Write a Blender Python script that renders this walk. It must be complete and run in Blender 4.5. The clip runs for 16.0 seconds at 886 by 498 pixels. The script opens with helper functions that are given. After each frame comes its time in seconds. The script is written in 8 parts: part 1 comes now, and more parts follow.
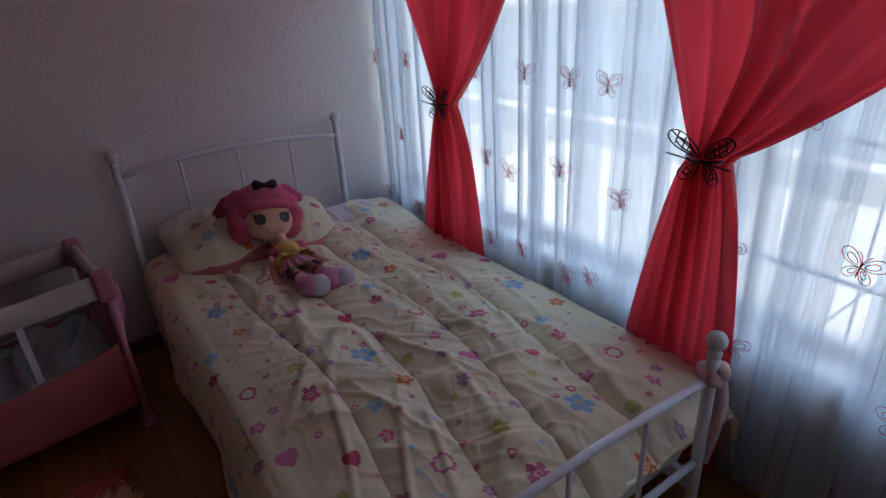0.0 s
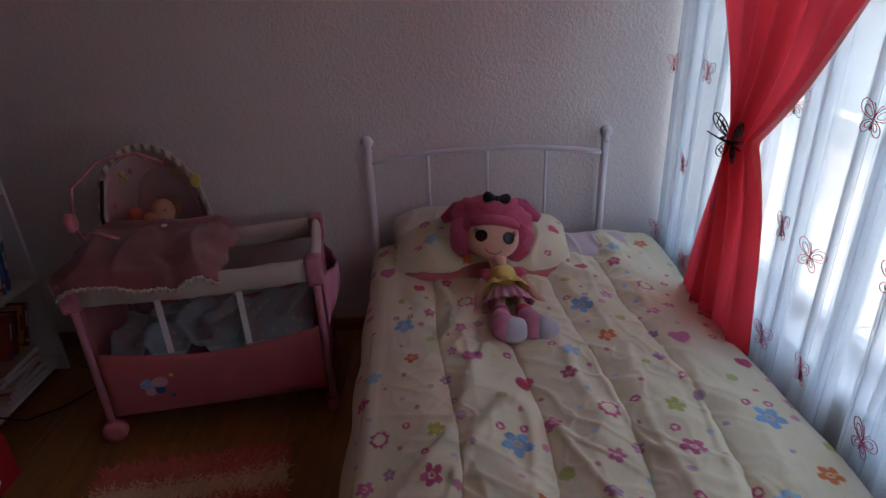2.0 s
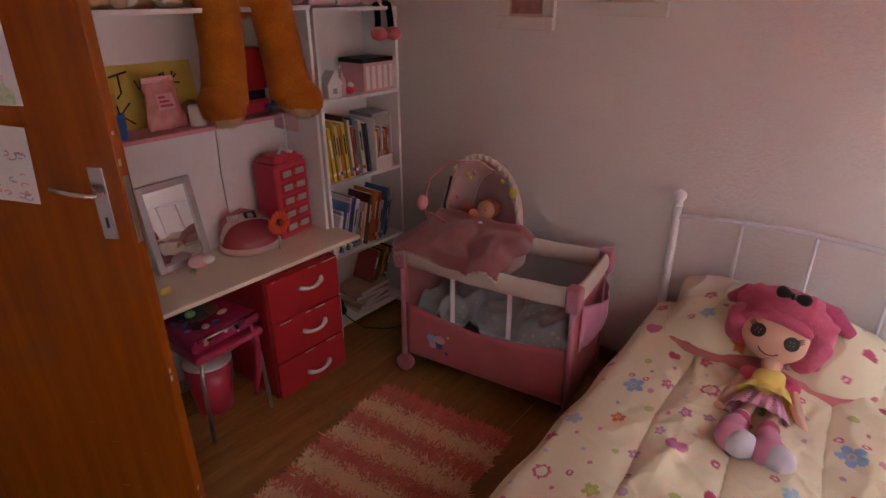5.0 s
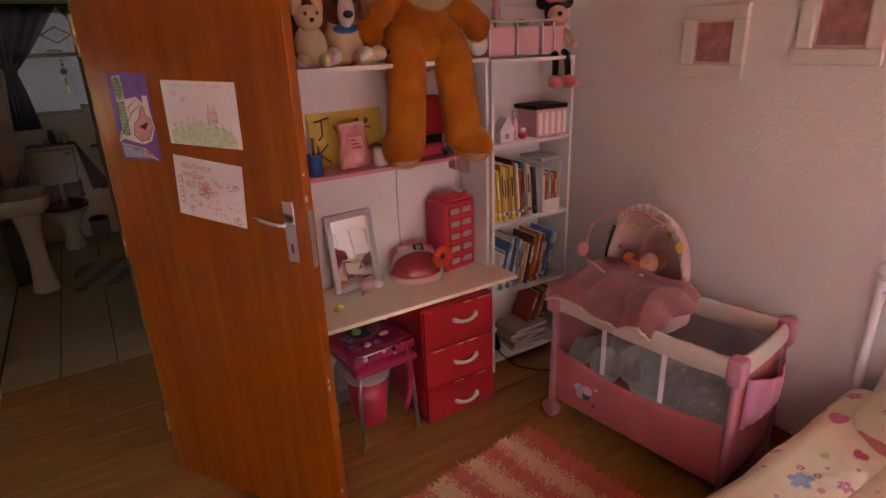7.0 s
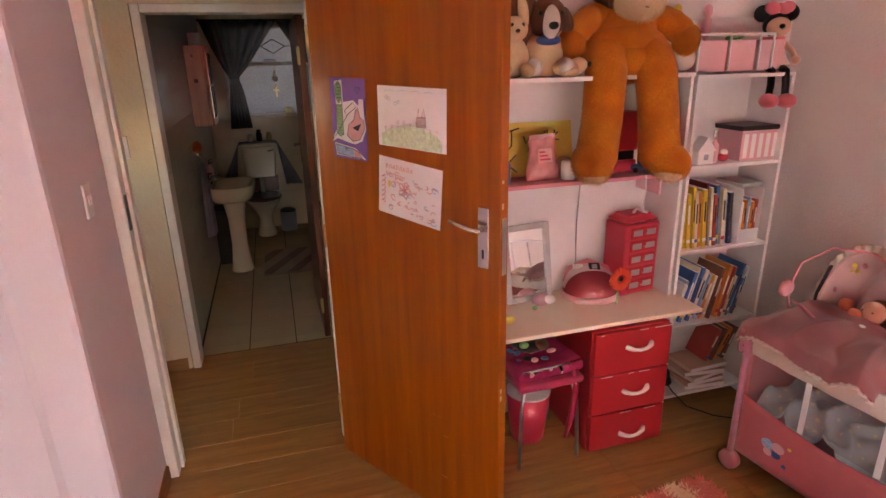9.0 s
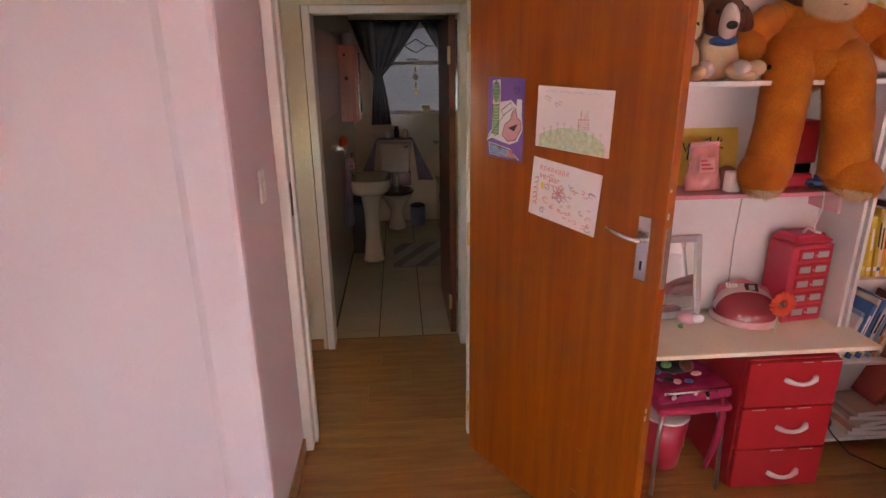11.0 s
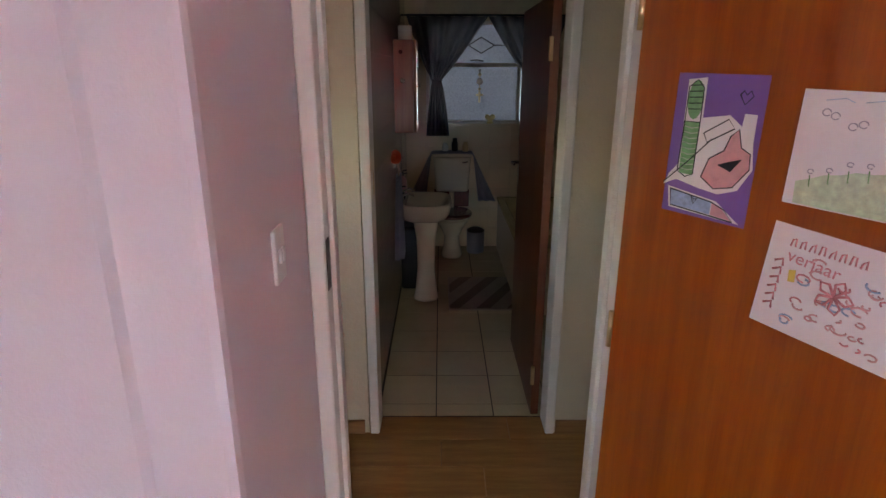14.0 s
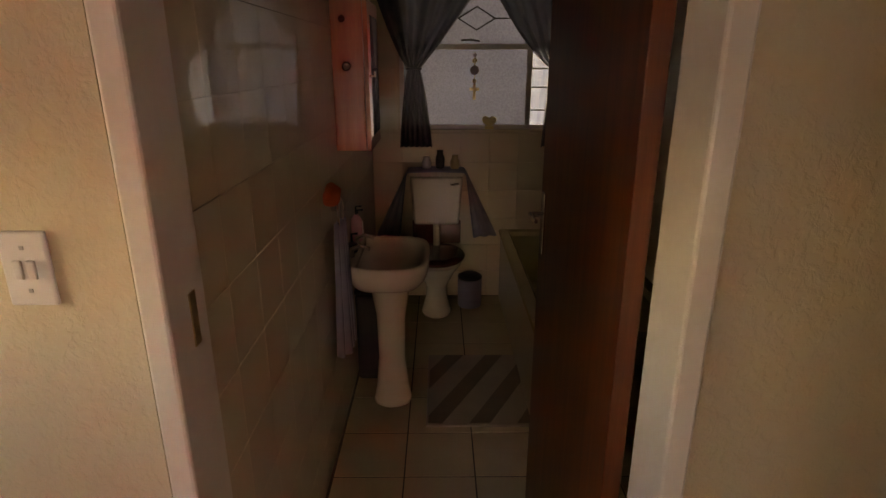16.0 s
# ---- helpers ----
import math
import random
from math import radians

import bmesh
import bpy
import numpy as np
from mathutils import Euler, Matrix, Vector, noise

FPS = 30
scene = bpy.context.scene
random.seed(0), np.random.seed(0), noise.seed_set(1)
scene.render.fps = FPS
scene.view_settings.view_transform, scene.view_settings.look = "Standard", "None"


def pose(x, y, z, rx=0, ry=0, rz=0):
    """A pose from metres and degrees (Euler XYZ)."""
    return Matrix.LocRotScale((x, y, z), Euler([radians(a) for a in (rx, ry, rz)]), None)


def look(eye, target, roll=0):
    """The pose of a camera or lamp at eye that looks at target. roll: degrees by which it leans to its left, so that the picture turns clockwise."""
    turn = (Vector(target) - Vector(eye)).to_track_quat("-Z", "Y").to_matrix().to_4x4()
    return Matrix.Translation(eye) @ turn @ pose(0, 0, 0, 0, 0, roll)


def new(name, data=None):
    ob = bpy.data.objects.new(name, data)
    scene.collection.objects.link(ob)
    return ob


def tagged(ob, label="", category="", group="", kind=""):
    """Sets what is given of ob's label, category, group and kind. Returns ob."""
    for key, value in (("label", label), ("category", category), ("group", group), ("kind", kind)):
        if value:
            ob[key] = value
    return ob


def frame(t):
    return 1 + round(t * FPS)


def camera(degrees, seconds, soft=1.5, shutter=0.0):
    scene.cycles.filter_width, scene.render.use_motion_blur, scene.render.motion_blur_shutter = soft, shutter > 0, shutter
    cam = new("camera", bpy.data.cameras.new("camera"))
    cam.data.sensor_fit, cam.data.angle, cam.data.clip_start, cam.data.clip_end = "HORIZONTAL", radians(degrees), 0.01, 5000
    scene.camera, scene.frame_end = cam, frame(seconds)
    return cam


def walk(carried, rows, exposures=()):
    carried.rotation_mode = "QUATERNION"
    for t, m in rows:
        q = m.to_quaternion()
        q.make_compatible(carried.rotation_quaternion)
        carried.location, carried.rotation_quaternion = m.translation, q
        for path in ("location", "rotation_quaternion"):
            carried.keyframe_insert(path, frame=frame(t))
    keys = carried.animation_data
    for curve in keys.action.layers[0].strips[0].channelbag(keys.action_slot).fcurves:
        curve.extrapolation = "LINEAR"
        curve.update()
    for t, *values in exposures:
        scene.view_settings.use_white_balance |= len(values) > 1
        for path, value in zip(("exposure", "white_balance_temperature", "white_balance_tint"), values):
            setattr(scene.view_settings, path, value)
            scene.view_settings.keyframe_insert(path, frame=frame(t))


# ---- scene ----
cam = camera(75.5, 16.0)
PATH = [
    (0, (2.552, -2.796, 1.534), (3.561, -1.282, 0.703), -3.5),
    (0.5, (2.717, -2.747, 1.522), (3.478, -1.093, 0.695), -3.1),
    (1, (2.818, -2.618, 1.54), (3.344, -0.879, 0.703), -3.1),
    (1.5, (2.893, -2.535, 1.548), (3.189, -0.742, 0.712), -2.9),
    (2, (2.992, -2.476, 1.55), (3.029, -0.657, 0.719), -2.5),
    (2.5, (3.112, -2.45, 1.545), (2.857, -0.641, 0.731), -2.0),
    (3, (3.189, -2.462, 1.598), (2.747, -0.699, 0.763), -1.6),
    (3.5, (3.252, -2.504, 1.65), (2.63, -0.796, 0.816), -1.4),
    (4, (3.33, -2.515, 1.679), (2.543, -0.875, 0.848), -1.1),
    (4.5, (3.386, -2.463, 1.718), (2.41, -0.93, 0.884), -0.8),
    (4.7, (3.395, -2.457, 1.727), (2.343, -0.97, 0.9), -0.5),
    (6.8, (3.536, -2.392, 1.802), (1.96, -1.387, 1.09), -2.2),
    (7, (3.516, -2.396, 1.8), (1.916, -1.419, 1.102), -2.1),
    (7.5, (3.49, -2.423, 1.795), (1.821, -1.544, 1.131), -1.8),
    (8, (3.461, -2.459, 1.794), (1.732, -1.693, 1.143), -1.7),
    (8.5, (3.445, -2.489, 1.79), (1.662, -1.847, 1.151), -1.5),
    (9, (3.434, -2.514, 1.785), (1.612, -1.989, 1.149), -1.3),
    (9.5, (3.426, -2.539, 1.783), (1.57, -2.144, 1.15), -1.1),
    (10, (3.412, -2.565, 1.784), (1.536, -2.277, 1.154), -1.0),
    (12.5, (3.258, -2.739, 1.773), (1.355, -2.708, 1.158), -0.2),
    (13, (3.063, -2.759, 1.761), (1.157, -2.742, 1.154), -0.2),
    (13.5, (2.735, -2.757, 1.747), (0.828, -2.745, 1.144), -0.1),
    (14, (2.441, -2.796, 1.731), (0.534, -2.786, 1.127), 0.2),
    (14.5, (2.059, -2.794, 1.701), (0.153, -2.778, 1.093), 0.4),
    (15, (1.666, -2.738, 1.695), (-0.238, -2.721, 1.083), 0.3),
    (15.5, (1.253, -2.721, 1.699), (-0.649, -2.704, 1.081), 0.2),
    (16, (0.84, -2.664, 1.667), (-1.06, -2.652, 1.043), 0.0),
]
EXPOSURES = [(0, 2.54, 7250, 9), (1.5, 2.58, 7600, 10), (2.5, 3.05, 8200, 12), (3, 3.22, 8800, 13), (4.5, 3.78, 10800, 18), (7, 4.52, 14000, 28), (8.5, 5.16, 14000, 27), (10, 5.3, 12600, 21), (12.5, 4.85, 10300, 19), (13, 4.83, 9800, 18), (14.0, 5.05, 9000, 12), (14.4, 5.22, 8700, 8), (15, 5.3, 12500, 10), (15.5, 5.22, 16500, 22), (16, 5.1, 22000, 30)]
walk(cam, [(t, look(eye, target, roll)) for t, eye, target, roll in PATH], EXPOSURES)

# ---- world, sun ----
world = bpy.data.worlds.new("world")
scene.world = world
world.use_nodes = True
wn = world.node_tree
sky = wn.nodes.new("ShaderNodeTexSky")
sky.sky_type, sky.sun_disc = "NISHITA", False
sky.sun_elevation, sky.sun_rotation = radians(53), radians(-6)
wn.nodes["Background"].inputs[1].default_value = 0.15
wn.links.new(sky.outputs[0], wn.nodes["Background"].inputs[0])
sun = new("sun", bpy.data.lights.new("sun", "SUN"))
sun.data.energy, sun.data.angle, sun.data.color = 2.0, radians(0.53), (1, 0.95, 0.87)
sun.matrix_world = look((0, 0, 20), (1.55, -15.0, 0))


# ---- materials ----
def principled(name):
    m = bpy.data.materials.new(name)
    m.use_nodes = True
    return m, m.node_tree, m.node_tree.nodes["Principled BSDF"]


def coords(nt, scale=1.0, stretch=(1, 1, 1)):
    tc = nt.nodes.new("ShaderNodeTexCoord")
    mp = nt.nodes.new("ShaderNodeMapping")
    mp.inputs["Scale"].default_value = [scale * s for s in stretch]
    nt.links.new(tc.outputs["Object"], mp.inputs[0])
    return mp.outputs[0]


def noise_tex(nt, vec, scale, detail=4, rough=0.55):
    n = nt.nodes.new("ShaderNodeTexNoise")
    n.inputs["Scale"].default_value, n.inputs["Detail"].default_value, n.inputs["Roughness"].default_value = scale, detail, rough
    nt.links.new(vec, n.inputs["Vector"])
    return n.outputs["Fac"]


def ramp(nt, fac, stops):
    r = nt.nodes.new("ShaderNodeValToRGB")
    while len(r.color_ramp.elements) < len(stops):
        r.color_ramp.elements.new(0.5)
    for e, (p, c) in zip(r.color_ramp.elements, stops):
        e.position, e.color = p, (*c, 1)
    nt.links.new(fac, r.inputs[0])
    return r.outputs[0]


def bump(nt, bsdf, height, strength, dist):
    b = nt.nodes.new("ShaderNodeBump")
    b.inputs["Strength"].default_value, b.inputs["Distance"].default_value = strength, dist
    nt.links.new(height, b.inputs["Height"])
    nt.links.new(b.outputs[0], bsdf.inputs["Normal"])


def mix_col(nt, fac, a, b, mode="MIX"):
    x = nt.nodes.new("ShaderNodeMix")
    x.data_type, x.blend_type = "RGBA", mode
    if isinstance(fac, float):
        x.inputs[0].default_value = fac
    else:
        nt.links.new(fac, x.inputs[0])
    for s, v in ((6, a), (7, b)):
        if isinstance(v, tuple):
            x.inputs[s].default_value = (*v, 1)
        else:
            nt.links.new(v, x.inputs[s])
    return x.outputs[2]


def surf(name, col, rough=0.5, metal=0.0, var=0.12, scale=6.0, grain=60.0, relief=0.15, depth=0.002, sheen=0.0, per_piece=0.0, stretch=(1, 1, 1), coat=0.0):
    """A surface with a base colour, broad stains and fine grain."""
    m, nt, b = principled(name)
    v = coords(nt, 1, stretch)
    big, fine = noise_tex(nt, v, scale), noise_tex(nt, v, grain, 3)
    dark, light = tuple(c * (1 - var) for c in col), tuple(min(1, c * (1 + var * 0.6)) for c in col)
    c = ramp(nt, big, [(0.3, dark), (0.7, light)])
    c = mix_col(nt, ramp(nt, fine, [(0.35, (0, 0, 0)), (0.75, (0.5, 0.5, 0.5))]), c, tuple(x * (1 - var) for x in col))
    if per_piece:
        oi = nt.nodes.new("ShaderNodeObjectInfo")
        c = mix_col(nt, 1.0, c, ramp(nt, oi.outputs["Random"], [(0, (1 - per_piece,) * 3), (1, (1, 1, 1))]), "MULTIPLY")
    nt.links.new(c, b.inputs["Base Color"])
    b.inputs["Roughness"].default_value, b.inputs["Metallic"].default_value = rough, metal
    b.inputs["Sheen Weight"].default_value, b.inputs["Coat Weight"].default_value = sheen, coat
    if relief:
        bump(nt, b, fine, relief, depth)
    return m


def plaster(name, col, cell, relief, depth=0.004):
    """Rolled wall plaster with worm-like relief."""
    m, nt, b = principled(name)
    v = coords(nt)
    big = noise_tex(nt, v, 1.3)
    warp = nt.nodes.new("ShaderNodeVectorMath")
    warp.operation = "ADD"
    nt.links.new(v, warp.inputs[0])
    wn_ = nt.nodes.new("ShaderNodeTexNoise")
    wn_.inputs["Scale"].default_value = 25
    nt.links.new(v, wn_.inputs["Vector"])
    sc = nt.nodes.new("ShaderNodeVectorMath")
    sc.operation = "SCALE"
    sc.inputs["Scale"].default_value = 0.03
    nt.links.new(wn_.outputs["Color"], sc.inputs[0])
    nt.links.new(sc.outputs[0], warp.inputs[1])
    n = noise_tex(nt, warp.outputs[0], cell, 3, 0.6)
    h = ramp(nt, n, [(0.42, (0, 0, 0)), (0.58, (1, 1, 1))])
    nt.links.new(ramp(nt, big, [(0.3, tuple(c * 0.94 for c in col)), (0.7, col)]), b.inputs["Base Color"])
    b.inputs["Roughness"].default_value = 0.75
    bump(nt, b, h, relief, depth)
    return m


def timber(name, dark, light, rough=0.35, stretch=(14, 14, 1), coat=0.0, per_piece=0.0, scale=2.2):
    m, nt, b = principled(name)
    tc = nt.nodes.new("ShaderNodeTexCoord")
    mp = nt.nodes.new("ShaderNodeMapping")
    mp.inputs["Scale"].default_value = stretch
    src = tc.outputs["Object"]
    if per_piece:
        oi = nt.nodes.new("ShaderNodeObjectInfo")
        ad = nt.nodes.new("ShaderNodeVectorMath")
        ad.operation = "MULTIPLY_ADD"
        nt.links.new(oi.outputs["Random"], ad.inputs[0])
        ad.inputs[1].default_value = (9, 7, 5)
        nt.links.new(src, ad.inputs[2])
        src = ad.outputs[0]
    nt.links.new(src, mp.inputs[0])
    a, f = noise_tex(nt, mp.outputs[0], scale, 6, 0.6), noise_tex(nt, mp.outputs[0], scale * 9, 3)
    c = ramp(nt, a, [(0.28, dark), (0.5, tuple((d + l) / 2 for d, l in zip(dark, light))), (0.72, light)])
    c = mix_col(nt, ramp(nt, f, [(0.45, (0, 0, 0)), (0.8, (0.45, 0.45, 0.45))]), c, dark)
    if per_piece:
        c = mix_col(nt, 1.0, c, ramp(nt, oi.outputs["Random"], [(0, (1 - per_piece,) * 3), (1, (1, 1, 1))]), "MULTIPLY")
    nt.links.new(c, b.inputs["Base Color"])
    b.inputs["Roughness"].default_value, b.inputs["Coat Weight"].default_value = rough, coat
    b.inputs["Coat Roughness"].default_value = 0.15
    bump(nt, b, f, 0.08, 0.001)
    return m


def cloth(name, col, thin=0.0, clear=0.0, weave=900.0, rough=0.85, var=0.1, sheen=0.2, glow=None):
    """Woven fabric; thin lets light glow through in the colour glow, clear lets the view through."""
    m, nt, b = principled(name)
    v = coords(nt)
    n, w = noise_tex(nt, v, 7), noise_tex(nt, v, weave, 2)
    c = ramp(nt, n, [(0.3, tuple(x * (1 - var) for x in col)), (0.7, col)])
    nt.links.new(c, b.inputs["Base Color"])
    b.inputs["Roughness"].default_value, b.inputs["Sheen Weight"].default_value = rough, sheen
    bump(nt, b, w, 0.15, 0.001)
    out = nt.nodes["Material Output"]
    last = b.outputs[0]
    if thin:
        t = nt.nodes.new("ShaderNodeBsdfTranslucent")
        if glow:
            t.inputs[0].default_value = (*glow, 1)
        else:
            nt.links.new(c, t.inputs[0])
        x = nt.nodes.new("ShaderNodeMixShader")
        x.inputs[0].default_value = thin
        nt.links.new(last, x.inputs[1]), nt.links.new(t.outputs[0], x.inputs[2])
        last = x.outputs[0]
    if clear:
        t = nt.nodes.new("ShaderNodeBsdfTransparent")
        x = nt.nodes.new("ShaderNodeMixShader")
        x.inputs[0].default_value = clear
        nt.links.new(last, x.inputs[1]), nt.links.new(t.outputs[0], x.inputs[2])
        last = x.outputs[0]
    nt.links.new(last, out.inputs[0])
    return m


def fur(name, col, dark, scale=120.0, depth=0.006):
    m, nt, b = principled(name)
    v = coords(nt)
    n, f = noise_tex(nt, v, 9, 4), noise_tex(nt, v, scale, 4, 0.7)
    c = ramp(nt, n, [(0.25, dark), (0.75, col)])
    c = mix_col(nt, ramp(nt, f, [(0.35, (0.7, 0.7, 0.7)), (0.65, (0, 0, 0))]), c, dark)
    nt.links.new(c, b.inputs["Base Color"])
    b.inputs["Roughness"].default_value, b.inputs["Sheen Weight"].default_value = 0.95, 0.12
    b.inputs["Sheen Roughness"].default_value = 0.4
    bump(nt, b, f, 0.8, depth)
    return m


def glass(name, tint=(0.95, 0.97, 0.97), gloss=0.05, rough=0.02, frost=0.0):
    m = bpy.data.materials.new(name)
    m.use_nodes = True
    nt = m.node_tree
    nt.nodes.remove(nt.nodes["Principled BSDF"])
    t, g, x = nt.nodes.new("ShaderNodeBsdfTransparent"), nt.nodes.new("ShaderNodeBsdfGlossy"), nt.nodes.new("ShaderNodeMixShader")
    t.inputs[0].default_value = (*tint, 1)
    g.inputs["Roughness"].default_value = rough
    x.inputs[0].default_value = gloss
    last = t.outputs[0]
    if frost:
        tr = nt.nodes.new("ShaderNodeBsdfTranslucent")
        v = coords(nt)
        n = noise_tex(nt, v, 90, 3)
        nt.links.new(ramp(nt, n, [(0.3, (0.215, 0.23, 0.265)), (0.7, (0.29, 0.305, 0.345))]), tr.inputs[0])
        bp = nt.nodes.new("ShaderNodeBump")
        bp.inputs["Strength"].default_value, bp.inputs["Distance"].default_value = 0.6, 0.004
        nt.links.new(n, bp.inputs["Height"])
        nt.links.new(bp.outputs[0], tr.inputs["Normal"]), nt.links.new(bp.outputs[0], g.inputs["Normal"])
        y = nt.nodes.new("ShaderNodeMixShader")
        y.inputs[0].default_value = frost
        nt.links.new(last, y.inputs[1]), nt.links.new(tr.outputs[0], y.inputs[2])
        last = y.outputs[0]
    nt.links.new(last, x.inputs[1]), nt.links.new(g.outputs[0], x.inputs[2])
    nt.links.new(x.outputs[0], nt.nodes["Material Output"].inputs[0])
    return m


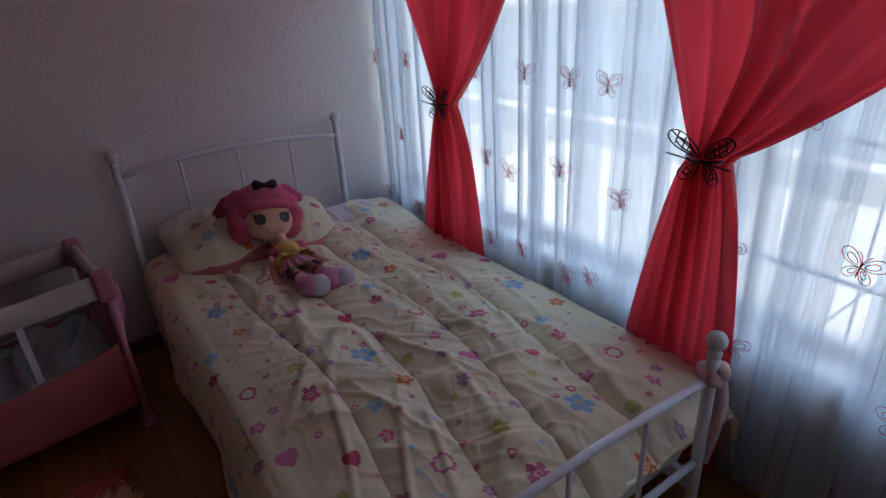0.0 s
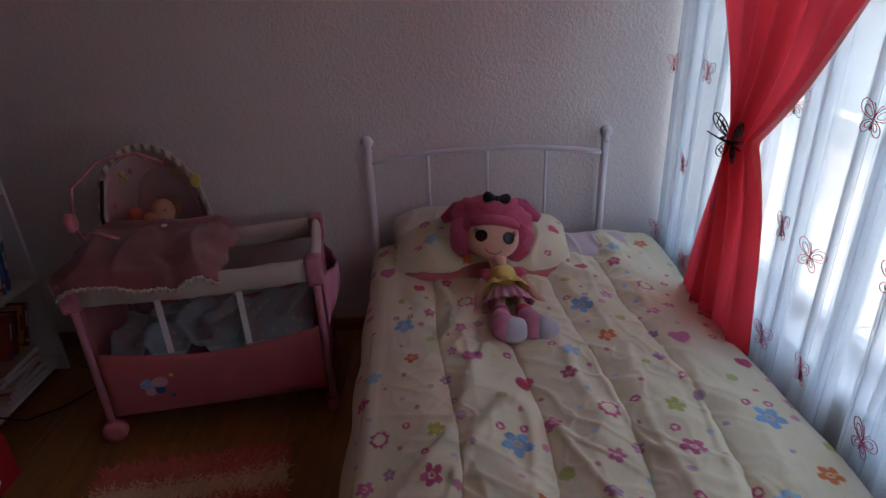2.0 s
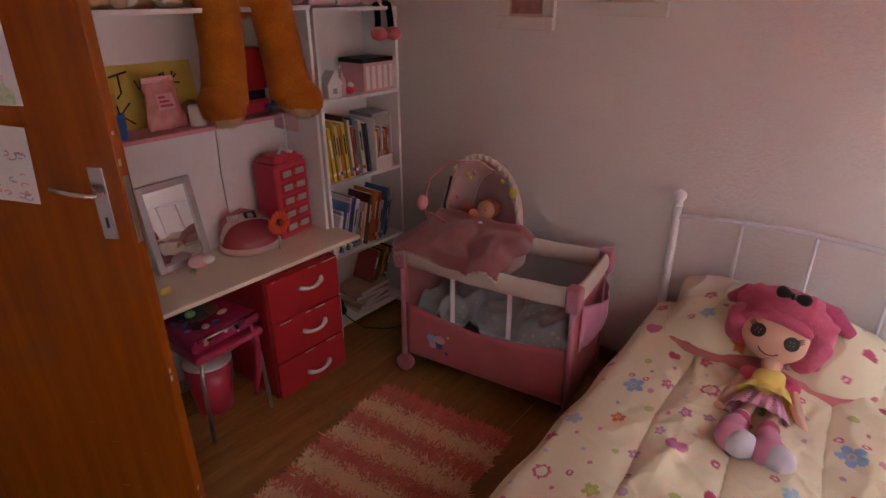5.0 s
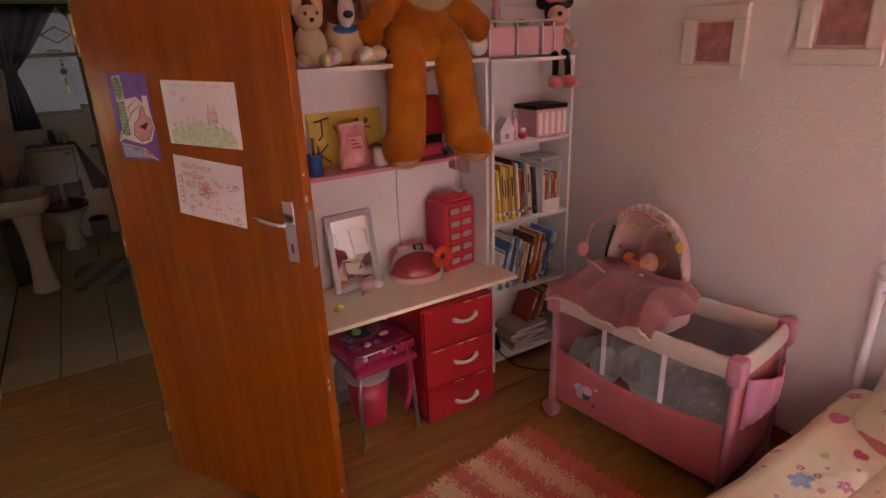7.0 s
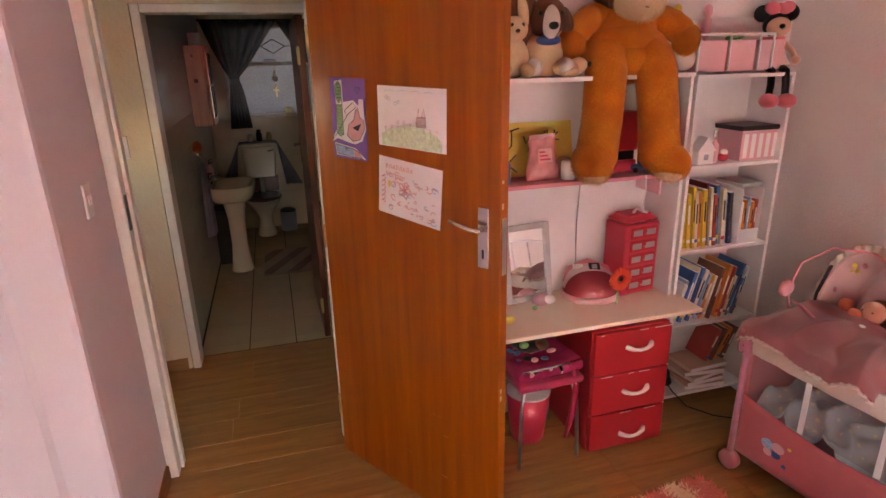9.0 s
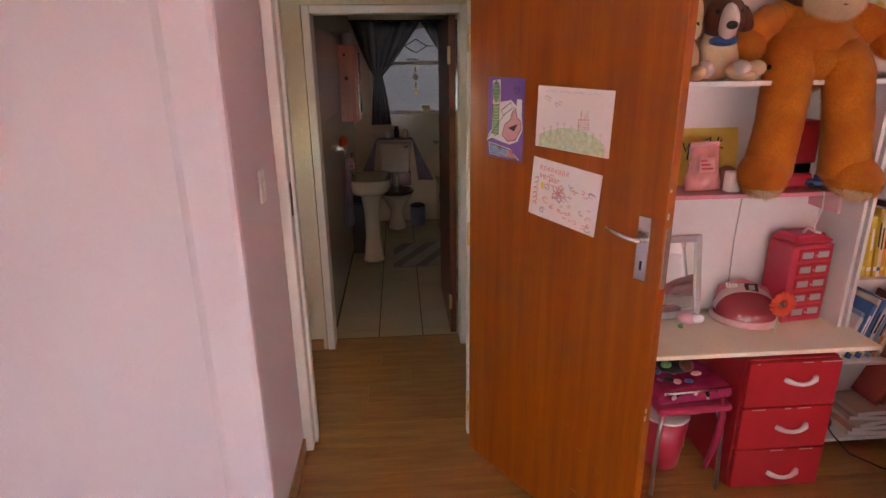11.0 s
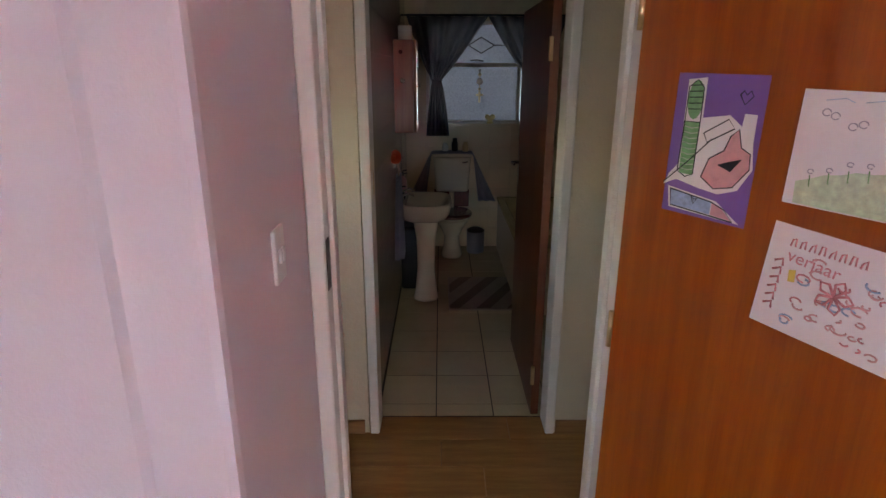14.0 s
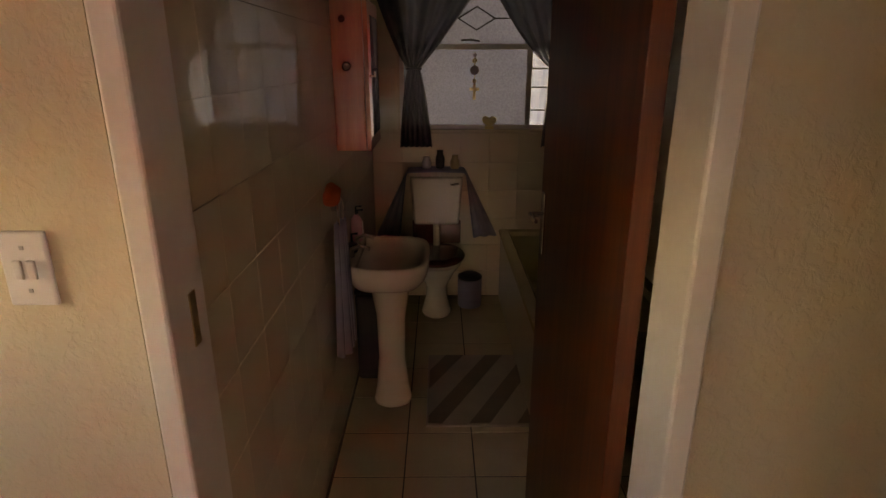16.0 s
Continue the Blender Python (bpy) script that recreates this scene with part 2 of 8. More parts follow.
M = dict(
    wall_white=plaster("white_plaster", (0.83, 0.77, 0.75), 62, 0.34, 0.004),
    wall_pink=plaster("pink_paint", (0.71, 0.60, 0.66), 90, 0.10, 0.002),
    wall_hall=plaster("hall_plaster", (0.70, 0.61, 0.46), 44, 0.20, 0.004),
    ceil=plaster("ceiling_paint", (0.62, 0.585, 0.55), 70, 0.1),
    frame=surf("frame_gloss_paint", (0.76, 0.72, 0.67), 0.35, var=0.06),
    skirt=timber("skirting_wood", (0.28, 0.13, 0.05), (0.45, 0.24, 0.1), 0.4, (1, 1, 14)),
    laminate=timber("laminate_oak", (0.31, 0.133, 0.040), (0.52, 0.256, 0.088), 0.36, (12, 1.2, 12), per_piece=0.15),
    door=timber("varnished_door", (0.265, 0.045, 0.0035), (0.44, 0.106, 0.008), 0.34, (16, 16, 0.8), coat=0.12, scale=1.6),
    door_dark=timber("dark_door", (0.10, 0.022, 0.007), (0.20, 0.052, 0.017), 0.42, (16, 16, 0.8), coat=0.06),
    chrome=surf("chrome", (0.72, 0.72, 0.74), 0.2, 1.0, var=0.03, relief=0.0),
    brass=surf("brass", (0.65, 0.5, 0.28), 0.3, 1.0, var=0.05, relief=0.0),
    white=surf("white_melamine", (0.78, 0.76, 0.76), 0.4, var=0.04, relief=0.03),
    desk=surf("cream_desktop", (0.88, 0.80, 0.64), 0.4, var=0.05, relief=0.04),
    iron=surf("white_enamel_tube", (0.78, 0.74, 0.78), 0.35, var=0.05, relief=0.05),
    mattress=cloth("mattress_ticking", (0.72, 0.66, 0.62)),
    red=surf("red_paint", (0.52, 0.025, 0.035), 0.38, var=0.12, relief=0.08),
    red_plastic=surf("red_plastic", (0.60, 0.045, 0.085), 0.3, var=0.08, relief=0.02),
    pink_shelf=surf("pink_shelf_paint", (0.72, 0.26, 0.32), 0.4, var=0.08),
    pink=surf("pink_plastic", (0.70, 0.25, 0.29), 0.4, var=0.08, relief=0.03),
    pale_pink=surf("pale_pink_card", (0.76, 0.42, 0.46), 0.55, var=0.07),
    hot=surf("hot_pink", (0.44, 0.03, 0.09), 0.28, var=0.1, relief=0.05),
    black=surf("black_plastic", (0.015, 0.013, 0.015), 0.4, var=0.1, relief=0.02),
    grey=surf("grey_plastic", (0.42, 0.42, 0.43), 0.4, var=0.06, relief=0.02),
    steel=surf("steel_tube", (0.5, 0.5, 0.52), 0.3, 0.9, var=0.05, relief=0.0),
    blue=surf("blue_plastic", (0.04, 0.12, 0.35), 0.35, var=0.08, relief=0.02),
    yellow=surf("yellow_card", (0.78, 0.60, 0.14), 0.7, var=0.08),
    paper=surf("drawing_paper", (0.82, 0.76, 0.78), 0.8, var=0.04, relief=0.05),
    purple=surf("purple_card", (0.24, 0.13, 0.42), 0.8, var=0.06),
    green_ink=surf("green_crayon", (0.22, 0.50, 0.22), 0.8, var=0.3, scale=80),
    pale_green=surf("pale_green_crayon", (0.60, 0.72, 0.52), 0.8, var=0.22, scale=70),
    pink_ink=surf("pink_crayon", (0.78, 0.30, 0.34), 0.8, var=0.3, scale=80),
    lip_ink=surf("peach_crayon", (0.80, 0.42, 0.42), 0.8, var=0.2, scale=60),
    blue_ink=surf("blue_crayon", (0.38, 0.52, 0.72), 0.8, var=0.3, scale=80),
    ink=surf("black_ink", (0.03, 0.03, 0.04), 0.7, var=0.1),
    grey_ink=surf("pencil", (0.42, 0.38, 0.46), 0.8, var=0.2, scale=80),
    white_card=surf("white_card", (0.85, 0.82, 0.80), 0.7, var=0.04),
    sheer=cloth("sheer_voile", (0.74, 0.79, 0.85), 0.86, 0.42, sheen=0.0),
    satin=cloth("red_satin", (0.72, 0.018, 0.02), 0.58, 0.0, rough=0.34, var=0.15, glow=(0.80, 0.052, 0.075)),
    thread=cloth("crimson_thread", (0.58, 0.05, 0.12), 0.5, 0.0, glow=(0.60, 0.07, 0.13)),
    rose=cloth("rose_knit", (0.40, 0.14, 0.16), weave=260, var=0.2),
    crib_pink=cloth("crib_pink_cloth", (0.62, 0.145, 0.155), var=0.12),
    crib_trim=cloth("crib_trim_pink", (0.56, 0.20, 0.27), var=0.1),
    cream=cloth("cream_padding", (0.66, 0.55, 0.48), var=0.08),
    hood=cloth("pale_pink_hood", (0.78, 0.50, 0.48), var=0.12),
    net=cloth("grey_netting", (0.34, 0.24, 0.24), 0.0, 0.74, var=0.05),
    quilt=cloth("pale_blue_quilt", (0.50, 0.56, 0.58), var=0.35),
    skin=cloth("doll_cloth", (0.80, 0.46, 0.33), var=0.05, rough=0.9),
    hair=fur("doll_hair", (0.76, 0.17, 0.26), (0.56, 0.08, 0.16), 60, 0.004),
    gingham=cloth("yellow_gingham", (0.85, 0.62, 0.16), weave=350, var=0.15),
    bear=fur("bear_fur", (0.74, 0.240, 0.024), (0.42, 0.098, 0.008), 150, 0.004),
    bear_pale=fur("muzzle_fur", (0.78, 0.60, 0.42), (0.6, 0.42, 0.28)),
    plush_cream=fur("cream_plush", (0.80, 0.62, 0.42), (0.62, 0.44, 0.27), 160, 0.004),
    plush_brown=fur("brown_plush", (0.20, 0.07, 0.035), (0.10, 0.03, 0.015), 150, 0.004),
    plush_white=fur("white_plush", (0.84, 0.78, 0.74), (0.68, 0.6, 0.55), 150, 0.004),
    plush_black=fur("black_plush", (0.03, 0.025, 0.025), (0.012, 0.01, 0.01), 160, 0.003),
    rug_a=fur("rug_cream", (0.95, 0.74, 0.46), (0.88, 0.55, 0.34), 30, 0.002),
    rug_b=fur("rug_coral", (0.84, 0.30, 0.22), (0.70, 0.17, 0.13), 30, 0.002),
    porcelain=surf("porcelain", (0.70, 0.64, 0.50), 0.12, var=0.03, relief=0.0, coat=0.4),
    tile_floor=surf("floor_tile_glaze", (0.64, 0.52, 0.35), 0.22, var=0.08, relief=0.03, per_piece=0.08),
    grout=surf("dark_grout", (0.08, 0.06, 0.045), 0.9),
    tile_wall=surf("wall_tile_glaze", (0.76, 0.63, 0.45), 0.32, var=0.04, relief=0.0, per_piece=0.06, coat=1.0),
    grout_pale=surf("pale_grout", (0.70, 0.57, 0.40), 0.4),
    seat_wood=timber("mahogany_seat", (0.10, 0.022, 0.012), (0.2, 0.05, 0.025), 0.25, (6, 6, 6), coat=0.4),
    cab_wood=timber("pine_cabinet", (0.40, 0.10, 0.045), (0.58, 0.19, 0.085), 0.35, (10, 10, 0.9), coat=0.2),
    towel=cloth("slate_towel", (0.25, 0.25, 0.32), weave=300, var=0.2),
    curtain_grey=cloth("grey_voile", (0.13, 0.12, 0.13), 0.3, 0.10, sheen=0.0),
    mat_a=cloth("mat_taupe", (0.42, 0.33, 0.26), weave=200, var=0.15),
    mat_b=cloth("mat_brown", (0.22, 0.155, 0.11), weave=200, var=0.15),
    pane=glass("clear_glass"),
    # tinted dark so that less daylight enters the bathroom
    pane_dim=glass("dimming_glass", (0.5, 0.55, 0.62)),
    frosted=glass("frosted_glass", frost=0.985, rough=0.25),
    mirror=surf("mirror_silver", (0.9, 0.9, 0.9), 0.02, 1.0, var=0.0, relief=0.0),
    paving=surf("pale_paving", (0.36, 0.355, 0.34), 0.85, var=0.1, per_piece=0.08),
    ground=surf("ground_concrete", (0.22, 0.215, 0.21), 0.9, var=0.15),
    brick=surf("face_brick", (0.42, 0.24, 0.19), 0.85, var=0.15, per_piece=0.2),
    facade=surf("grey_facade", (0.34, 0.37, 0.40), 0.8, var=0.1),
    facade_dark=surf("dark_window", (0.05, 0.06, 0.07), 0.2, var=0.1, relief=0.0),
    roof=surf("roof_sheet", (0.24, 0.2, 0.19), 0.7, var=0.15),
    leaf=surf("leaf", (0.07, 0.11, 0.045), 0.6, var=0.3),
    bark=surf("bark", (0.12, 0.08, 0.06), 0.9, var=0.3),
    lampglow=surf("lamp_glass", (0.8, 0.66, 0.3), 0.3, var=0.05, relief=0.0),
)


# ---- mesh helpers ----
def part(name, bm, material, parent=None, label="", smooth=False):
    """Links bm as one mesh object, under parent where one is given."""
    me = bpy.data.meshes.new(name)
    bmesh.ops.recalc_face_normals(bm, faces=bm.faces)
    bm.to_mesh(me)
    bm.free()
    for m in material if isinstance(material, (list, tuple)) else [material]:
        me.materials.append(m)
    if smooth:
        me.polygons.foreach_set("use_smooth", [True] * len(me.polygons))
    ob = new(name, me)
    if parent:
        ob.parent = parent
    if label:
        ob["label"] = label
    return ob


def thing(name, label, category, at=(0, 0, 0), turn=0, group=""):
    ob = new(name)
    ob.empty_display_size = 0.05
    ob.matrix_basis = pose(*at, 0, 0, turn)
    return tagged(ob, label, category, group)


def fixed(ob, label="", category=""):
    return tagged(ob, label, category, kind="structure")


def place(ob, x, y, z, rx=0, ry=0, rz=0):
    ob.matrix_basis = pose(x, y, z, rx, ry, rz)
    return ob


def box(bm, x0, x1, y0, y1, z0, z1, r=0.0, mi=0, seg=2, m=None):
    g = bmesh.ops.create_cube(bm, size=1)
    vs = g["verts"]
    bmesh.ops.scale(bm, vec=(abs(x1 - x0), abs(y1 - y0), abs(z1 - z0)), verts=vs)
    bmesh.ops.translate(bm, vec=((x0 + x1) / 2, (y0 + y1) / 2, (z0 + z1) / 2), verts=vs)
    faces = list({f for v in vs for f in v.link_faces})
    if r:
        es = list({e for v in vs for e in v.link_edges})
        res = bmesh.ops.bevel(bm, geom=es, offset=r, segments=seg, affect="EDGES", profile=0.5)
        vs = list({v for f in res["faces"] for v in f.verts} | {v for v in vs if v.is_valid})
        faces = list({f for v in vs for f in v.link_faces})
    for f in faces:
        f.material_index = mi
    if m:
        bmesh.ops.transform(bm, matrix=m, verts=vs)
    return bm


def nb(*a, **k):
    return box(bmesh.new(), *a, **k)


def tube(bm, pts, r, seg=8, mi=0, closed=False, caps=True):
    """A round bar along pts; r is one radius or one for each point."""
    pts = [Vector(p) for p in pts]
    n = len(pts)
    rs = r if isinstance(r, (list, tuple)) else [r] * n
    rings, up = [], None
    for i, p in enumerate(pts):
        d = (pts[(i + 1) % n] - pts[i - 1]) if closed else (pts[min(i + 1, n - 1)] - pts[max(i - 1, 0)])
        d.normalize()
        if up is None:
            up = d.orthogonal().normalized()
        up = (up - d * up.dot(d))
        up = up.normalized() if up.length > 1e-5 else d.orthogonal().normalized()
        s = d.cross(up)
        rings.append([bm.verts.new(p + (up * math.cos(a) + s * math.sin(a)) * rs[i]) for a in (2 * math.pi * k / seg for k in range(seg))])
    for i in range(n if closed else n - 1):
        a, b = rings[i], rings[(i + 1) % n]
        for k in range(seg):
            f = bm.faces.new((a[k], a[(k + 1) % seg], b[(k + 1) % seg], b[k]))
            f.material_index, f.smooth = mi, True
    if caps and not closed:
        for ring in (rings[0], rings[-1]):
            bm.faces.new(ring).material_index = mi
    return bm


def lathe(bm, profile, seg=20, mi=0, m=None, sx=1.0, sy=1.0):
    """A turned shape from (radius, height) pairs, about z."""
    rings = [[bm.verts.new((r * sx * math.cos(a), r * sy * math.sin(a), z)) for a in (2 * math.pi * k / seg for k in range(seg))] for r, z in profile]
    for a, b in zip(rings, rings[1:]):
        for k in range(seg):
            f = bm.faces.new((a[k], a[(k + 1) % seg], b[(k + 1) % seg], b[k]))
            f.material_index, f.smooth = mi, True
    for ring in (rings[0], rings[-1]):
        bm.faces.new(ring).material_index = mi
    if m:
        bmesh.ops.transform(bm, matrix=m, verts=[v for r in rings for v in r])
    return bm


def tufts(bm, every, length, slots, seed=1, width=0.22):
    """Short fur tufts over the faces that carry one of the slots."""
    rng = random.Random(seed)
    for f in [f for f in bm.faces if f.material_index in slots and len(f.verts) < 5 and f.smooth]:
        if rng.random() > every:
            continue
        c, n = f.calc_center_median(), f.normal
        s = n.orthogonal().normalized()
        s = (Matrix.Rotation(rng.uniform(0, 6.28), 3, n) @ s) * length * width
        vs = [v.co for v in f.verts]
        c = c + (rng.choice(vs) - c) * rng.uniform(0, 0.8)
        tip = c + n * length * rng.uniform(0.25, 0.6) + Vector((0, 0, -1)) * length * rng.uniform(0.5, 1.2) + s * rng.uniform(-1, 1)
        g = bm.faces.new([bm.verts.new(c + s - n * 0.002), bm.verts.new(c - s - n * 0.002), bm.verts.new(tip)])
        g.material_index = f.material_index


def blob(bm, c, rad, mi=0, rough=0.0, rot=(0, 0, 0), sub=3, freq=9.0):
    """A rounded lump with an uneven skin."""
    vs = bmesh.ops.create_icosphere(bm, subdivisions=sub, radius=1)["verts"]
    R = Euler([radians(a) for a in rot]).to_matrix()
    for v in vs:
        d = v.co.copy()
        p = R @ Vector((d.x * rad[0], d.y * rad[1], d.z * rad[2]))
        q = p + Vector(c)
        if rough:
            p += (R @ d) * rough * noise.noise(q * freq)
        v.co = p + Vector(c)
    for f in {f for v in vs for f in v.link_faces}:
        f.material_index, f.smooth = mi, True
    return bm


def sheet(name, nu, nv, fn, material, parent=None, label="", thick=0.0, colours=None, smooth=True):
    """A grid surface; fn(u, v) of arrays in 0..1 gives x, y, z."""
    u, v = np.meshgrid(np.linspace(0, 1, nu + 1), np.linspace(0, 1, nv + 1), indexing="ij")
    P = np.stack(fn(u, v), -1).reshape(-1, 3)
    i = np.arange((nu + 1) * (nv + 1)).reshape(nu + 1, nv + 1)
    F = np.stack([i[:-1, :-1], i[1:, :-1], i[1:, 1:], i[:-1, 1:]], -1).reshape(-1, 4)
    me = bpy.data.meshes.new(name)
    me.from_pydata(P.tolist(), [], F.tolist())
    me.polygons.foreach_set("use_smooth", [smooth] * len(me.polygons))
    if colours is not None:
        at = me.color_attributes.new("print", "FLOAT_COLOR", "POINT")
        at.data.foreach_set("color", np.concatenate([colours(u, v).reshape(-1, 3), np.ones((P.shape[0], 1))], 1).ravel())
    me.materials.append(material)
    ob = new(name, me)
    if thick:
        mod = ob.modifiers.new("cloth", "SOLIDIFY")
        mod.thickness, mod.offset = thick, 0
    if parent:
        ob.parent = parent
    if label:
        ob["label"] = label
    return ob


def poly(bm, pts, z0, z1, mi=0):
    """A flat shape with thickness from its outline (x, y)."""
    a = [bm.verts.new((x, y, z0)) for x, y in pts]
    b = [bm.verts.new((x, y, z1)) for x, y in pts]
    n = len(pts)
    fs = [bm.faces.new(b), bm.faces.new(a[::-1])] + [bm.faces.new((a[i], a[(i + 1) % n], b[(i + 1) % n], b[i])) for i in range(n)]
    for f in fs:
        f.material_index = mi
    return bm


def ring_pts(cx, cy, rx, ry, n=20, a0=0.0, a1=360.0):
    return [(cx + rx * math.cos(radians(a0 + (a1 - a0) * k / n)), cy + ry * math.sin(radians(a0 + (a1 - a0) * k / n))) for k in range(n + (a1 - a0 < 360))]


def lathed(rad, z, seg=16, sx=1.0, sy=1.0):
    return lathe(bmesh.new(), list(zip(rad, z)), seg, sx=sx, sy=sy)

# ---- the shell: bedroom, hall, bathroom ----
H = 2.5          # ceiling
XW = 1.02        # bedroom face of the door wall
XE = 4.10        # bedroom face of the window wall
YS = -3.14       # entry wall with the switch
XB = -3.12       # bathroom back wall face


def wall(name, bm, material, label):
    return fixed(part(name, bm, material), label, "wall")


wall("wall_north", nb(0.90, XE + 0.2, 0.0, 0.15, 0, H), M["wall_white"], "white wall with rough rolled plaster relief")
# door wall between bedroom and hall, with the doorway
bm = nb(0.90, XW, -2.27, 0.0, 0, H)
box(bm, 0.90, XW, -3.14, -2.27, 2.075, H)
wall("wall_door", bm, M["wall_white"], "white plastered wall with the bedroom doorway")
wall("wall_entry", nb(0.90, 1.60, YS - 0.36, YS, 0, H), M["wall_pink"], "smooth pink painted entry wall with light switch")
bm = bmesh.new()
poly(bm, [(1.60, YS), (1.617, YS - 0.004), (1.622, YS - 0.02), (1.622, -3.285), (1.610, -3.315), (1.560, -4.75), (0.9, -4.75), (0.9, YS - 0.362), (1.60, YS - 0.362)], 0, H)
wall("wall_west", bm, M["wall_pink"], "smooth pink painted wall with a rounded corner")
wall("wall_south", nb(1.5, XE + 0.2, -4.9, -4.75, 0, H), M["wall_pink"], "plain pink painted wall")
bm = nb(XE, XE + 0.2, -4.75, 0.0, 0, 0.50)
box(bm, XE, XE + 0.2, -4.75, 0.0, 2.12, H)
box(bm, XE, XE + 0.2, -0.03, 0.0, 0.50, 2.12)
box(bm, XE, XE + 0.2, -4.75, -3.75, 0.50, 2.12)
wall("wall_window", bm, M["wall_white"], "white plastered wall under a wide window")
# hall and bathroom
bm = nb(-0.12, 0.0, -4.4, -3.145, 0, H)
box(bm, -0.12, 0.0, -2.232, -1.2, 0, H)
box(bm, -0.12, 0.0, -3.145, -2.232, 2.075, H)
wall("wall_bathroom_door", bm, M["wall_hall"], "cream plastered hall wall with bathroom doorway")
wall("wall_hall_north", nb(-0.12, 0.90, -1.35, -1.2, 0, H), M["wall_hall"], "plain cream hall wall")
# the opening in this unseen end wall is added to light the hall
bm = nb(-0.12, 0.90, -4.55, -4.4, 0, 1.25)
box(bm, -0.12, 0.90, -4.55, -4.4, 1.66, H)
box(bm, -0.12, 0.14, -4.55, -4.4, 1.25, 1.66)
box(bm, 0.76, 0.90, -4.55, -4.4, 1.25, 1.66)
wall("wall_hall_south", bm, M["wall_hall"], "cream hall wall with an opening added for daylight")
wall("wall_hall_east", nb(0.86, 0.898, -4.4, -3.16, 0, H), M["wall_hall"], "plain cream hall wall")
wall("wall_bath_south", nb(XB - 0.1, -0.12, -3.25, -3.13, 0, H), M["grout_pale"], "tiled bathroom wall backing")
wall("wall_bath_north", nb(XB - 0.1, -0.12, -1.5, -1.38, 0, H), M["grout_pale"], "plain bathroom wall")
WZ0, WZ1, WY0, WY1 = 1.225, 2.14, -2.93, -1.72
bm = nb(XB - 0.15, XB - 0.008, -3.13, -1.5, 0, WZ0)
box(bm, XB - 0.15, XB - 0.008, -3.13, -1.5, WZ1, H)
box(bm, XB - 0.15, XB - 0.008, -3.13, WY0, WZ0, WZ1)
box(bm, XB - 0.15, XB - 0.008, WY1, -1.5, WZ0, WZ1)
wall("wall_bath_back", bm, M["grout_pale"], "tiled bathroom back wall under the window")
fixed(part("ceiling", nb(XB - 0.1, XE + 0.2, -4.9, 0.15, H, H + 0.12), M["ceil"]), "beige painted flat ceiling", "ceiling")
# the long western overhang is added to keep skylight off the bathroom window
fixed(part("roof", nb(XB - 1.40, XE + 0.45, -5.2, 0.6, H + 0.14, H + 0.3), M["roof"]), "unseen flat dark roof, extended west to shade the bathroom window", "roof")
fixed(part("floor_base", nb(-0.13, XE + 0.2, -4.9, 0.15, -0.12, -0.012), M["grout"]), "screed under the laminate boards", "floor")
bath_floor = fixed(part("floor_bathroom", nb(XB - 0.1, -0.14, -3.2, -1.4, -0.12, -0.003), M["grout"]), "cream floor tiles with dark grout", "floor")

# door frames
def door_frame(name, x0, x1, y0, y1, top, label, stops=True):
    """Pressed frame round the clear opening y0..y1 in a wall from x0 to x1."""
    f = fixed(new(name), label, "door frame")
    w, lip = 0.045, 0.014
    for n, a, b, c, d in (("jamb", y0 - w, y0, 0, top + w), ("jamb", y1, y1 + w, 0, top + w), ("head", y0, y1, top, top + w)):
        bm = nb(x0 - lip, x1 + lip, a, b, c, d, 0.006)
        part(n, bm, M["frame"], f)
    s = 0.014
    for a, b, c, d in () if not stops else ((y0, y0 + s, 0, top - s), (y1 - s, y1, 0, top - s), (y0, y1, top - s, top)):
        part("stop", nb(x0 + 0.02, x1 - 0.05, a, b, c, d, 0.003), M["frame"], f)
    return f


f1 = door_frame("door_frame_1", 0.90, XW, -3.093, -2.33, 2.03, "cream painted steel bedroom door frame")
place(part("strike_plate", nb(-0.0015, 0.0015, -0.018, 0.018, -0.07, 0.07, 0.001), surf("tarnished_steel", (0.13, 0.10, 0.09), 0.4, 0.6, var=0.3, scale=60), f1, "worn dark steel strike plate"), 1.008, -3.0915, 1.235, 0, 0, 90)
f2 = door_frame("door_frame_2", -0.12, 0.0, -3.093, -2.275, 2.03, "cream painted steel bathroom door frame", False)
place(part("strike_plate", nb(-0.0015, 0.0015, -0.012, 0.012, -0.05, 0.05, 0.001), M["brass"], f2, "worn brass strike plate"), -0.075, -3.0915, 1.24, 0, 0, 90)

# skirtings
def skirting(x0, x1, y0, y1):
    bm = nb(x0, x1, y0, y1, 0, 0.075, 0.004)
    fixed(part("baseboard", bm, M["skirt"]), "varnished wooden baseboard", "baseboard")


skirting(1.035, 1.60, YS, YS + 0.014)
skirting(1.622, 1.636, -4.75, YS + 0.014)
skirting(XW, XE, -0.014, 0.0)
skirting(XW, XW + 0.014, -2.26, -0.016)
skirting(0.0, 0.014, -4.4, -3.165)
skirting(0.0, 0.014, -2.225, -1.35)

# bedroom window in the window wall
win = fixed(new("window_1"), "wide white metal window with burglar bars", "window")
y0, y1, z0, z1, x = -3.75, -0.03, 0.50, 2.12, XE + 0.12
for a, b, c, d in ((y0, y0 + 0.05, z0, z1), (y1 - 0.05, y1, z0, z1), (y0, y1, z0, z0 + 0.05), (y0, y1, z1 - 0.05, z1)):
    part("window_frame", nb(x, x + 0.05, a, b, c, d, 0.004), M["frame"], win)
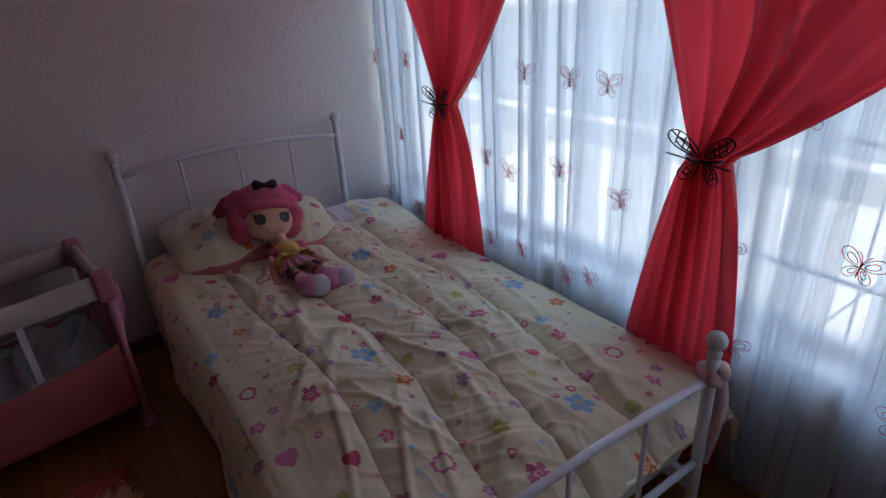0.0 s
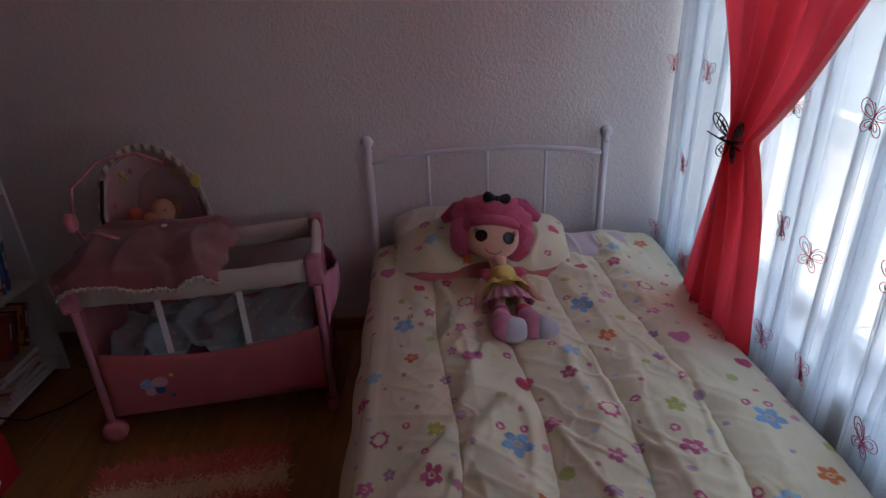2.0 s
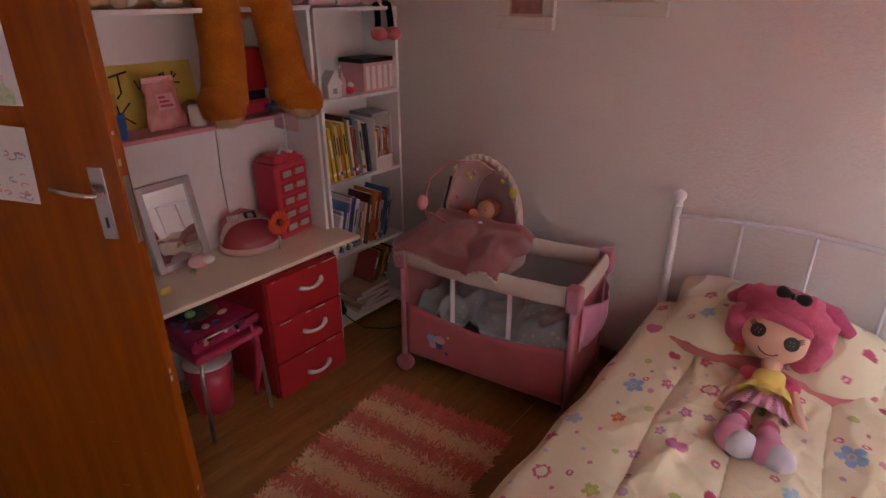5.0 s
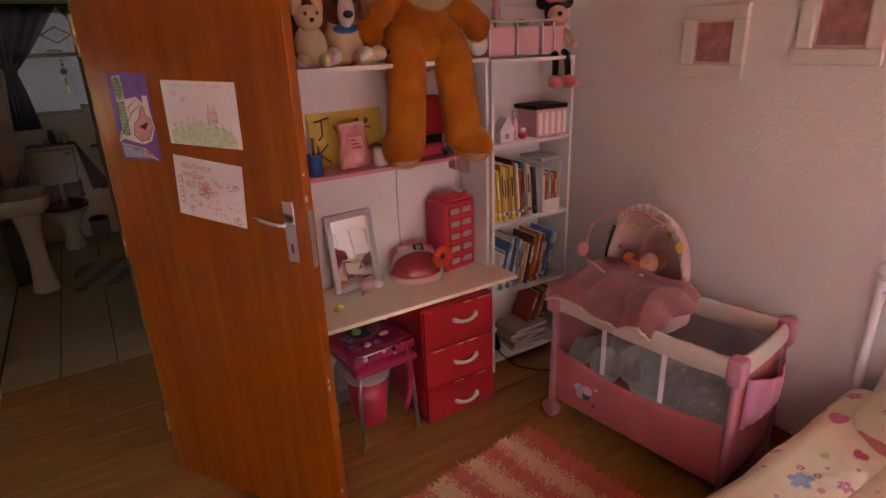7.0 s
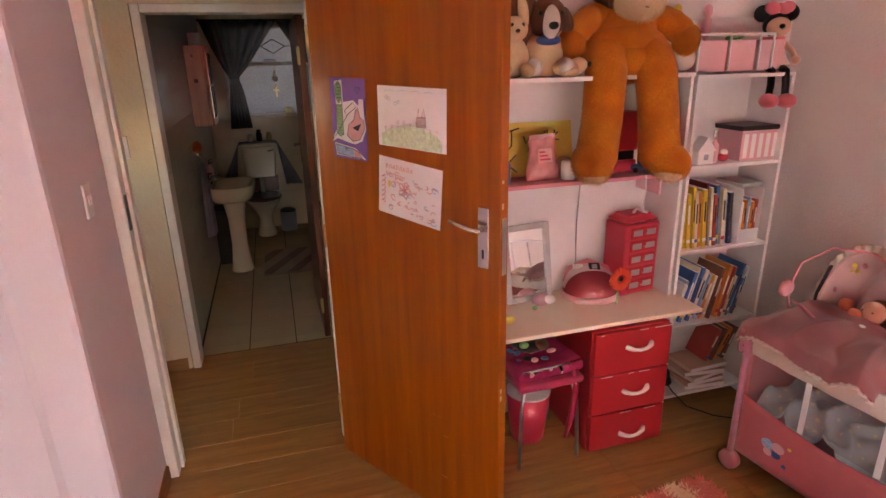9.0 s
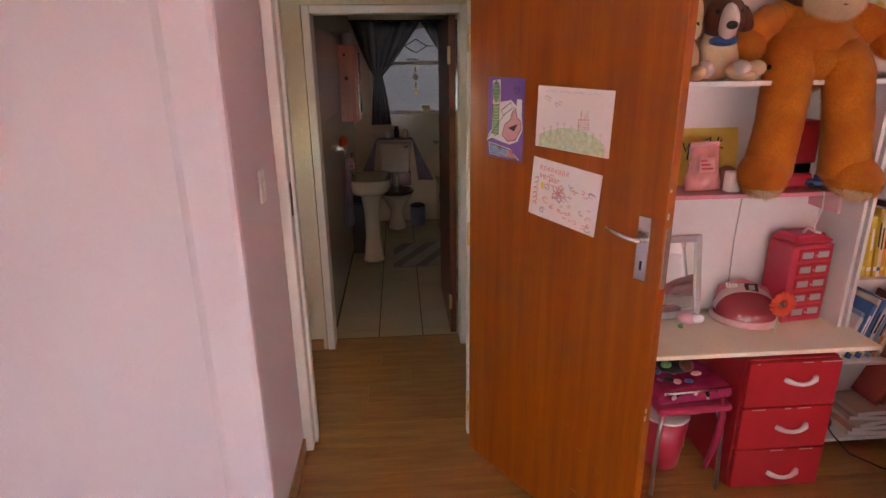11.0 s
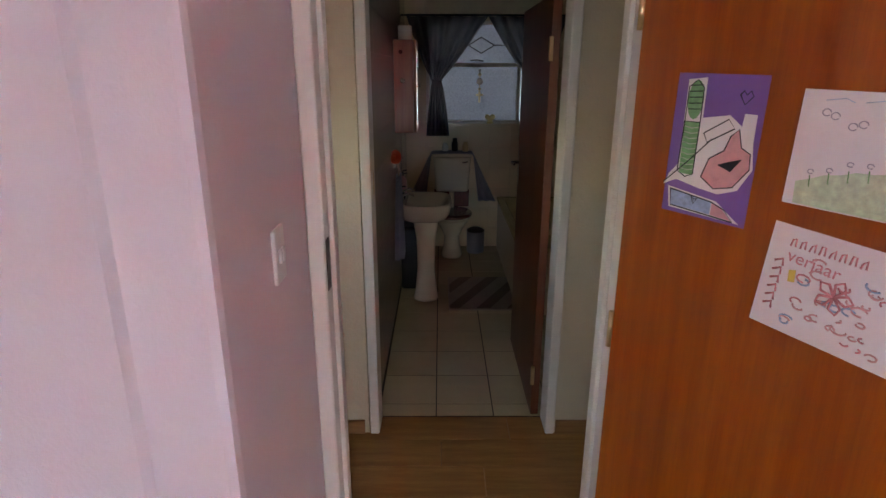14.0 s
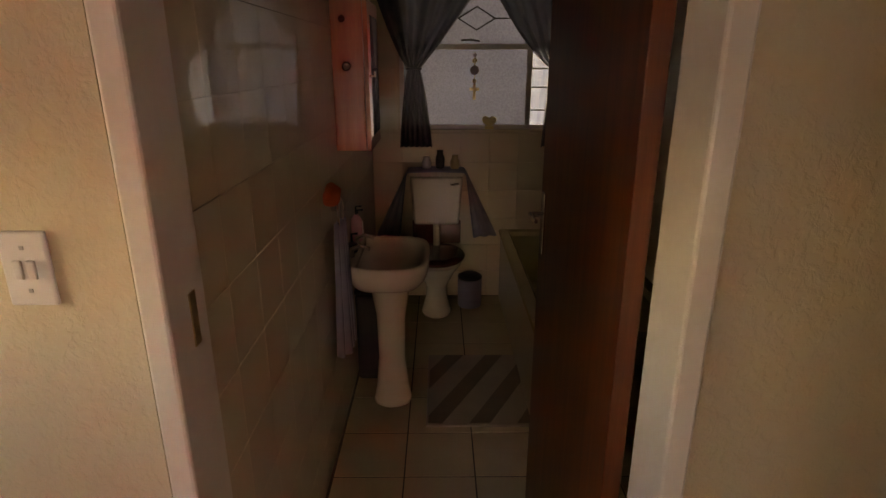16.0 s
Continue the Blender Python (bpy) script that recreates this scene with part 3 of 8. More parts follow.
for yy in (-1.02, -1.93, -2.84):
    part("mullion", nb(x, x + 0.05, yy - 0.022, yy + 0.022, z0 + 0.05, z1 - 0.05, 0.004), M["frame"], win)
    part("transom", nb(x + 0.006, x + 0.044, yy - 0.45, yy + 0.45, 1.66, 1.70, 0.004), M["frame"], win)
for k in range(4):
    a = y1 - 0.08 - k * 0.91
    g = part("pane", nb(x + 0.022, x + 0.028, a - 0.87, a + 0.0, z0 + 0.05, z1 - 0.05), M["pane"], win)
    g.visible_shadow = False
for k in range(5):
    part("burglar_bar", nb(x - 0.035, x - 0.027, y0 + 0.2 + k * 0.41, y0 + 0.207 + k * 0.41, z0 + 0.04, z1), M["frame"], win)
for zz in (0.74, 1.12, 1.95):
    part("burglar_bar", nb(x - 0.026, x - 0.02, y0, -1.93, zz, zz + 0.014), M["frame"], win)
part("window_sill", nb(XE - 0.012, XE + 0.12, y0, y1, 0.488, 0.505, 0.004), M["frame"], win)

# ---- bedroom door leaf, ajar against the desk ----
DOOR_TURN = 32.5
door = fixed(new("door_1"), "varnished orange-brown wooden door standing open", "door")
door.matrix_basis = pose(1.045, -2.347, 0.012, 0, 0, DOOR_TURN)
LW = 0.928
part("leaf", nb(0.03, LW, -0.02, 0.02, 0, 2.02, 0.003), M["door"], door)
for zz in (0.2, 1.02, 1.8):
    bm = tube(bmesh.new(), [(0.026, -0.022, zz), (0.026, -0.022, zz + 0.1)], 0.007)
    part("hinge", bm, M["brass"], door)
for s in (-1, 1):
    bm = nb(LW - 0.085, LW - 0.042, s * 0.0215, s * 0.029, 1.115, 1.32, 0.003)
    pl = part("handle_plate", bm, M["chrome"], door, "worn chrome handle plate")
    bm = tube(bmesh.new(), [(LW - 0.063, s * 0.028, 1.25), (LW - 0.063, s * 0.06, 1.25), (LW - 0.075, s * 0.068, 1.252), (LW - 0.12, s * 0.068, 1.258), (LW - 0.175, s * 0.064, 1.267)], [0.009, 0.009, 0.009, 0.008, 0.006], 10)
    part("lever", bm, M["chrome"], door, "chrome lever handle")
    bm = lathe(bmesh.new(), [(0.013, 0), (0.013, 0.003)], 14, m=pose(LW - 0.063, s * 0.03, 1.25, -90 * s))
    part("rose", bm, M["chrome"], door)
    bm = nb(LW - 0.067, LW - 0.059, s * 0.0292, s * 0.0297, 1.15, 1.18)
    part("keyhole", bm, M["black"], door)
rng = random.Random(17)
for k in range(9):
    a, b = rng.uniform(0.45, 0.86), rng.uniform(0.05, 0.45)
    part("scuff", nb(a, a + rng.uniform(0.008, 0.03), -0.0206, -0.02, b, b + rng.uniform(0.002, 0.005)), M["cab_wood"], door)
for k in range(6):
    a = rng.uniform(0.1, 1.6)
    part("edge_chip", nb(LW, LW + 0.0006, -0.014, -0.004, a, a + rng.uniform(0.006, 0.02)), M["cream"], door)
part("latch_plate", nb(LW, LW + 0.0015, -0.011, 0.011, 1.10, 1.29), M["steel"], door)


def pinned(name, label, dx, dz, w, h, tilt, back, draw):
    """A drawing taped on the door's room side; draw() adds flat shapes to it."""
    t = thing(name, label, "drawing")
    t.matrix_basis = door.matrix_basis @ pose(dx, -0.0215, dz, 0, tilt, 0) @ pose(0, 0, 0, 90, 0, 0)
    bm = bmesh.new()
    nx, ny = 14, 10
    g = [[bm.verts.new((w * (i / nx - 0.5), h * (j / ny - 0.5), 0.0006 + 0.0022 * (0.5 + 0.5 * noise.noise((i * 0.35, j * 0.4, dx * 9))))) for j in range(ny + 1)] for i in range(nx + 1)]
    for i in range(nx):
        for j in range(ny):
            bm.faces.new((g[i][j], g[i + 1][j], g[i + 1][j + 1], g[i][j + 1])).smooth = True
    part("sheet", bm, back, t)
    draw(t)
    return t


def stroke(t, name, pts, r, mat, z=0.0034):
    bm = tube(bmesh.new(), [(x, y, z) for x, y in pts], r, 6)
    for v in bm.verts:
        v.co.z = z + (v.co.z - z) * 0.15
    part(name, bm, mat, t)


def flat(t, name, pts, mat, z=0.0030):
    part(name, poly(bmesh.new(), pts, z - 0.0006, z), mat, t)


def draw_makeup(t):
    flat(t, "cutout", [(-0.072, 0.135), (-0.03, 0.14), (-0.028, 0.06), (0.03, 0.07), (0.058, 0.05), (0.06, 0.075), (0.085, 0.075), (0.086, 0.02), (0.094, -0.03), (0.07, -0.075), (0.03, -0.09), (-0.015, -0.085), (-0.07, -0.075), (-0.1, -0.09), (-0.09, -0.065), (-0.07, -0.04)], M["white_card"])
    flat(t, "mascara_tube", ring_pts(-0.05, 0.095, 0.018, 0.04, 16), M["green_ink"], 0.0037)
    flat(t, "mascara_body", [(-0.068, 0.05), (-0.032, 0.05), (-0.034, -0.06), (-0.066, -0.06)], M["green_ink"], 0.0037)
    flat(t, "mouth_shape", [(-0.012, -0.06), (0.0, -0.02), (0.03, 0.0), (0.04, 0.03), (0.055, 0.045), (0.065, 0.01), (0.085, 0.0), (0.088, -0.03), (0.06, -0.07), (0.02, -0.08)], M["lip_ink"], 0.0037)
    flat(t, "lip_gap", [(0.02, -0.03), (0.045, -0.02), (0.07, -0.012), (0.05, -0.04)], M["ink"], 0.0041)
    flat(t, "brush", [(-0.02, 0.03), (0.03, 0.062), (0.045, 0.045), (-0.01, 0.012)], M["white_card"], 0.0041)
    flat(t, "lipstick_card", [(-0.088, -0.092), (0.03, -0.105), (0.085, -0.142), (-0.08, -0.138)], M["white_card"])
    flat(t, "lipstick", [(-0.08, -0.097), (0.02, -0.108), (0.02, -0.135), (-0.075, -0.132)], M["blue_ink"], 0.0037)
    flat(t, "lipstick_tip", [(0.022, -0.11), (0.045, -0.118), (0.068, -0.138), (0.022, -0.136)], M["lip_ink"], 0.0037)
    for k in range(9):
        yy = 0.04 - k * 0.011
        stroke(t, "stripe", [(-0.066, yy), (-0.05, yy - 0.003), (-0.034, yy)], 0.0012, M["pale_green"], 0.0040)
    for k in range(5):
        yy = 0.075 + k * 0.012
        stroke(t, "stripe", [(-0.065, yy), (-0.036, yy + 0.002)], 0.0010, M["ink"], 0.0040)
    for p in ([(-0.068, 0.05), (-0.07, -0.055), (-0.05, -0.066), (-0.032, -0.058), (-0.032, 0.05), (-0.034, 0.12), (-0.05, 0.135), (-0.068, 0.12), (-0.068, 0.05), (-0.032, 0.05)], [(-0.1, -0.085), (-0.045, -0.03), (0.0, 0.02)], [(-0.012, -0.06), (0.0, -0.02), (0.03, 0.0), (0.04, 0.03), (0.055, 0.045), (0.065, 0.01), (0.085, 0.0), (0.088, -0.03), (0.06, -0.07), (0.02, -0.08), (-0.012, -0.06)], [(-0.08, -0.097), (0.02, -0.108), (0.05, -0.118), (0.072, -0.14), (-0.075, -0.133), (-0.08, -0.097)], [(0.045, 0.11), (0.052, 0.118), (0.058, 0.11), (0.066, 0.118), (0.072, 0.108), (0.057, 0.092), (0.045, 0.11)], [(-0.02, -0.11), (-0.028, -0.103), (-0.02, -0.12), (-0.012, -0.105), (-0.02, -0.11)], [(-0.02, 0.03), (0.03, 0.062), (0.045, 0.045), (-0.01, 0.012), (-0.02, 0.03)]):
        stroke(t, "ink_line", p, 0.0013, M["ink"], 0.0043)


def draw_garden(t):
    flat(t, "hill", [(-0.14, -0.1), (-0.142, -0.06)] + [(-0.12 + 0.024 * k, -0.052 + 0.025 * math.sin(k / 10 * 3.1) + 0.003 * (k % 2)) for k in range(11)] + [(0.142, -0.07), (0.14, -0.1)], M["pale_green"])
    flat(t, "ground_strip", [(-0.14, -0.1), (-0.14, -0.085), (0, -0.09), (0.14, -0.08), (0.14, -0.1)], M["pale_green"], 0.0035)
    for k in range(5):
        stroke(t, "house_hatch", [(0.030, -0.026 + 0.007 * k), (0.068, -0.023 + 0.007 * k)], 0.0012, M["lip_ink"])
    for p in ([(0.03, -0.028), (0.028, 0.006), (0.07, 0.008), (0.07, -0.026)], [(0.036, 0.008), (0.038, 0.034)], [(0.052, 0.008), (0.062, 0.036), (0.066, 0.008)]):
        stroke(t, "house_line", p, 0.0014, M["pink_ink"])
    rng = random.Random(5)
    for k in range(9):
        cx = -0.12 + 0.03 * k
        cy = -0.046 + 0.025 * math.sin((cx + 0.12) / 0.24 * 3.1)
        stroke(t, "bush", ring_pts(cx, cy + 0.012 * rng.random(), 0.005, 0.004, 8), 0.0009, M[rng.choice(("green_ink", "lip_ink", "grey_ink"))])
        stroke(t, "stalk", [(cx, cy), (cx + 0.002, cy - 0.02)], 0.0009, M["green_ink"])
    for cx, cy in ((-0.115, 0.065), (-0.1, 0.06), (-0.07, 0.045), (-0.055, 0.05)):
        stroke(t, "cloud", ring_pts(cx, cy, 0.007, 0.006, 9), 0.0009, M["grey_ink"])
    for k in range(4):
        stroke(t, "sky_line", [(-0.12 + 0.06 * k, 0.085), (-0.09 + 0.06 * k, 0.09), (-0.075 + 0.06 * k, 0.084)], 0.0006, M["blue_ink"])


def draw_hearts(t):
    rng = random.Random(9)
    for k, (yy, n) in enumerate(((0.075, 8),)):
        for i in range(n):
            cx = -0.11 + i * 0.017
            stroke(t, "letter_bar", [(cx - 0.004, yy - 0.009), (cx - 0.002, yy + 0.009 * rng.random()), (cx + 0.004, yy + 0.008), (cx + 0.005, yy - 0.008)], 0.0016, M["pink_ink"])
    word = bpy.data.curves.new("word", "FONT")
    word.body, word.size, word.extrude = "verjaar", 0.034, 0.0002
    temp = bpy.data.objects.new("word", word)
    me = bpy.data.meshes.new_from_object(temp)
    bpy.data.objects.remove(temp)
    me.materials.append(M["pink_ink"])
    o = new("handwritten_word", me)
    o.parent, o.location, o.rotation_euler = t, (-0.115, 0.038, 0.0033), (0, 0, radians(-4))
    for i in range(6):
        cy = 0.03 - i * 0.018
        stroke(t, "letter_bar", [(-0.135, cy), (-0.12, cy + 0.008), (-0.118, cy - 0.006)], 0.0022, M["pink_ink"])
    flat(t, "gold_patch", [(-0.105, 0.02), (-0.093, 0.024), (-0.09, 0.0), (-0.102, -0.002)], M["yellow"])
    for a in range(0, 360, 72):
        stroke(t, "bow", [(-0.02, 0.0)] + [(-0.02 + 0.03 * math.cos(radians(a + d)) * s, 0.0 + 0.03 * math.sin(radians(a + d)) * s) for d, s in ((-24, 0.8), (0, 1.1), (24, 0.8))] + [(-0.02, 0.0)], 0.0026, M["pink_ink"])
    for i in range(46):
        cx, cy, r = rng.uniform(-0.09, 0.13), rng.uniform(-0.09, 0.06), rng.uniform(0.006, 0.014)
        a = rng.uniform(0, 360)
        stroke(t, "scribble", ring_pts(cx, cy, r, r * 0.6, 7, a, a + rng.uniform(150, 330)), 0.0017, M[rng.choice(("pink_ink", "pink_ink", "blue_ink", "lip_ink", "lip_ink"))])


pinned("purple_drawing", "purple card with cut-out make-up drawings taped to the door", 0.238, 1.562, 0.195, 0.295, 1, M["purple"], draw_makeup)
pinned("garden_drawing", "white paper with a green hill crayon drawing on the door", 0.557, 1.58, 0.318, 0.205, 1.5, M["paper"], draw_garden)
pinned("bow_drawing", "white paper with pink bow and scribbles on the door", 0.535, 1.327, 0.305, 0.21, 5, M["paper"], draw_hearts)


# switches
def rocker(name, label, x, y, z, turn, w, h, n, holes=0):
    t = thing(name, label, "light switch", (x, y, z), turn)
    part("plate", nb(-w / 2, w / 2, -0.009, 0, -h / 2, h / 2, 0.004), M["white"], t)
    for k in range(n):
        cx = (k - (n - 1) / 2) * 0.021
        part("rocker", nb(cx - 0.007, cx + 0.007, -0.015, -0.009, -0.016, 0.016, 0.003), M["white"], t)
    for k in range(holes):
        part("screw", nb(-0.003, 0.003, -0.0105, -0.009, (-0.035, 0.035)[k] - 0.003, (-0.035, 0.035)[k] + 0.003), M["steel"], t)
    return t


rocker("light_switch", "white two-button light switch on the pink wall", 1.295, YS, 1.355, 180, 0.072, 0.118, 2)
rocker("hall_light_switch", "cream double rocker switch on the plastered wall", 0.0, -3.3, 1.362, 90, 0.075, 0.122, 2, 2)
s = thing("wall_socket", "cream wall socket low on the hall wall", "socket", (0.0, -3.40, 0.27), 90)
part("plate", nb(-0.04, 0.04, -0.009, 0, -0.04, 0.04, 0.004), M["white"], s)
for a, b in ((-0.012, 0.0), (0.012, 0.0), (0.0, 0.016)):
    part("pin_hole", nb(a - 0.003, a + 0.003, -0.0098, -0.009, b - 0.004, b + 0.004), M["black"], s)

# ---- bed ----
BX0, BX1, BY0, BY1 = 2.735, 3.765, -0.05, -2.18
bed = thing("bed", "white enamelled tubular metal single bed with mattress", "bed")


def finial(x, y, z):
    return lathe(bmesh.new(), [(0.004, -0.012), (0.017, -0.01), (0.019, 0.0), (0.013, 0.008), (0.016, 0.014), (0.025, 0.026), (0.027, 0.04), (0.02, 0.054), (0.006, 0.062)], 16, m=pose(x, y, z))


def bed_end(y, top, rail, arch, nbars):
    for x in (BX0, BX1):
        part("post", tube(bmesh.new(), [(x, y, 0), (x, y, top)], 0.017, 12), M["iron"], bed)
        part("finial", finial(x, y, top), M["iron"], bed)
    n = 12
    pts = [(BX0 + (BX1 - BX0) * k / n, y, rail + arch * (1 - abs(2 * k / n - 1) ** 2.0)) for k in range(n + 1)]
    part("top_rail", tube(bmesh.new(), pts, 0.011, 10), M["iron"], bed)
    part("lower_rail", tube(bmesh.new(), [(BX0, y, 0.30), (BX1, y, 0.30)], 0.011, 10), M["iron"], bed)
    for k in range(1, nbars + 1):
        u = k / (nbars + 1)
        part("bar", tube(bmesh.new(), [(BX0 + (BX1 - BX0) * u, y, 0.30), (BX0 + (BX1 - BX0) * u, y, rail + arch * (1 - abs(2 * u - 1) ** 2.0))], 0.007, 8), M["iron"], bed)


bed_end(BY0, 0.925, 0.868, 0.042, 3)
bed_end(BY1, 0.66, 0.575, 0.03, 3)
for x in (BX0, BX1):
    part("side_rail", nb(x - 0.012, x + 0.012, BY1, BY0, 0.19, 0.24, 0.004), M["iron"], bed)
part("mattress", nb(BX0 + 0.03, BX1 + 0.06, BY1 + 0.06, BY0 - 0.02, 0.22, 0.385, 0.04, seg=3), M["mattress"], bed, "pale mattress")

# printed duvet: one repeat of motifs, laid out on a lattice
CELL_A, CELL_B, ORIGIN = (0.70, 0.05), (0.36, -0.61), (3.10, -0.955)
MOTIFS = [("heart", 0, 0, 0.046, "pink"), ("heart", 0.152, -0.125, 0.036, "red"), ("flower", 0.088, -0.374, 0.052, "blue"), ("flower", -0.236, 0.034, 0.036, "orange"),
          ("flower", -0.15, -0.316, 0.036, "lime"), ("flower", -0.106, -0.094, 0.030, "mauve"), ("flower", -0.028, 0.176, 0.030, "pink"), ("flower", -0.168, -0.479, 0.042, "rose"),
          ("flower", 0.29, -0.10, 0.032, "rose"), ("ring", 0.361, -0.268, 0.042, "rose"), ("flower", 0.32, 0.01, 0.034, "sky"), ("flower", 0.20, -0.30, 0.030, "pink"),
          ("dot", 0.07, -0.2, 0.017, "lime"), ("dot", -0.06, -0.27, 0.017, "mauve"), ("dot", 0.2, -0.47, 0.02, "lime"), ("dot", 0.13, 0.1, 0.014, "mauve")]
TINT = dict(pink=(0.72, 0.20, 0.36), red=(0.66, 0.08, 0.16), blue=(0.24, 0.44, 0.66), orange=(0.78, 0.20, 0.05), lime=(0.48, 0.52, 0.10), mauve=(0.55, 0.26, 0.42), rose=(0.68, 0.12, 0.24), sky=(0.35, 0.58, 0.72))
BASE = np.array((0.87, 0.765, 0.54))
rng = random.Random(12)
MOTIFS = [(k, x, y, r * dict(flower=0.86, ring=0.80, heart=0.94).get(k, 1), c) for k, x, y, r, c in MOTIFS]
placed = [(m[1], m[2]) for m in MOTIFS]
for kind, r, tints, count in (("ringlet", 0.0135, ("rose",), 7), ("dot", 0.0085, ("sky", "rose", "mauve", "red"), 15), ("dot", 0.0125, ("lime", "pink"), 3), ("flower", 0.021, ("mauve", "pink"), 2)):
    for _ in range(count):
        for _ in range(60):
            a, b = rng.random(), rng.random()
            p = (a * CELL_A[0] + b * CELL_B[0] - 0.25, a * CELL_A[1] + b * CELL_B[1] + 0.1)
            gaps = [math.hypot(p[0] - q[0] - i * CELL_A[0] - j * CELL_B[0], p[1] - q[1] - i * CELL_A[1] - j * CELL_B[1]) for q in placed for i in (-1, 0, 1) for j in (-1, 0, 1)]
            if min(gaps) > 0.062:
                break
        placed.append(p)
        MOTIFS.append((kind, *p, r, rng.choice(tints)))


def motif_print(x, y, reps=range(-4, 5)):
    """The print's colour at fabric places x, y."""
    out = np.tile(BASE, x.shape + (1,))
    turn = random.Random(2)
    for kind, mx, my, size, tint in MOTIFS:
        a0 = turn.uniform(0, 6)
        for i in reps:
            for j in reps:
                dx = x - ORIGIN[0] - mx - i * CELL_A[0] - j * CELL_B[0]
                dy = y - ORIGIN[1] - my - i * CELL_A[1] - j * CELL_B[1]
                near = dx * dx + dy * dy < (1.5 * size) ** 2
                if not near.any():
                    continue
                r, a = np.hypot(dx, dy), np.arctan2(dy, dx) + a0
                c = np.array(TINT[tint])
                if kind == "heart":
                    u, v = dx / size * 1.15, dy / size * 1.15 - 0.05
                    inside = (u * u + v * v - 0.62) ** 3 - u * u * v ** 3 < 0
                    out[inside & near] = c
                elif kind in ("flower", "ring"):
                    edge = size * (0.48 + 0.52 * np.abs(np.cos(2.5 * a)) ** 0.75) if kind == "flower" else size * (0.9 + 0.1 * np.cos(8 * a))
                    out[(r < edge) & near] = c
                    if kind == "ring":
                        out[r < size * 0.62] = BASE
                        out[r < size * 0.5] = BASE * 1.02
                    else:
                        out[r < size * 0.30] = np.array((0.78, 0.52, 0.3)) if tint in ("blue", "sky", "lime") else BASE * 0.9 + 0.1 * c
                        out[r < size * 0.17] = c
                elif kind == "dot":
                    out[r < size] = c * 0.8 + BASE * 0.2
                else:
                    out[(r < size) & (r > size * 0.45)] = c
    return out


def print_material(name):
    m, nt, b = principled(name)
    at = nt.nodes.new("ShaderNodeAttribute")
    at.attribute_name = "print"
    v = coords(nt)
    n, w = noise_tex(nt, v, 5), noise_tex(nt, v, 700, 2)
    nt.links.new(mix_col(nt, 1.0, at.outputs["Color"], ramp(nt, n, [(0.3, (0.93, 0.93, 0.93)), (0.7, (1, 1, 1))]), "MULTIPLY"), b.inputs["Base Color"])
    b.inputs["Roughness"].default_value, b.inputs["Sheen Weight"].default_value = 0.85, 0.15
    bump(nt, b, mix_col(nt, 0.2, noise_tex(nt, coords(nt, 1, (1.0, 0.45, 1.0)), 24, 4), w), 0.55, 0.012)
    return m


M["print"] = print_material("printed_cotton")


def soft_noise(x, y, k, seed):
    """Smooth crumple noise from a few random waves."""
    r = np.random.RandomState(seed)
    s = 0
    for _ in range(14):
        a, f, p = r.uniform(0, 6.28), k * r.uniform(0.5, 1.6), r.uniform(0, 6.28)
        s = s + np.sin(f * (x * math.cos(a) + y * math.sin(a)) + p)
    return s / 14 ** 0.5


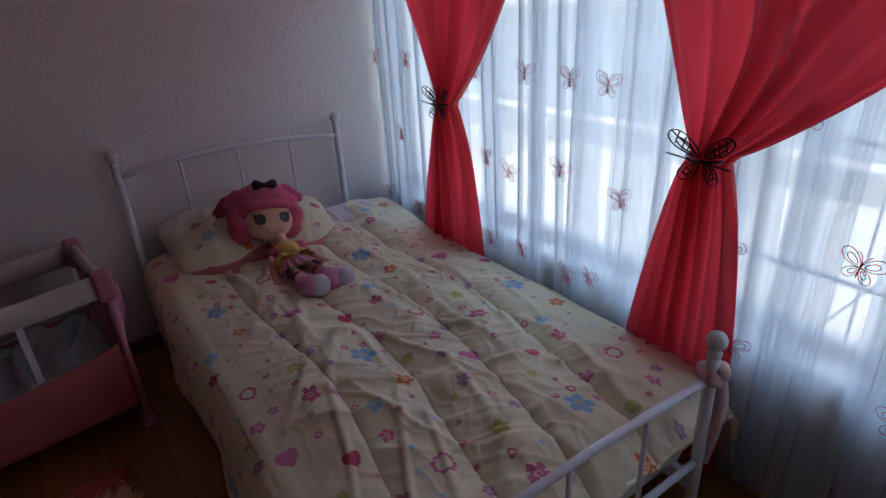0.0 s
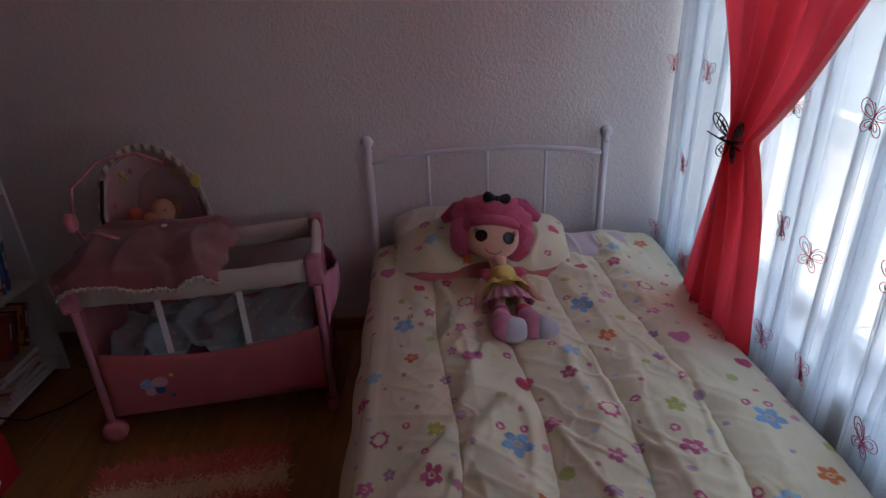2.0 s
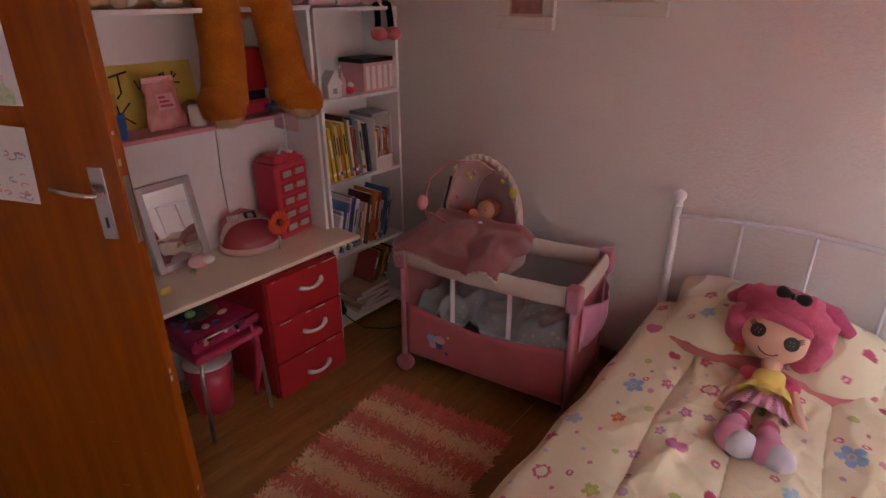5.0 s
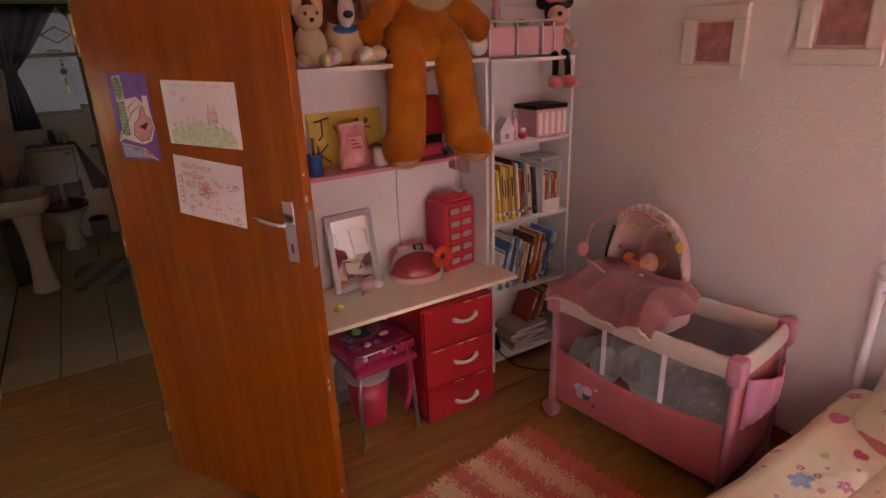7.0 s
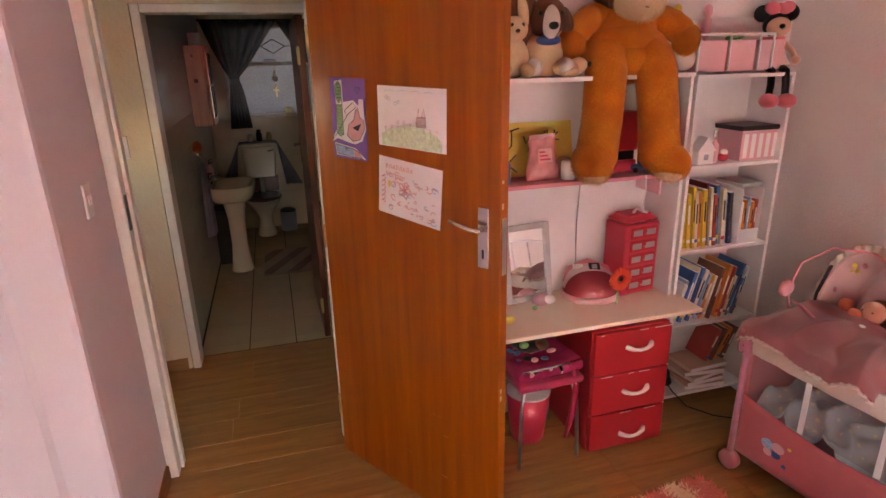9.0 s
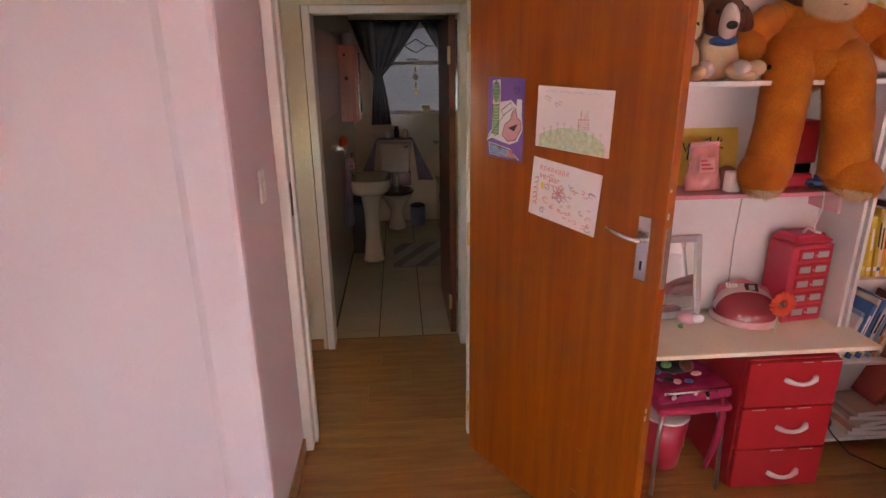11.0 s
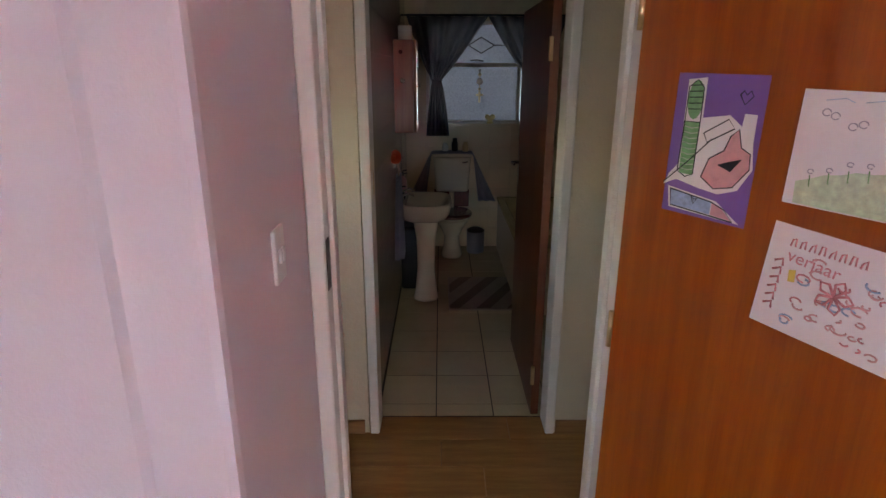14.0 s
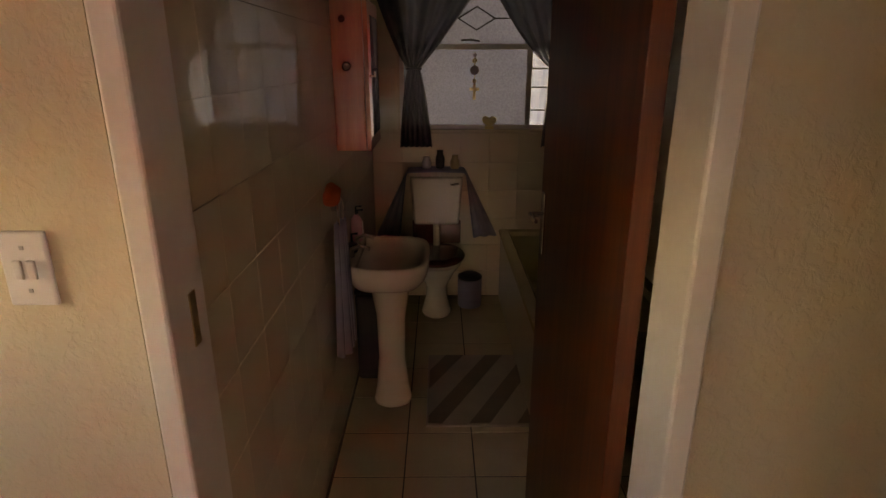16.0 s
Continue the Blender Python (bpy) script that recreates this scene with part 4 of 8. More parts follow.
def duvet_shape(u, v):
    # arc length across (s) and along (t)
    wl, wt, wr = 0.34, 1.19, 0.30
    s = u * (wl + wt + wr)
    y = -0.10 - v * 2.06
    left, right = np.clip(wl - s, 0, None), np.clip(s - wl - wt, 0, None)
    top = np.clip(s - wl, 0, wt)
    r = 0.09
    bl, br = np.clip(left / r, 0, 1.57), np.clip(right / r, 0, 1.57)
    x = 2.745 + top - r * np.sin(bl) + r * np.sin(br)
    z = 0.435 - r * (1 - np.cos(bl)) - r * (1 - np.cos(br)) - np.clip(left - r * 1.57, 0, None) - np.clip(right - r * 1.57, 0, None)
    flare = np.clip(left - 0.12, 0, None)
    x = x + 0.065 * np.clip(1 - top / 0.35, 0, 1) - flare * 0.04 + np.clip(right - 0.12, 0, None) * 0.10
    x = x - flare * 0.07 * np.sin(y * 9 + 1.2) + 0.006 * soft_noise(x, y, 20, 3) * (left + right > 0.05)
    # stuffed channels running lengthwise, with pulls and crumples
    mid = np.clip(top / 0.25, 0, 1) * np.clip((wt - top) / 0.2, 0, 1)
    warp = 0.05 * np.sin(2.1 * y + 0.6) + 0.03 * soft_noise(x, y, 3.5, 8)
    ch = np.abs(np.sin((x + warp - 2.74) * math.pi / 0.235))
    z = z + mid * (0.026 * ch ** 0.6 - 0.008)
    z = z + mid * 0.009 * soft_noise(x, y * 0.55, 11, 1) + mid * 0.0045 * soft_noise(x + 0.3 * y, y, 34, 2)
    crease = soft_noise(x * 1.4 + 0.25 * np.sin(1.7 * y), y * 0.45, 15, 9) + 0.5 * soft_noise(x - 0.6 * y, 0.3 * y, 22, 14)
    z = z + mid * 0.009 * np.exp(-(crease / 0.42) ** 2) + mid * 0.006 * np.exp(-((soft_noise(x + 0.8 * y, y - 0.4 * x, 9, 17)) / 0.3) ** 2)
    def ridged(px, py, k, seed):
        return 1 - np.minimum(np.abs(soft_noise(px, py, k, seed)), 1)
    z = z + mid * (0.011 * ridged(x * 1.6 + 0.2 * y, y * 0.5, 13, 21) ** 3 + 0.006 * ridged(x + 0.9 * y, 0.7 * y, 24, 22) ** 3 + 0.0035 * ridged(x, y, 45, 23) ** 3)
    z = z + 0.055 * np.exp(-((y + 0.1) / 0.35) ** 2) * (left + right < 0.25)
    foot = np.clip((-y - 1.98) / 0.17, 0, 1)
    z = z - 0.10 * foot ** 2
    z = np.maximum(z, 0.045 + 0.0 * z)
    return x, y, z


duvet = sheet("duvet", 430, 484, duvet_shape, M["print"], thick=0.012, colours=lambda u, v: motif_print(2.745 + u * 1.83 - 0.34, -0.10 - v * 2.06))
tagged(duvet, "cream duvet printed with hearts and flowers over the bed", "duvet")


def cushion(name, w, d, h, material, at, rx, rz, label, category, printed=False, seed=0):
    def shape(u, v):
        a, b = u * 2 - 1, v * 2 - 1
        # u runs over the upper then the lower face
        p = np.where(u < 0.5, u * 4 - 1, 3 - u * 4)
        fill = np.clip(1 - np.abs(p) ** 2.6, 0, 1) ** 0.5 * np.clip(1 - np.abs(b) ** 2.6, 0, 1) ** 0.5
        x = p * w / 2 * (1 - 0.04 * (1 - b * b) - 0.13 * b ** 4)
        y = b * d / 2 * (1 - 0.06 * (1 - p * p) - 0.24 * p ** 4)
        pull = 1 - np.minimum(np.abs(soft_noise(x * 1.3, y, 20, seed + 3)), 1)
        z = np.where(u < 0.5, 1, -0.6) * h * fill + (0.010 * soft_noise(x, y, 16, seed) + 0.012 * pull ** 3) * fill ** 0.5
        z = z + 0.012 * np.sin(p * 7 + seed) * np.abs(b) ** 3
        return x, y, z
    ob = sheet(name, 160, 70, shape, material, colours=(lambda u, v: motif_print(2.9 + np.where(u < 0.5, u, 1 - u) * 2 * w, -0.2 - v * d)) if printed else None)
    place(ob, *at, rx, 0, rz)
    return tagged(ob, label, category)


cushion("pillow", 0.76, 0.40, 0.10, M["print"], (3.205, -0.235, 0.532), 20, -3, "cream printed pillow with hearts at the headboard", "pillow", True, 5)
cushion("pink_pillow", 0.74, 0.40, 0.06, cloth("coral_pillowcase", (0.66, 0.20, 0.19)), (3.215, -0.255, 0.505), 14, -4, "coral pink pillow under the printed one", "pillow", False, 6)
cushion("cream_pillow", 0.36, 0.24, 0.10, cloth("cream_pillowcase", (0.80, 0.70, 0.58)), (3.0, -0.13, 0.56), 30, 8, "plain cream pillow tucked behind the printed one", "pillow", False, 9)
cushion("folded_sheet", 0.40, 0.22, 0.045, cloth("pale_sheet", (0.76, 0.62, 0.66)), (3.68, -0.20, 0.475), 6, 5, "folded pale pink sheet beside the pillow", "sheet", False, 7)

def dotted(name, col, spot, scale=62):
    m, nt, b = principled(name)
    vor = nt.nodes.new("ShaderNodeTexVoronoi")
    vor.inputs["Scale"].default_value, vor.inputs["Randomness"].default_value = scale, 0.35 if scale > 50 else 0.9
    nt.links.new(coords(nt), vor.inputs["Vector"])
    nt.links.new(ramp(nt, vor.outputs["Distance"], [(0.20, spot), (0.26, col)]), b.inputs["Base Color"])
    b.inputs["Roughness"].default_value = 0.85
    return m


def knit(name, col, rows=150.0):
    """Ribbed knitting with soft relief."""
    m, nt, b = principled(name)
    v = coords(nt)
    wv = nt.nodes.new("ShaderNodeTexWave")
    wv.bands_direction = "DIAGONAL"
    wv.inputs["Scale"].default_value, wv.inputs["Distortion"].default_value, wv.inputs["Detail"].default_value = rows / 6.283, 1.2, 1
    nt.links.new(v, wv.inputs["Vector"])
    n = noise_tex(nt, v, 9, 3)
    c = ramp(nt, n, [(0.3, tuple(x * 0.72 for x in col)), (0.7, col)])
    nt.links.new(mix_col(nt, 1.0, c, ramp(nt, wv.outputs["Fac"], [(0.1, (0.84, 0.84, 0.84)), (0.7, (1, 1, 1))]), "MULTIPLY"), b.inputs["Base Color"])
    b.inputs["Roughness"].default_value, b.inputs["Sheen Weight"].default_value = 0.95, 0.4
    bump(nt, b, mix_col(nt, 0.3, wv.outputs["Fac"], noise_tex(nt, v, 300, 2)), 0.7, 0.004)
    return m


# rag doll sitting against the pillow, one mesh
bm = bmesh.new()
HX, HY, HZ = 3.235, -0.37, 0.645
ROLL = 9
mop = blob(bmesh.new(), (0, 0, 0), (0.163, 0.085, 0.128), 1, 0.024, (-35, 0, 0), 4, 15)
for v in mop.verts:
    # locks run back from the brow
    v.co += v.co.normalized() * 0.005 * math.sin(26 * math.atan2(v.co.x, v.co.z + 0.05))
def into(dst, src, m):
    src.transform(m)
    me = bpy.data.meshes.new("joined")
    src.to_mesh(me)
    src.free()
    dst.from_mesh(me)
    bpy.data.meshes.remove(me)


into(bm, mop, pose(HX, HY + 0.035, HZ + 0.026, 0, ROLL, 0))
tube(bm, [(HX - 0.195, HY + 0.10, HZ + 0.03), (HX - 0.14, HY + 0.10, HZ + 0.06), (HX, HY + 0.105, HZ + 0.075), (HX + 0.14, HY + 0.10, HZ + 0.058), (HX + 0.205, HY + 0.10, HZ + 0.015)], [0.016, 0.042, 0.05, 0.044, 0.018], 14, 9)
head = bmesh.new()
for sx in (-1, 1):
    blob(head, (sx * 0.112, -0.006, -0.046), (0.056, 0.052, 0.082), 1, 0.012, (0, sx * 14, 0), 3, 20)
blob(head, (0, -0.036, -0.020), (0.107, 0.07, 0.092), 0, 0.0, (-35, 0, 0), 4)
tube(head, [(0.098 * math.sin(a), -0.062 + 0.030 * (1 - math.cos(a)), 0.018 + 0.045 * math.cos(a)) for a in (-1.25 + k * 0.25 for k in range(11))], [0.010, 0.015, 0.018, 0.020, 0.021, 0.020, 0.021, 0.020, 0.018, 0.015, 0.010], 12, 1)
for sx in (-1, 1):
    eye = pose(sx * 0.053, -0.091, 0.004, 55, 0, sx * 18)
    lathe(head, [(0.0235, 0), (0.025, 0.003), (0.0215, 0.0065), (0.019, 0.005), (0.001, 0.0045)], 18, 2, eye)
    for hx, hy in ((-0.006, -0.006), (0.006, -0.006), (-0.006, 0.006), (0.006, 0.006)):
        lathe(head, [(0.0018, 0.0046), (0.0018, 0.0055), (0.0005, 0.0056)], 6, 10, eye @ pose(hx, hy, 0))
    for k in range(3):
        tube(head, [(sx * (0.066 + k * 0.004), -0.083, 0.022 - k * 0.006), (sx * (0.082 + k * 0.003), -0.077, 0.032 - k * 0.007)], [0.0025, 0.001], 5, 3)
tube(head, [(-0.032, -0.112, -0.042), (-0.02, -0.117, -0.052), (0, -0.119, -0.056), (0.02, -0.117, -0.052), (0.032, -0.112, -0.042)], 0.0019, 6, 2)
bow = bmesh.new()
for sx in (-1, 1):
    k0 = len(bow.verts)
    blob(bow, (sx * 0.027, 0, 0), (0.029, 0.014, 0.026), 3, 0.003, (0, 0, 0), 3, 40)
    bow.verts.ensure_lookup_table()
    for v in bow.verts[k0:]:
        v.co.z *= 0.35 + 0.65 * min(1, abs(v.co.x) / 0.042)
blob(bow, (0, -0.004, 0), (0.011, 0.014, 0.012), 3, 0, (0, 0, 0), 2)
into(head, bow, pose(-0.004, -0.012, 0.135, 0, 0, 0))
into(bm, head, pose(HX, HY + 0.005, HZ + 0.018, 0, ROLL, 0))
# bodice, apron frill and dotted skirt
BXC = HX + 0.022
blob(bm, (HX + 0.012, HY - 0.075, HZ - 0.085), (0.034, 0.06, 0.04), 0, 0.002)
blob(bm, (BXC, HY - 0.14, HZ - 0.118), (0.054, 0.08, 0.04), 4, 0.005, (-8, 0, 0), 3)
def flounce(r0, r1, depth, lift, waves, amp, mi, y0, z0):
    """A gathered, flattened skirt with a wavy hem."""
    cols = 72
    rows = [(0.0, r0), (0.35, r0 * 0.55 + r1 * 0.45), (0.7, r0 * 0.2 + r1 * 0.8), (1.0, r1)]
    grid = []
    for f, r in rows:
        ring = []
        for k in range(cols):
            a = 2 * math.pi * k / cols
            w = math.sin(waves * a) * f
            ring.append(bm.verts.new((BXC + 0.004 + r * (1 + 0.05 * w) * math.cos(a), y0 - depth * f - amp * w - 0.012 * f * math.sin(a), z0 + r * lift * (1 + 0.18 * w) * math.sin(a) - 0.01 * f)))
        grid.append(ring)
    for a, b in zip(grid, grid[1:]):
        for k in range(cols):
            g = bm.faces.new((a[k], a[(k + 1) % cols], b[(k + 1) % cols], b[k]))
            g.material_index, g.smooth = mi, True


flounce(0.045, 0.092, 0.115, 0.42, 15, 0.006, 5, HY - 0.175, HZ - 0.148)
flounce(0.046, 0.084, 0.085, 0.50, 9, 0.008, 4, HY - 0.135, HZ - 0.124)
for sx in (-1, 1):
    blob(bm, (BXC + sx * 0.062, HY - 0.13, HZ - 0.125), (0.034, 0.038, 0.03), 6, 0.006)
    reach = 0.03 if sx > 0 else 0.0
    tube(bm, [(BXC + sx * 0.075, HY - 0.15, HZ - 0.13), (BXC + sx * (0.098 + reach * 0.5), HY - 0.215, HZ - 0.165), (BXC + sx * (0.112 + reach), HY - 0.265, HZ - 0.185)], [0.019, 0.017, 0.014], 10, 0)
    blob(bm, (BXC + sx * (0.118 + reach * 1.3), HY - 0.282, HZ - 0.19), (0.024, 0.022, 0.012), 0, 0.003)
    lx = HX + 0.032 + sx * 0.036
    tube(bm, [(lx, HY - 0.25, HZ - 0.165), (lx + sx * 0.006, HY - 0.335, HZ - 0.166)], [0.021, 0.019], 10, 0)
    tube(bm, [(lx + sx * 0.006, HY - 0.318, HZ - 0.166), (lx + sx * 0.006, HY - 0.328, HZ - 0.166)], [0.026, 0.026], 14, 8)
    for k in range(3):
        tube(bm, [(lx + sx * 0.006, HY - 0.330 - k * 0.011, HZ - 0.165), (lx + sx * 0.006, HY - 0.341 - k * 0.011, HZ - 0.165)], [0.030, 0.031], 14, 6)
    bx = lx - 0.016 if sx < 0 else lx + 0.014
    tube(bm, [(lx + sx * 0.006, HY - 0.358, HZ - 0.165), (bx, HY - 0.40, HZ - 0.162), (bx + 0.008, HY - 0.445, HZ - 0.16)], [0.030, 0.038, 0.046], 14, 7)
    blob(bm, (bx + 0.012, HY - 0.455, HZ - 0.158), (0.052, 0.05, 0.046), 7, 0.004, (0, 0, 30), 3)
    blob(bm, (bx + 0.042, HY - 0.472, HZ - 0.157), (0.050, 0.042, 0.046), 8, 0.004, (0, 0, 26 if sx < 0 else -18), 3)
doll = part("rag_doll", bm, [M["skin"], M["hair"], M["black"], M["black"], M["gingham"], dotted("pink_dot_skirt", (0.74, 0.34, 0.46), (0.34, 0.06, 0.16)), cloth("red_sleeve", (0.62, 0.08, 0.16)), cloth("pink_boot", (0.70, 0.24, 0.36)), cloth("grey_toe", (0.60, 0.55, 0.60)), fur("back_hair", (0.60, 0.09, 0.20), (0.42, 0.05, 0.12), 60, 0.004), M["grey"]], smooth=True)
tagged(doll, "pink-haired rag doll in yellow gingham dress on the bed", "doll")

# lace ribbon knotted on the foot post
bm = bmesh.new()
for k in range(5):
    blob(bm, (BX1 + 0.01 + 0.02 * math.cos(k * 1.3), BY1 + 0.02 * math.sin(k * 1.3), 0.60 - 0.012 * (k % 2)), (0.03, 0.026, 0.018), 0, 0.012, (20 * k, 30, 0), 2, 30)
tube(bm, [(BX1 + 0.02, BY1 - 0.01, 0.6), (BX1 + 0.035, BY1 - 0.015, 0.5), (BX1 + 0.02, BY1 - 0.02, 0.42), (BX1 + 0.012, BY1 - 0.02, 0.3)], [0.018, 0.024, 0.02, 0.006], 8)
tagged(part("ribbon", bm, cloth("pale_rose_lace", (0.68, 0.42, 0.42))), "pale rose lace ribbon tied to the bed post", "ribbon")

# ---- curtains ----
def sheer_x(y):
    return 4.052 + 0.014 * np.sin(y * 31) + 0.012 * np.sin(y * 13.7 + 1) + 0.008 * np.sin(y * 67 + 2.2 * np.sin(y * 5))


def sheer_shape(u, v):
    y = -0.015 - u * 3.7
    return sheer_x(y) + 0.012 * np.sin(y * 21 + 4 * v) * v, y + 0.02 * np.sin(y * 9) * v, 2.36 - v * 2.30


curt = thing("sheer_curtain", "white sheer voile curtain embroidered with crimson butterflies", "curtain")
sheet("voile", 620, 10, sheer_shape, M["sheer"], curt)
rng = random.Random(44)
folds = [(-0.22, 0.09), (-0.60, 0.1), (-1.01, 0.12), (-1.26, 0.07), (-1.47, 0.10), (-1.70, 0.08), (-2.05, 0.12), (-2.22, 0.08), (-2.42, 0.1)]
folds += [(-0.09 - 0.118 * k + rng.uniform(-0.04, 0.04), rng.choice((0.02, 0.03, 0.045, 0.06))) for k in range(30)]
for k, (yc, w) in enumerate(folds):
    sway = rng.uniform(-0.06, 0.06)
    sheet("gather", 14, 10, lambda u, v: (4.035 - 0.02 * np.sin(u * math.pi) + 0.008 * np.sin(u * 14 + k), yc + (u - 0.5) * w * (1 + 0.35 * v) + sway * v, 2.36 - v * 2.30), M["sheer"], curt)
part("curtain_rod", tube(bmesh.new(), [(4.0, -0.01, 2.38), (4.0, -3.8, 2.38)], 0.012, 10), M["steel"], curt)


def wing_loop(cx, cy, length, width, angle, n=14):
    """A teardrop loop that starts and ends at the root."""
    c, q = math.cos(radians(angle)), math.sin(radians(angle))
    pts = []
    for k in range(n + 1):
        t = 2 * math.pi * k / n
        a, b = length * (1 - math.cos(t)) / 2, width / 2 * math.sin(t) * (0.55 + 0.45 * (1 - math.cos(t)) / 2)
        pts.append((cx + a * c - b * q, cy + a * q + b * c))
    return pts


def butterfly(size):
    bm = bmesh.new()
    r = size * 0.011
    for sx in (-1, 1):
        an = [(0, 0.1), (0.05, 0.25), (0.13, 0.36), (0.17, 0.36)]
        for p in (wing_loop(0.02, 0.03, 0.56, 0.40, 32), wing_loop(0.08, 0.06, 0.34, 0.2, 32, 10), wing_loop(0.02, -0.02, 0.40, 0.30, -48), wing_loop(0.05, -0.06, 0.22, 0.14, -48, 8), an):
            tube(bm, [(0, sx * a * size, b * size) for a, b in p], r, 5)
    tube(bm, [(0, 0, 0.14 * size), (0, 0, -0.26 * size)], r * 1.6, 5)
    return bm


bf_mesh = part("butterfly", butterfly(0.10), M["thread"], curt)
place(bf_mesh, 4.0, -1.59, 1.229)
rng = random.Random(21)
spots = [(-0.10, 1.232), (-0.395, 1.236), (-0.92, 1.22), (-1.212, 1.238), (-1.43, 1.235), (-2.18, 1.215), (-2.62, 1.23), (-0.30, 0.87), (-0.98, 0.88), (-1.12, 0.85), (-1.40, 0.914), (-1.667, 0.871), (-2.05, 0.82), (-2.359, 0.885), (-2.75, 0.87), (-0.12, 0.52), (-0.42, 0.5), (-1.0, 0.52), (-1.195, 0.531), (-1.448, 0.51), (-1.552, 0.543), (-1.84, 0.52), (-2.10, 0.53), (-2.52, 0.52), (-0.7, 1.6), (-1.3, 1.6), (-1.9, 1.58), (-2.5, 1.6)]
for y, z in spots:
    o = bf_mesh.copy()
    scene.collection.objects.link(o)
    o.matrix_basis = pose(4.006, y, z, rng.uniform(-12, 12), 0, rng.uniform(-16, 16))
o.name = "butterfly"
bf_mesh.matrix_basis = pose(4.006, -1.59, 1.229, 5)


def tied_curtain(name, yc, top, bottom, label):
    """A panel pinched at the tie; top and bottom are the y edges at 2.36 m and at the hem."""
    def shape(u, v):
        z = 2.36 - v * 2.32
        tie = 1.085
        a = np.clip((z - tie) / (2.36 - tie), 0, 1)
        b = np.clip((tie - z) / (tie - 0.04), 0, 1)
        lo = np.where(z > tie, yc - 0.05 + (top[0] - yc + 0.05) * a ** 0.82, yc - 0.05 + (bottom[0] - yc + 0.05) * b ** 0.6)
        hi = np.where(z > tie, yc + 0.05 + (top[1] - yc - 0.05) * a ** 0.82, yc + 0.05 + (bottom[1] - yc - 0.05) * b ** 0.6)
        y = lo + (hi - lo) * u
        pinch = np.exp(-((z - tie) / 0.16) ** 2)
        depth = 0.040 + 0.004 * pinch
        x = 3.985 - 0.02 * pinch + depth * np.sin(u * 2 * math.pi * 6.5 + 0.9 * np.sin(3 * z)) * (0.6 + 0.4 * np.cos(u * 9 + z)) + 0.006 * soft_noise(u * 2, z, 6, 3)
        return x, y, z
    c = thing(name, label, "curtain")
    sheet("drape", 130, 90, shape, M["satin"], c)
    return c


tied_curtain("red_curtain", -0.76, (-1.72, -0.05), (-0.98, -0.44), "red satin curtain gathered at the waist by the corner")
tied_curtain("red_curtain", -1.975, (-3.35, -1.50), (-2.14, -1.70), "red satin curtain gathered at the waist by the bed foot")


def tieback(y, z):
    t = thing("curtain_tieback", "black metal butterfly curtain clip on red satin", "curtain clip", (3.945, y, z), group="butterfly clips")
    t.scale = (1, 0.92, 0.78)
    for sx in (-1, 1):
        bm = bmesh.new()
        for p in (wing_loop(0.01, 0.01, 0.115, 0.062, 40, 18), wing_loop(0.01, -0.005, 0.085, 0.055, -58, 16), wing_loop(0.02, 0.015, 0.075, 0.03, 40, 10), wing_loop(0.015, -0.012, 0.055, 0.025, -58, 10), [(0.01, 0.01), (0.095, 0.088)], [(0.06, 0.025), (0.05, 0.07)], [(0.08, 0.045), (0.07, 0.085)], [(0.045, 0.02), (0.035, 0.05)], [(0.02, -0.05), (0.045, -0.035)], [(0.03, -0.068), (0.055, -0.05)]):
            tube(bm, [(-0.012 - a * 0.2, sx * a, b) for a, b in p], 0.0024, 6)
        part("wing", bm, M["black"], t)
    part("band", tube(bmesh.new(), [(0.0, -0.055, -0.0), (-0.03, -0.03, 0), (-0.035, 0, 0), (-0.03, 0.03, 0), (0.0, 0.055, 0)], 0.006, 8), M["black"], t)
    part("pin", tube(bmesh.new(), [(-0.03, -0.10, -0.012), (-0.05, 0.09, 0.014)], 0.003, 6), M["black"], t)
    return t


tieback(-0.76, 1.085)
tieback(-1.975, 1.085)

# ---- pictures on the wall ----
def picture(x0, x1, z0, z1, label):
    t = thing("picture_frame", label, "picture", ((x0 + x1) / 2, 0, (z0 + z1) / 2), group="framed pictures")
    w, h, b = (x1 - x0) / 2, (z1 - z0) / 2, 0.058
    for a, c, d, e in ((-w, w, h - b, h), (-w, w, -h, -h + b), (-w, -w + b, -h + b, h - b), (w - b, w, -h + b, h - b)):
        part("moulding", nb(a, c, -0.03, -0.002, d, e, 0.006), M["frame"], t)
    part("mount", nb(-w + b, w - b, -0.012, -0.004, -h + b, h - b), surf("mount_board", (0.72, 0.58, 0.48), 0.8), t)
    part("print", nb(-w + b + 0.012, w - b - 0.012, -0.014, -0.012, -h + b + 0.012, h - b - 0.012), surf("pale_rose_print", (0.54, 0.24, 0.23), 0.7, var=0.35, scale=22, grain=90), t)
    return t


picture(1.765, 2.065, 1.585, 1.885, "square cream framed rose print on the wall")
picture(2.265, 2.565, 1.65, 1.95, "square cream framed flower print above the bed")

# ---- bookcase, desk and hutch ----
bc = thing("bookcase", "narrow white open bookcase in the corner", "bookcase")
X0, XF, YR, YL = XW + 0.002, 1.268, -0.192, -0.722
part("back_panel", nb(X0, X0 + 0.006, YL, YR, 0, 1.685), M["white"], bc)
part("side_panel", nb(X0 + 0.006, XF, YR - 0.016, YR, 0, 1.67, 0.001), M["white"], bc)
part("side_panel", nb(X0 + 0.006, XF, YL, YL + 0.016, 0, 1.67, 0.001), M["white"], bc)
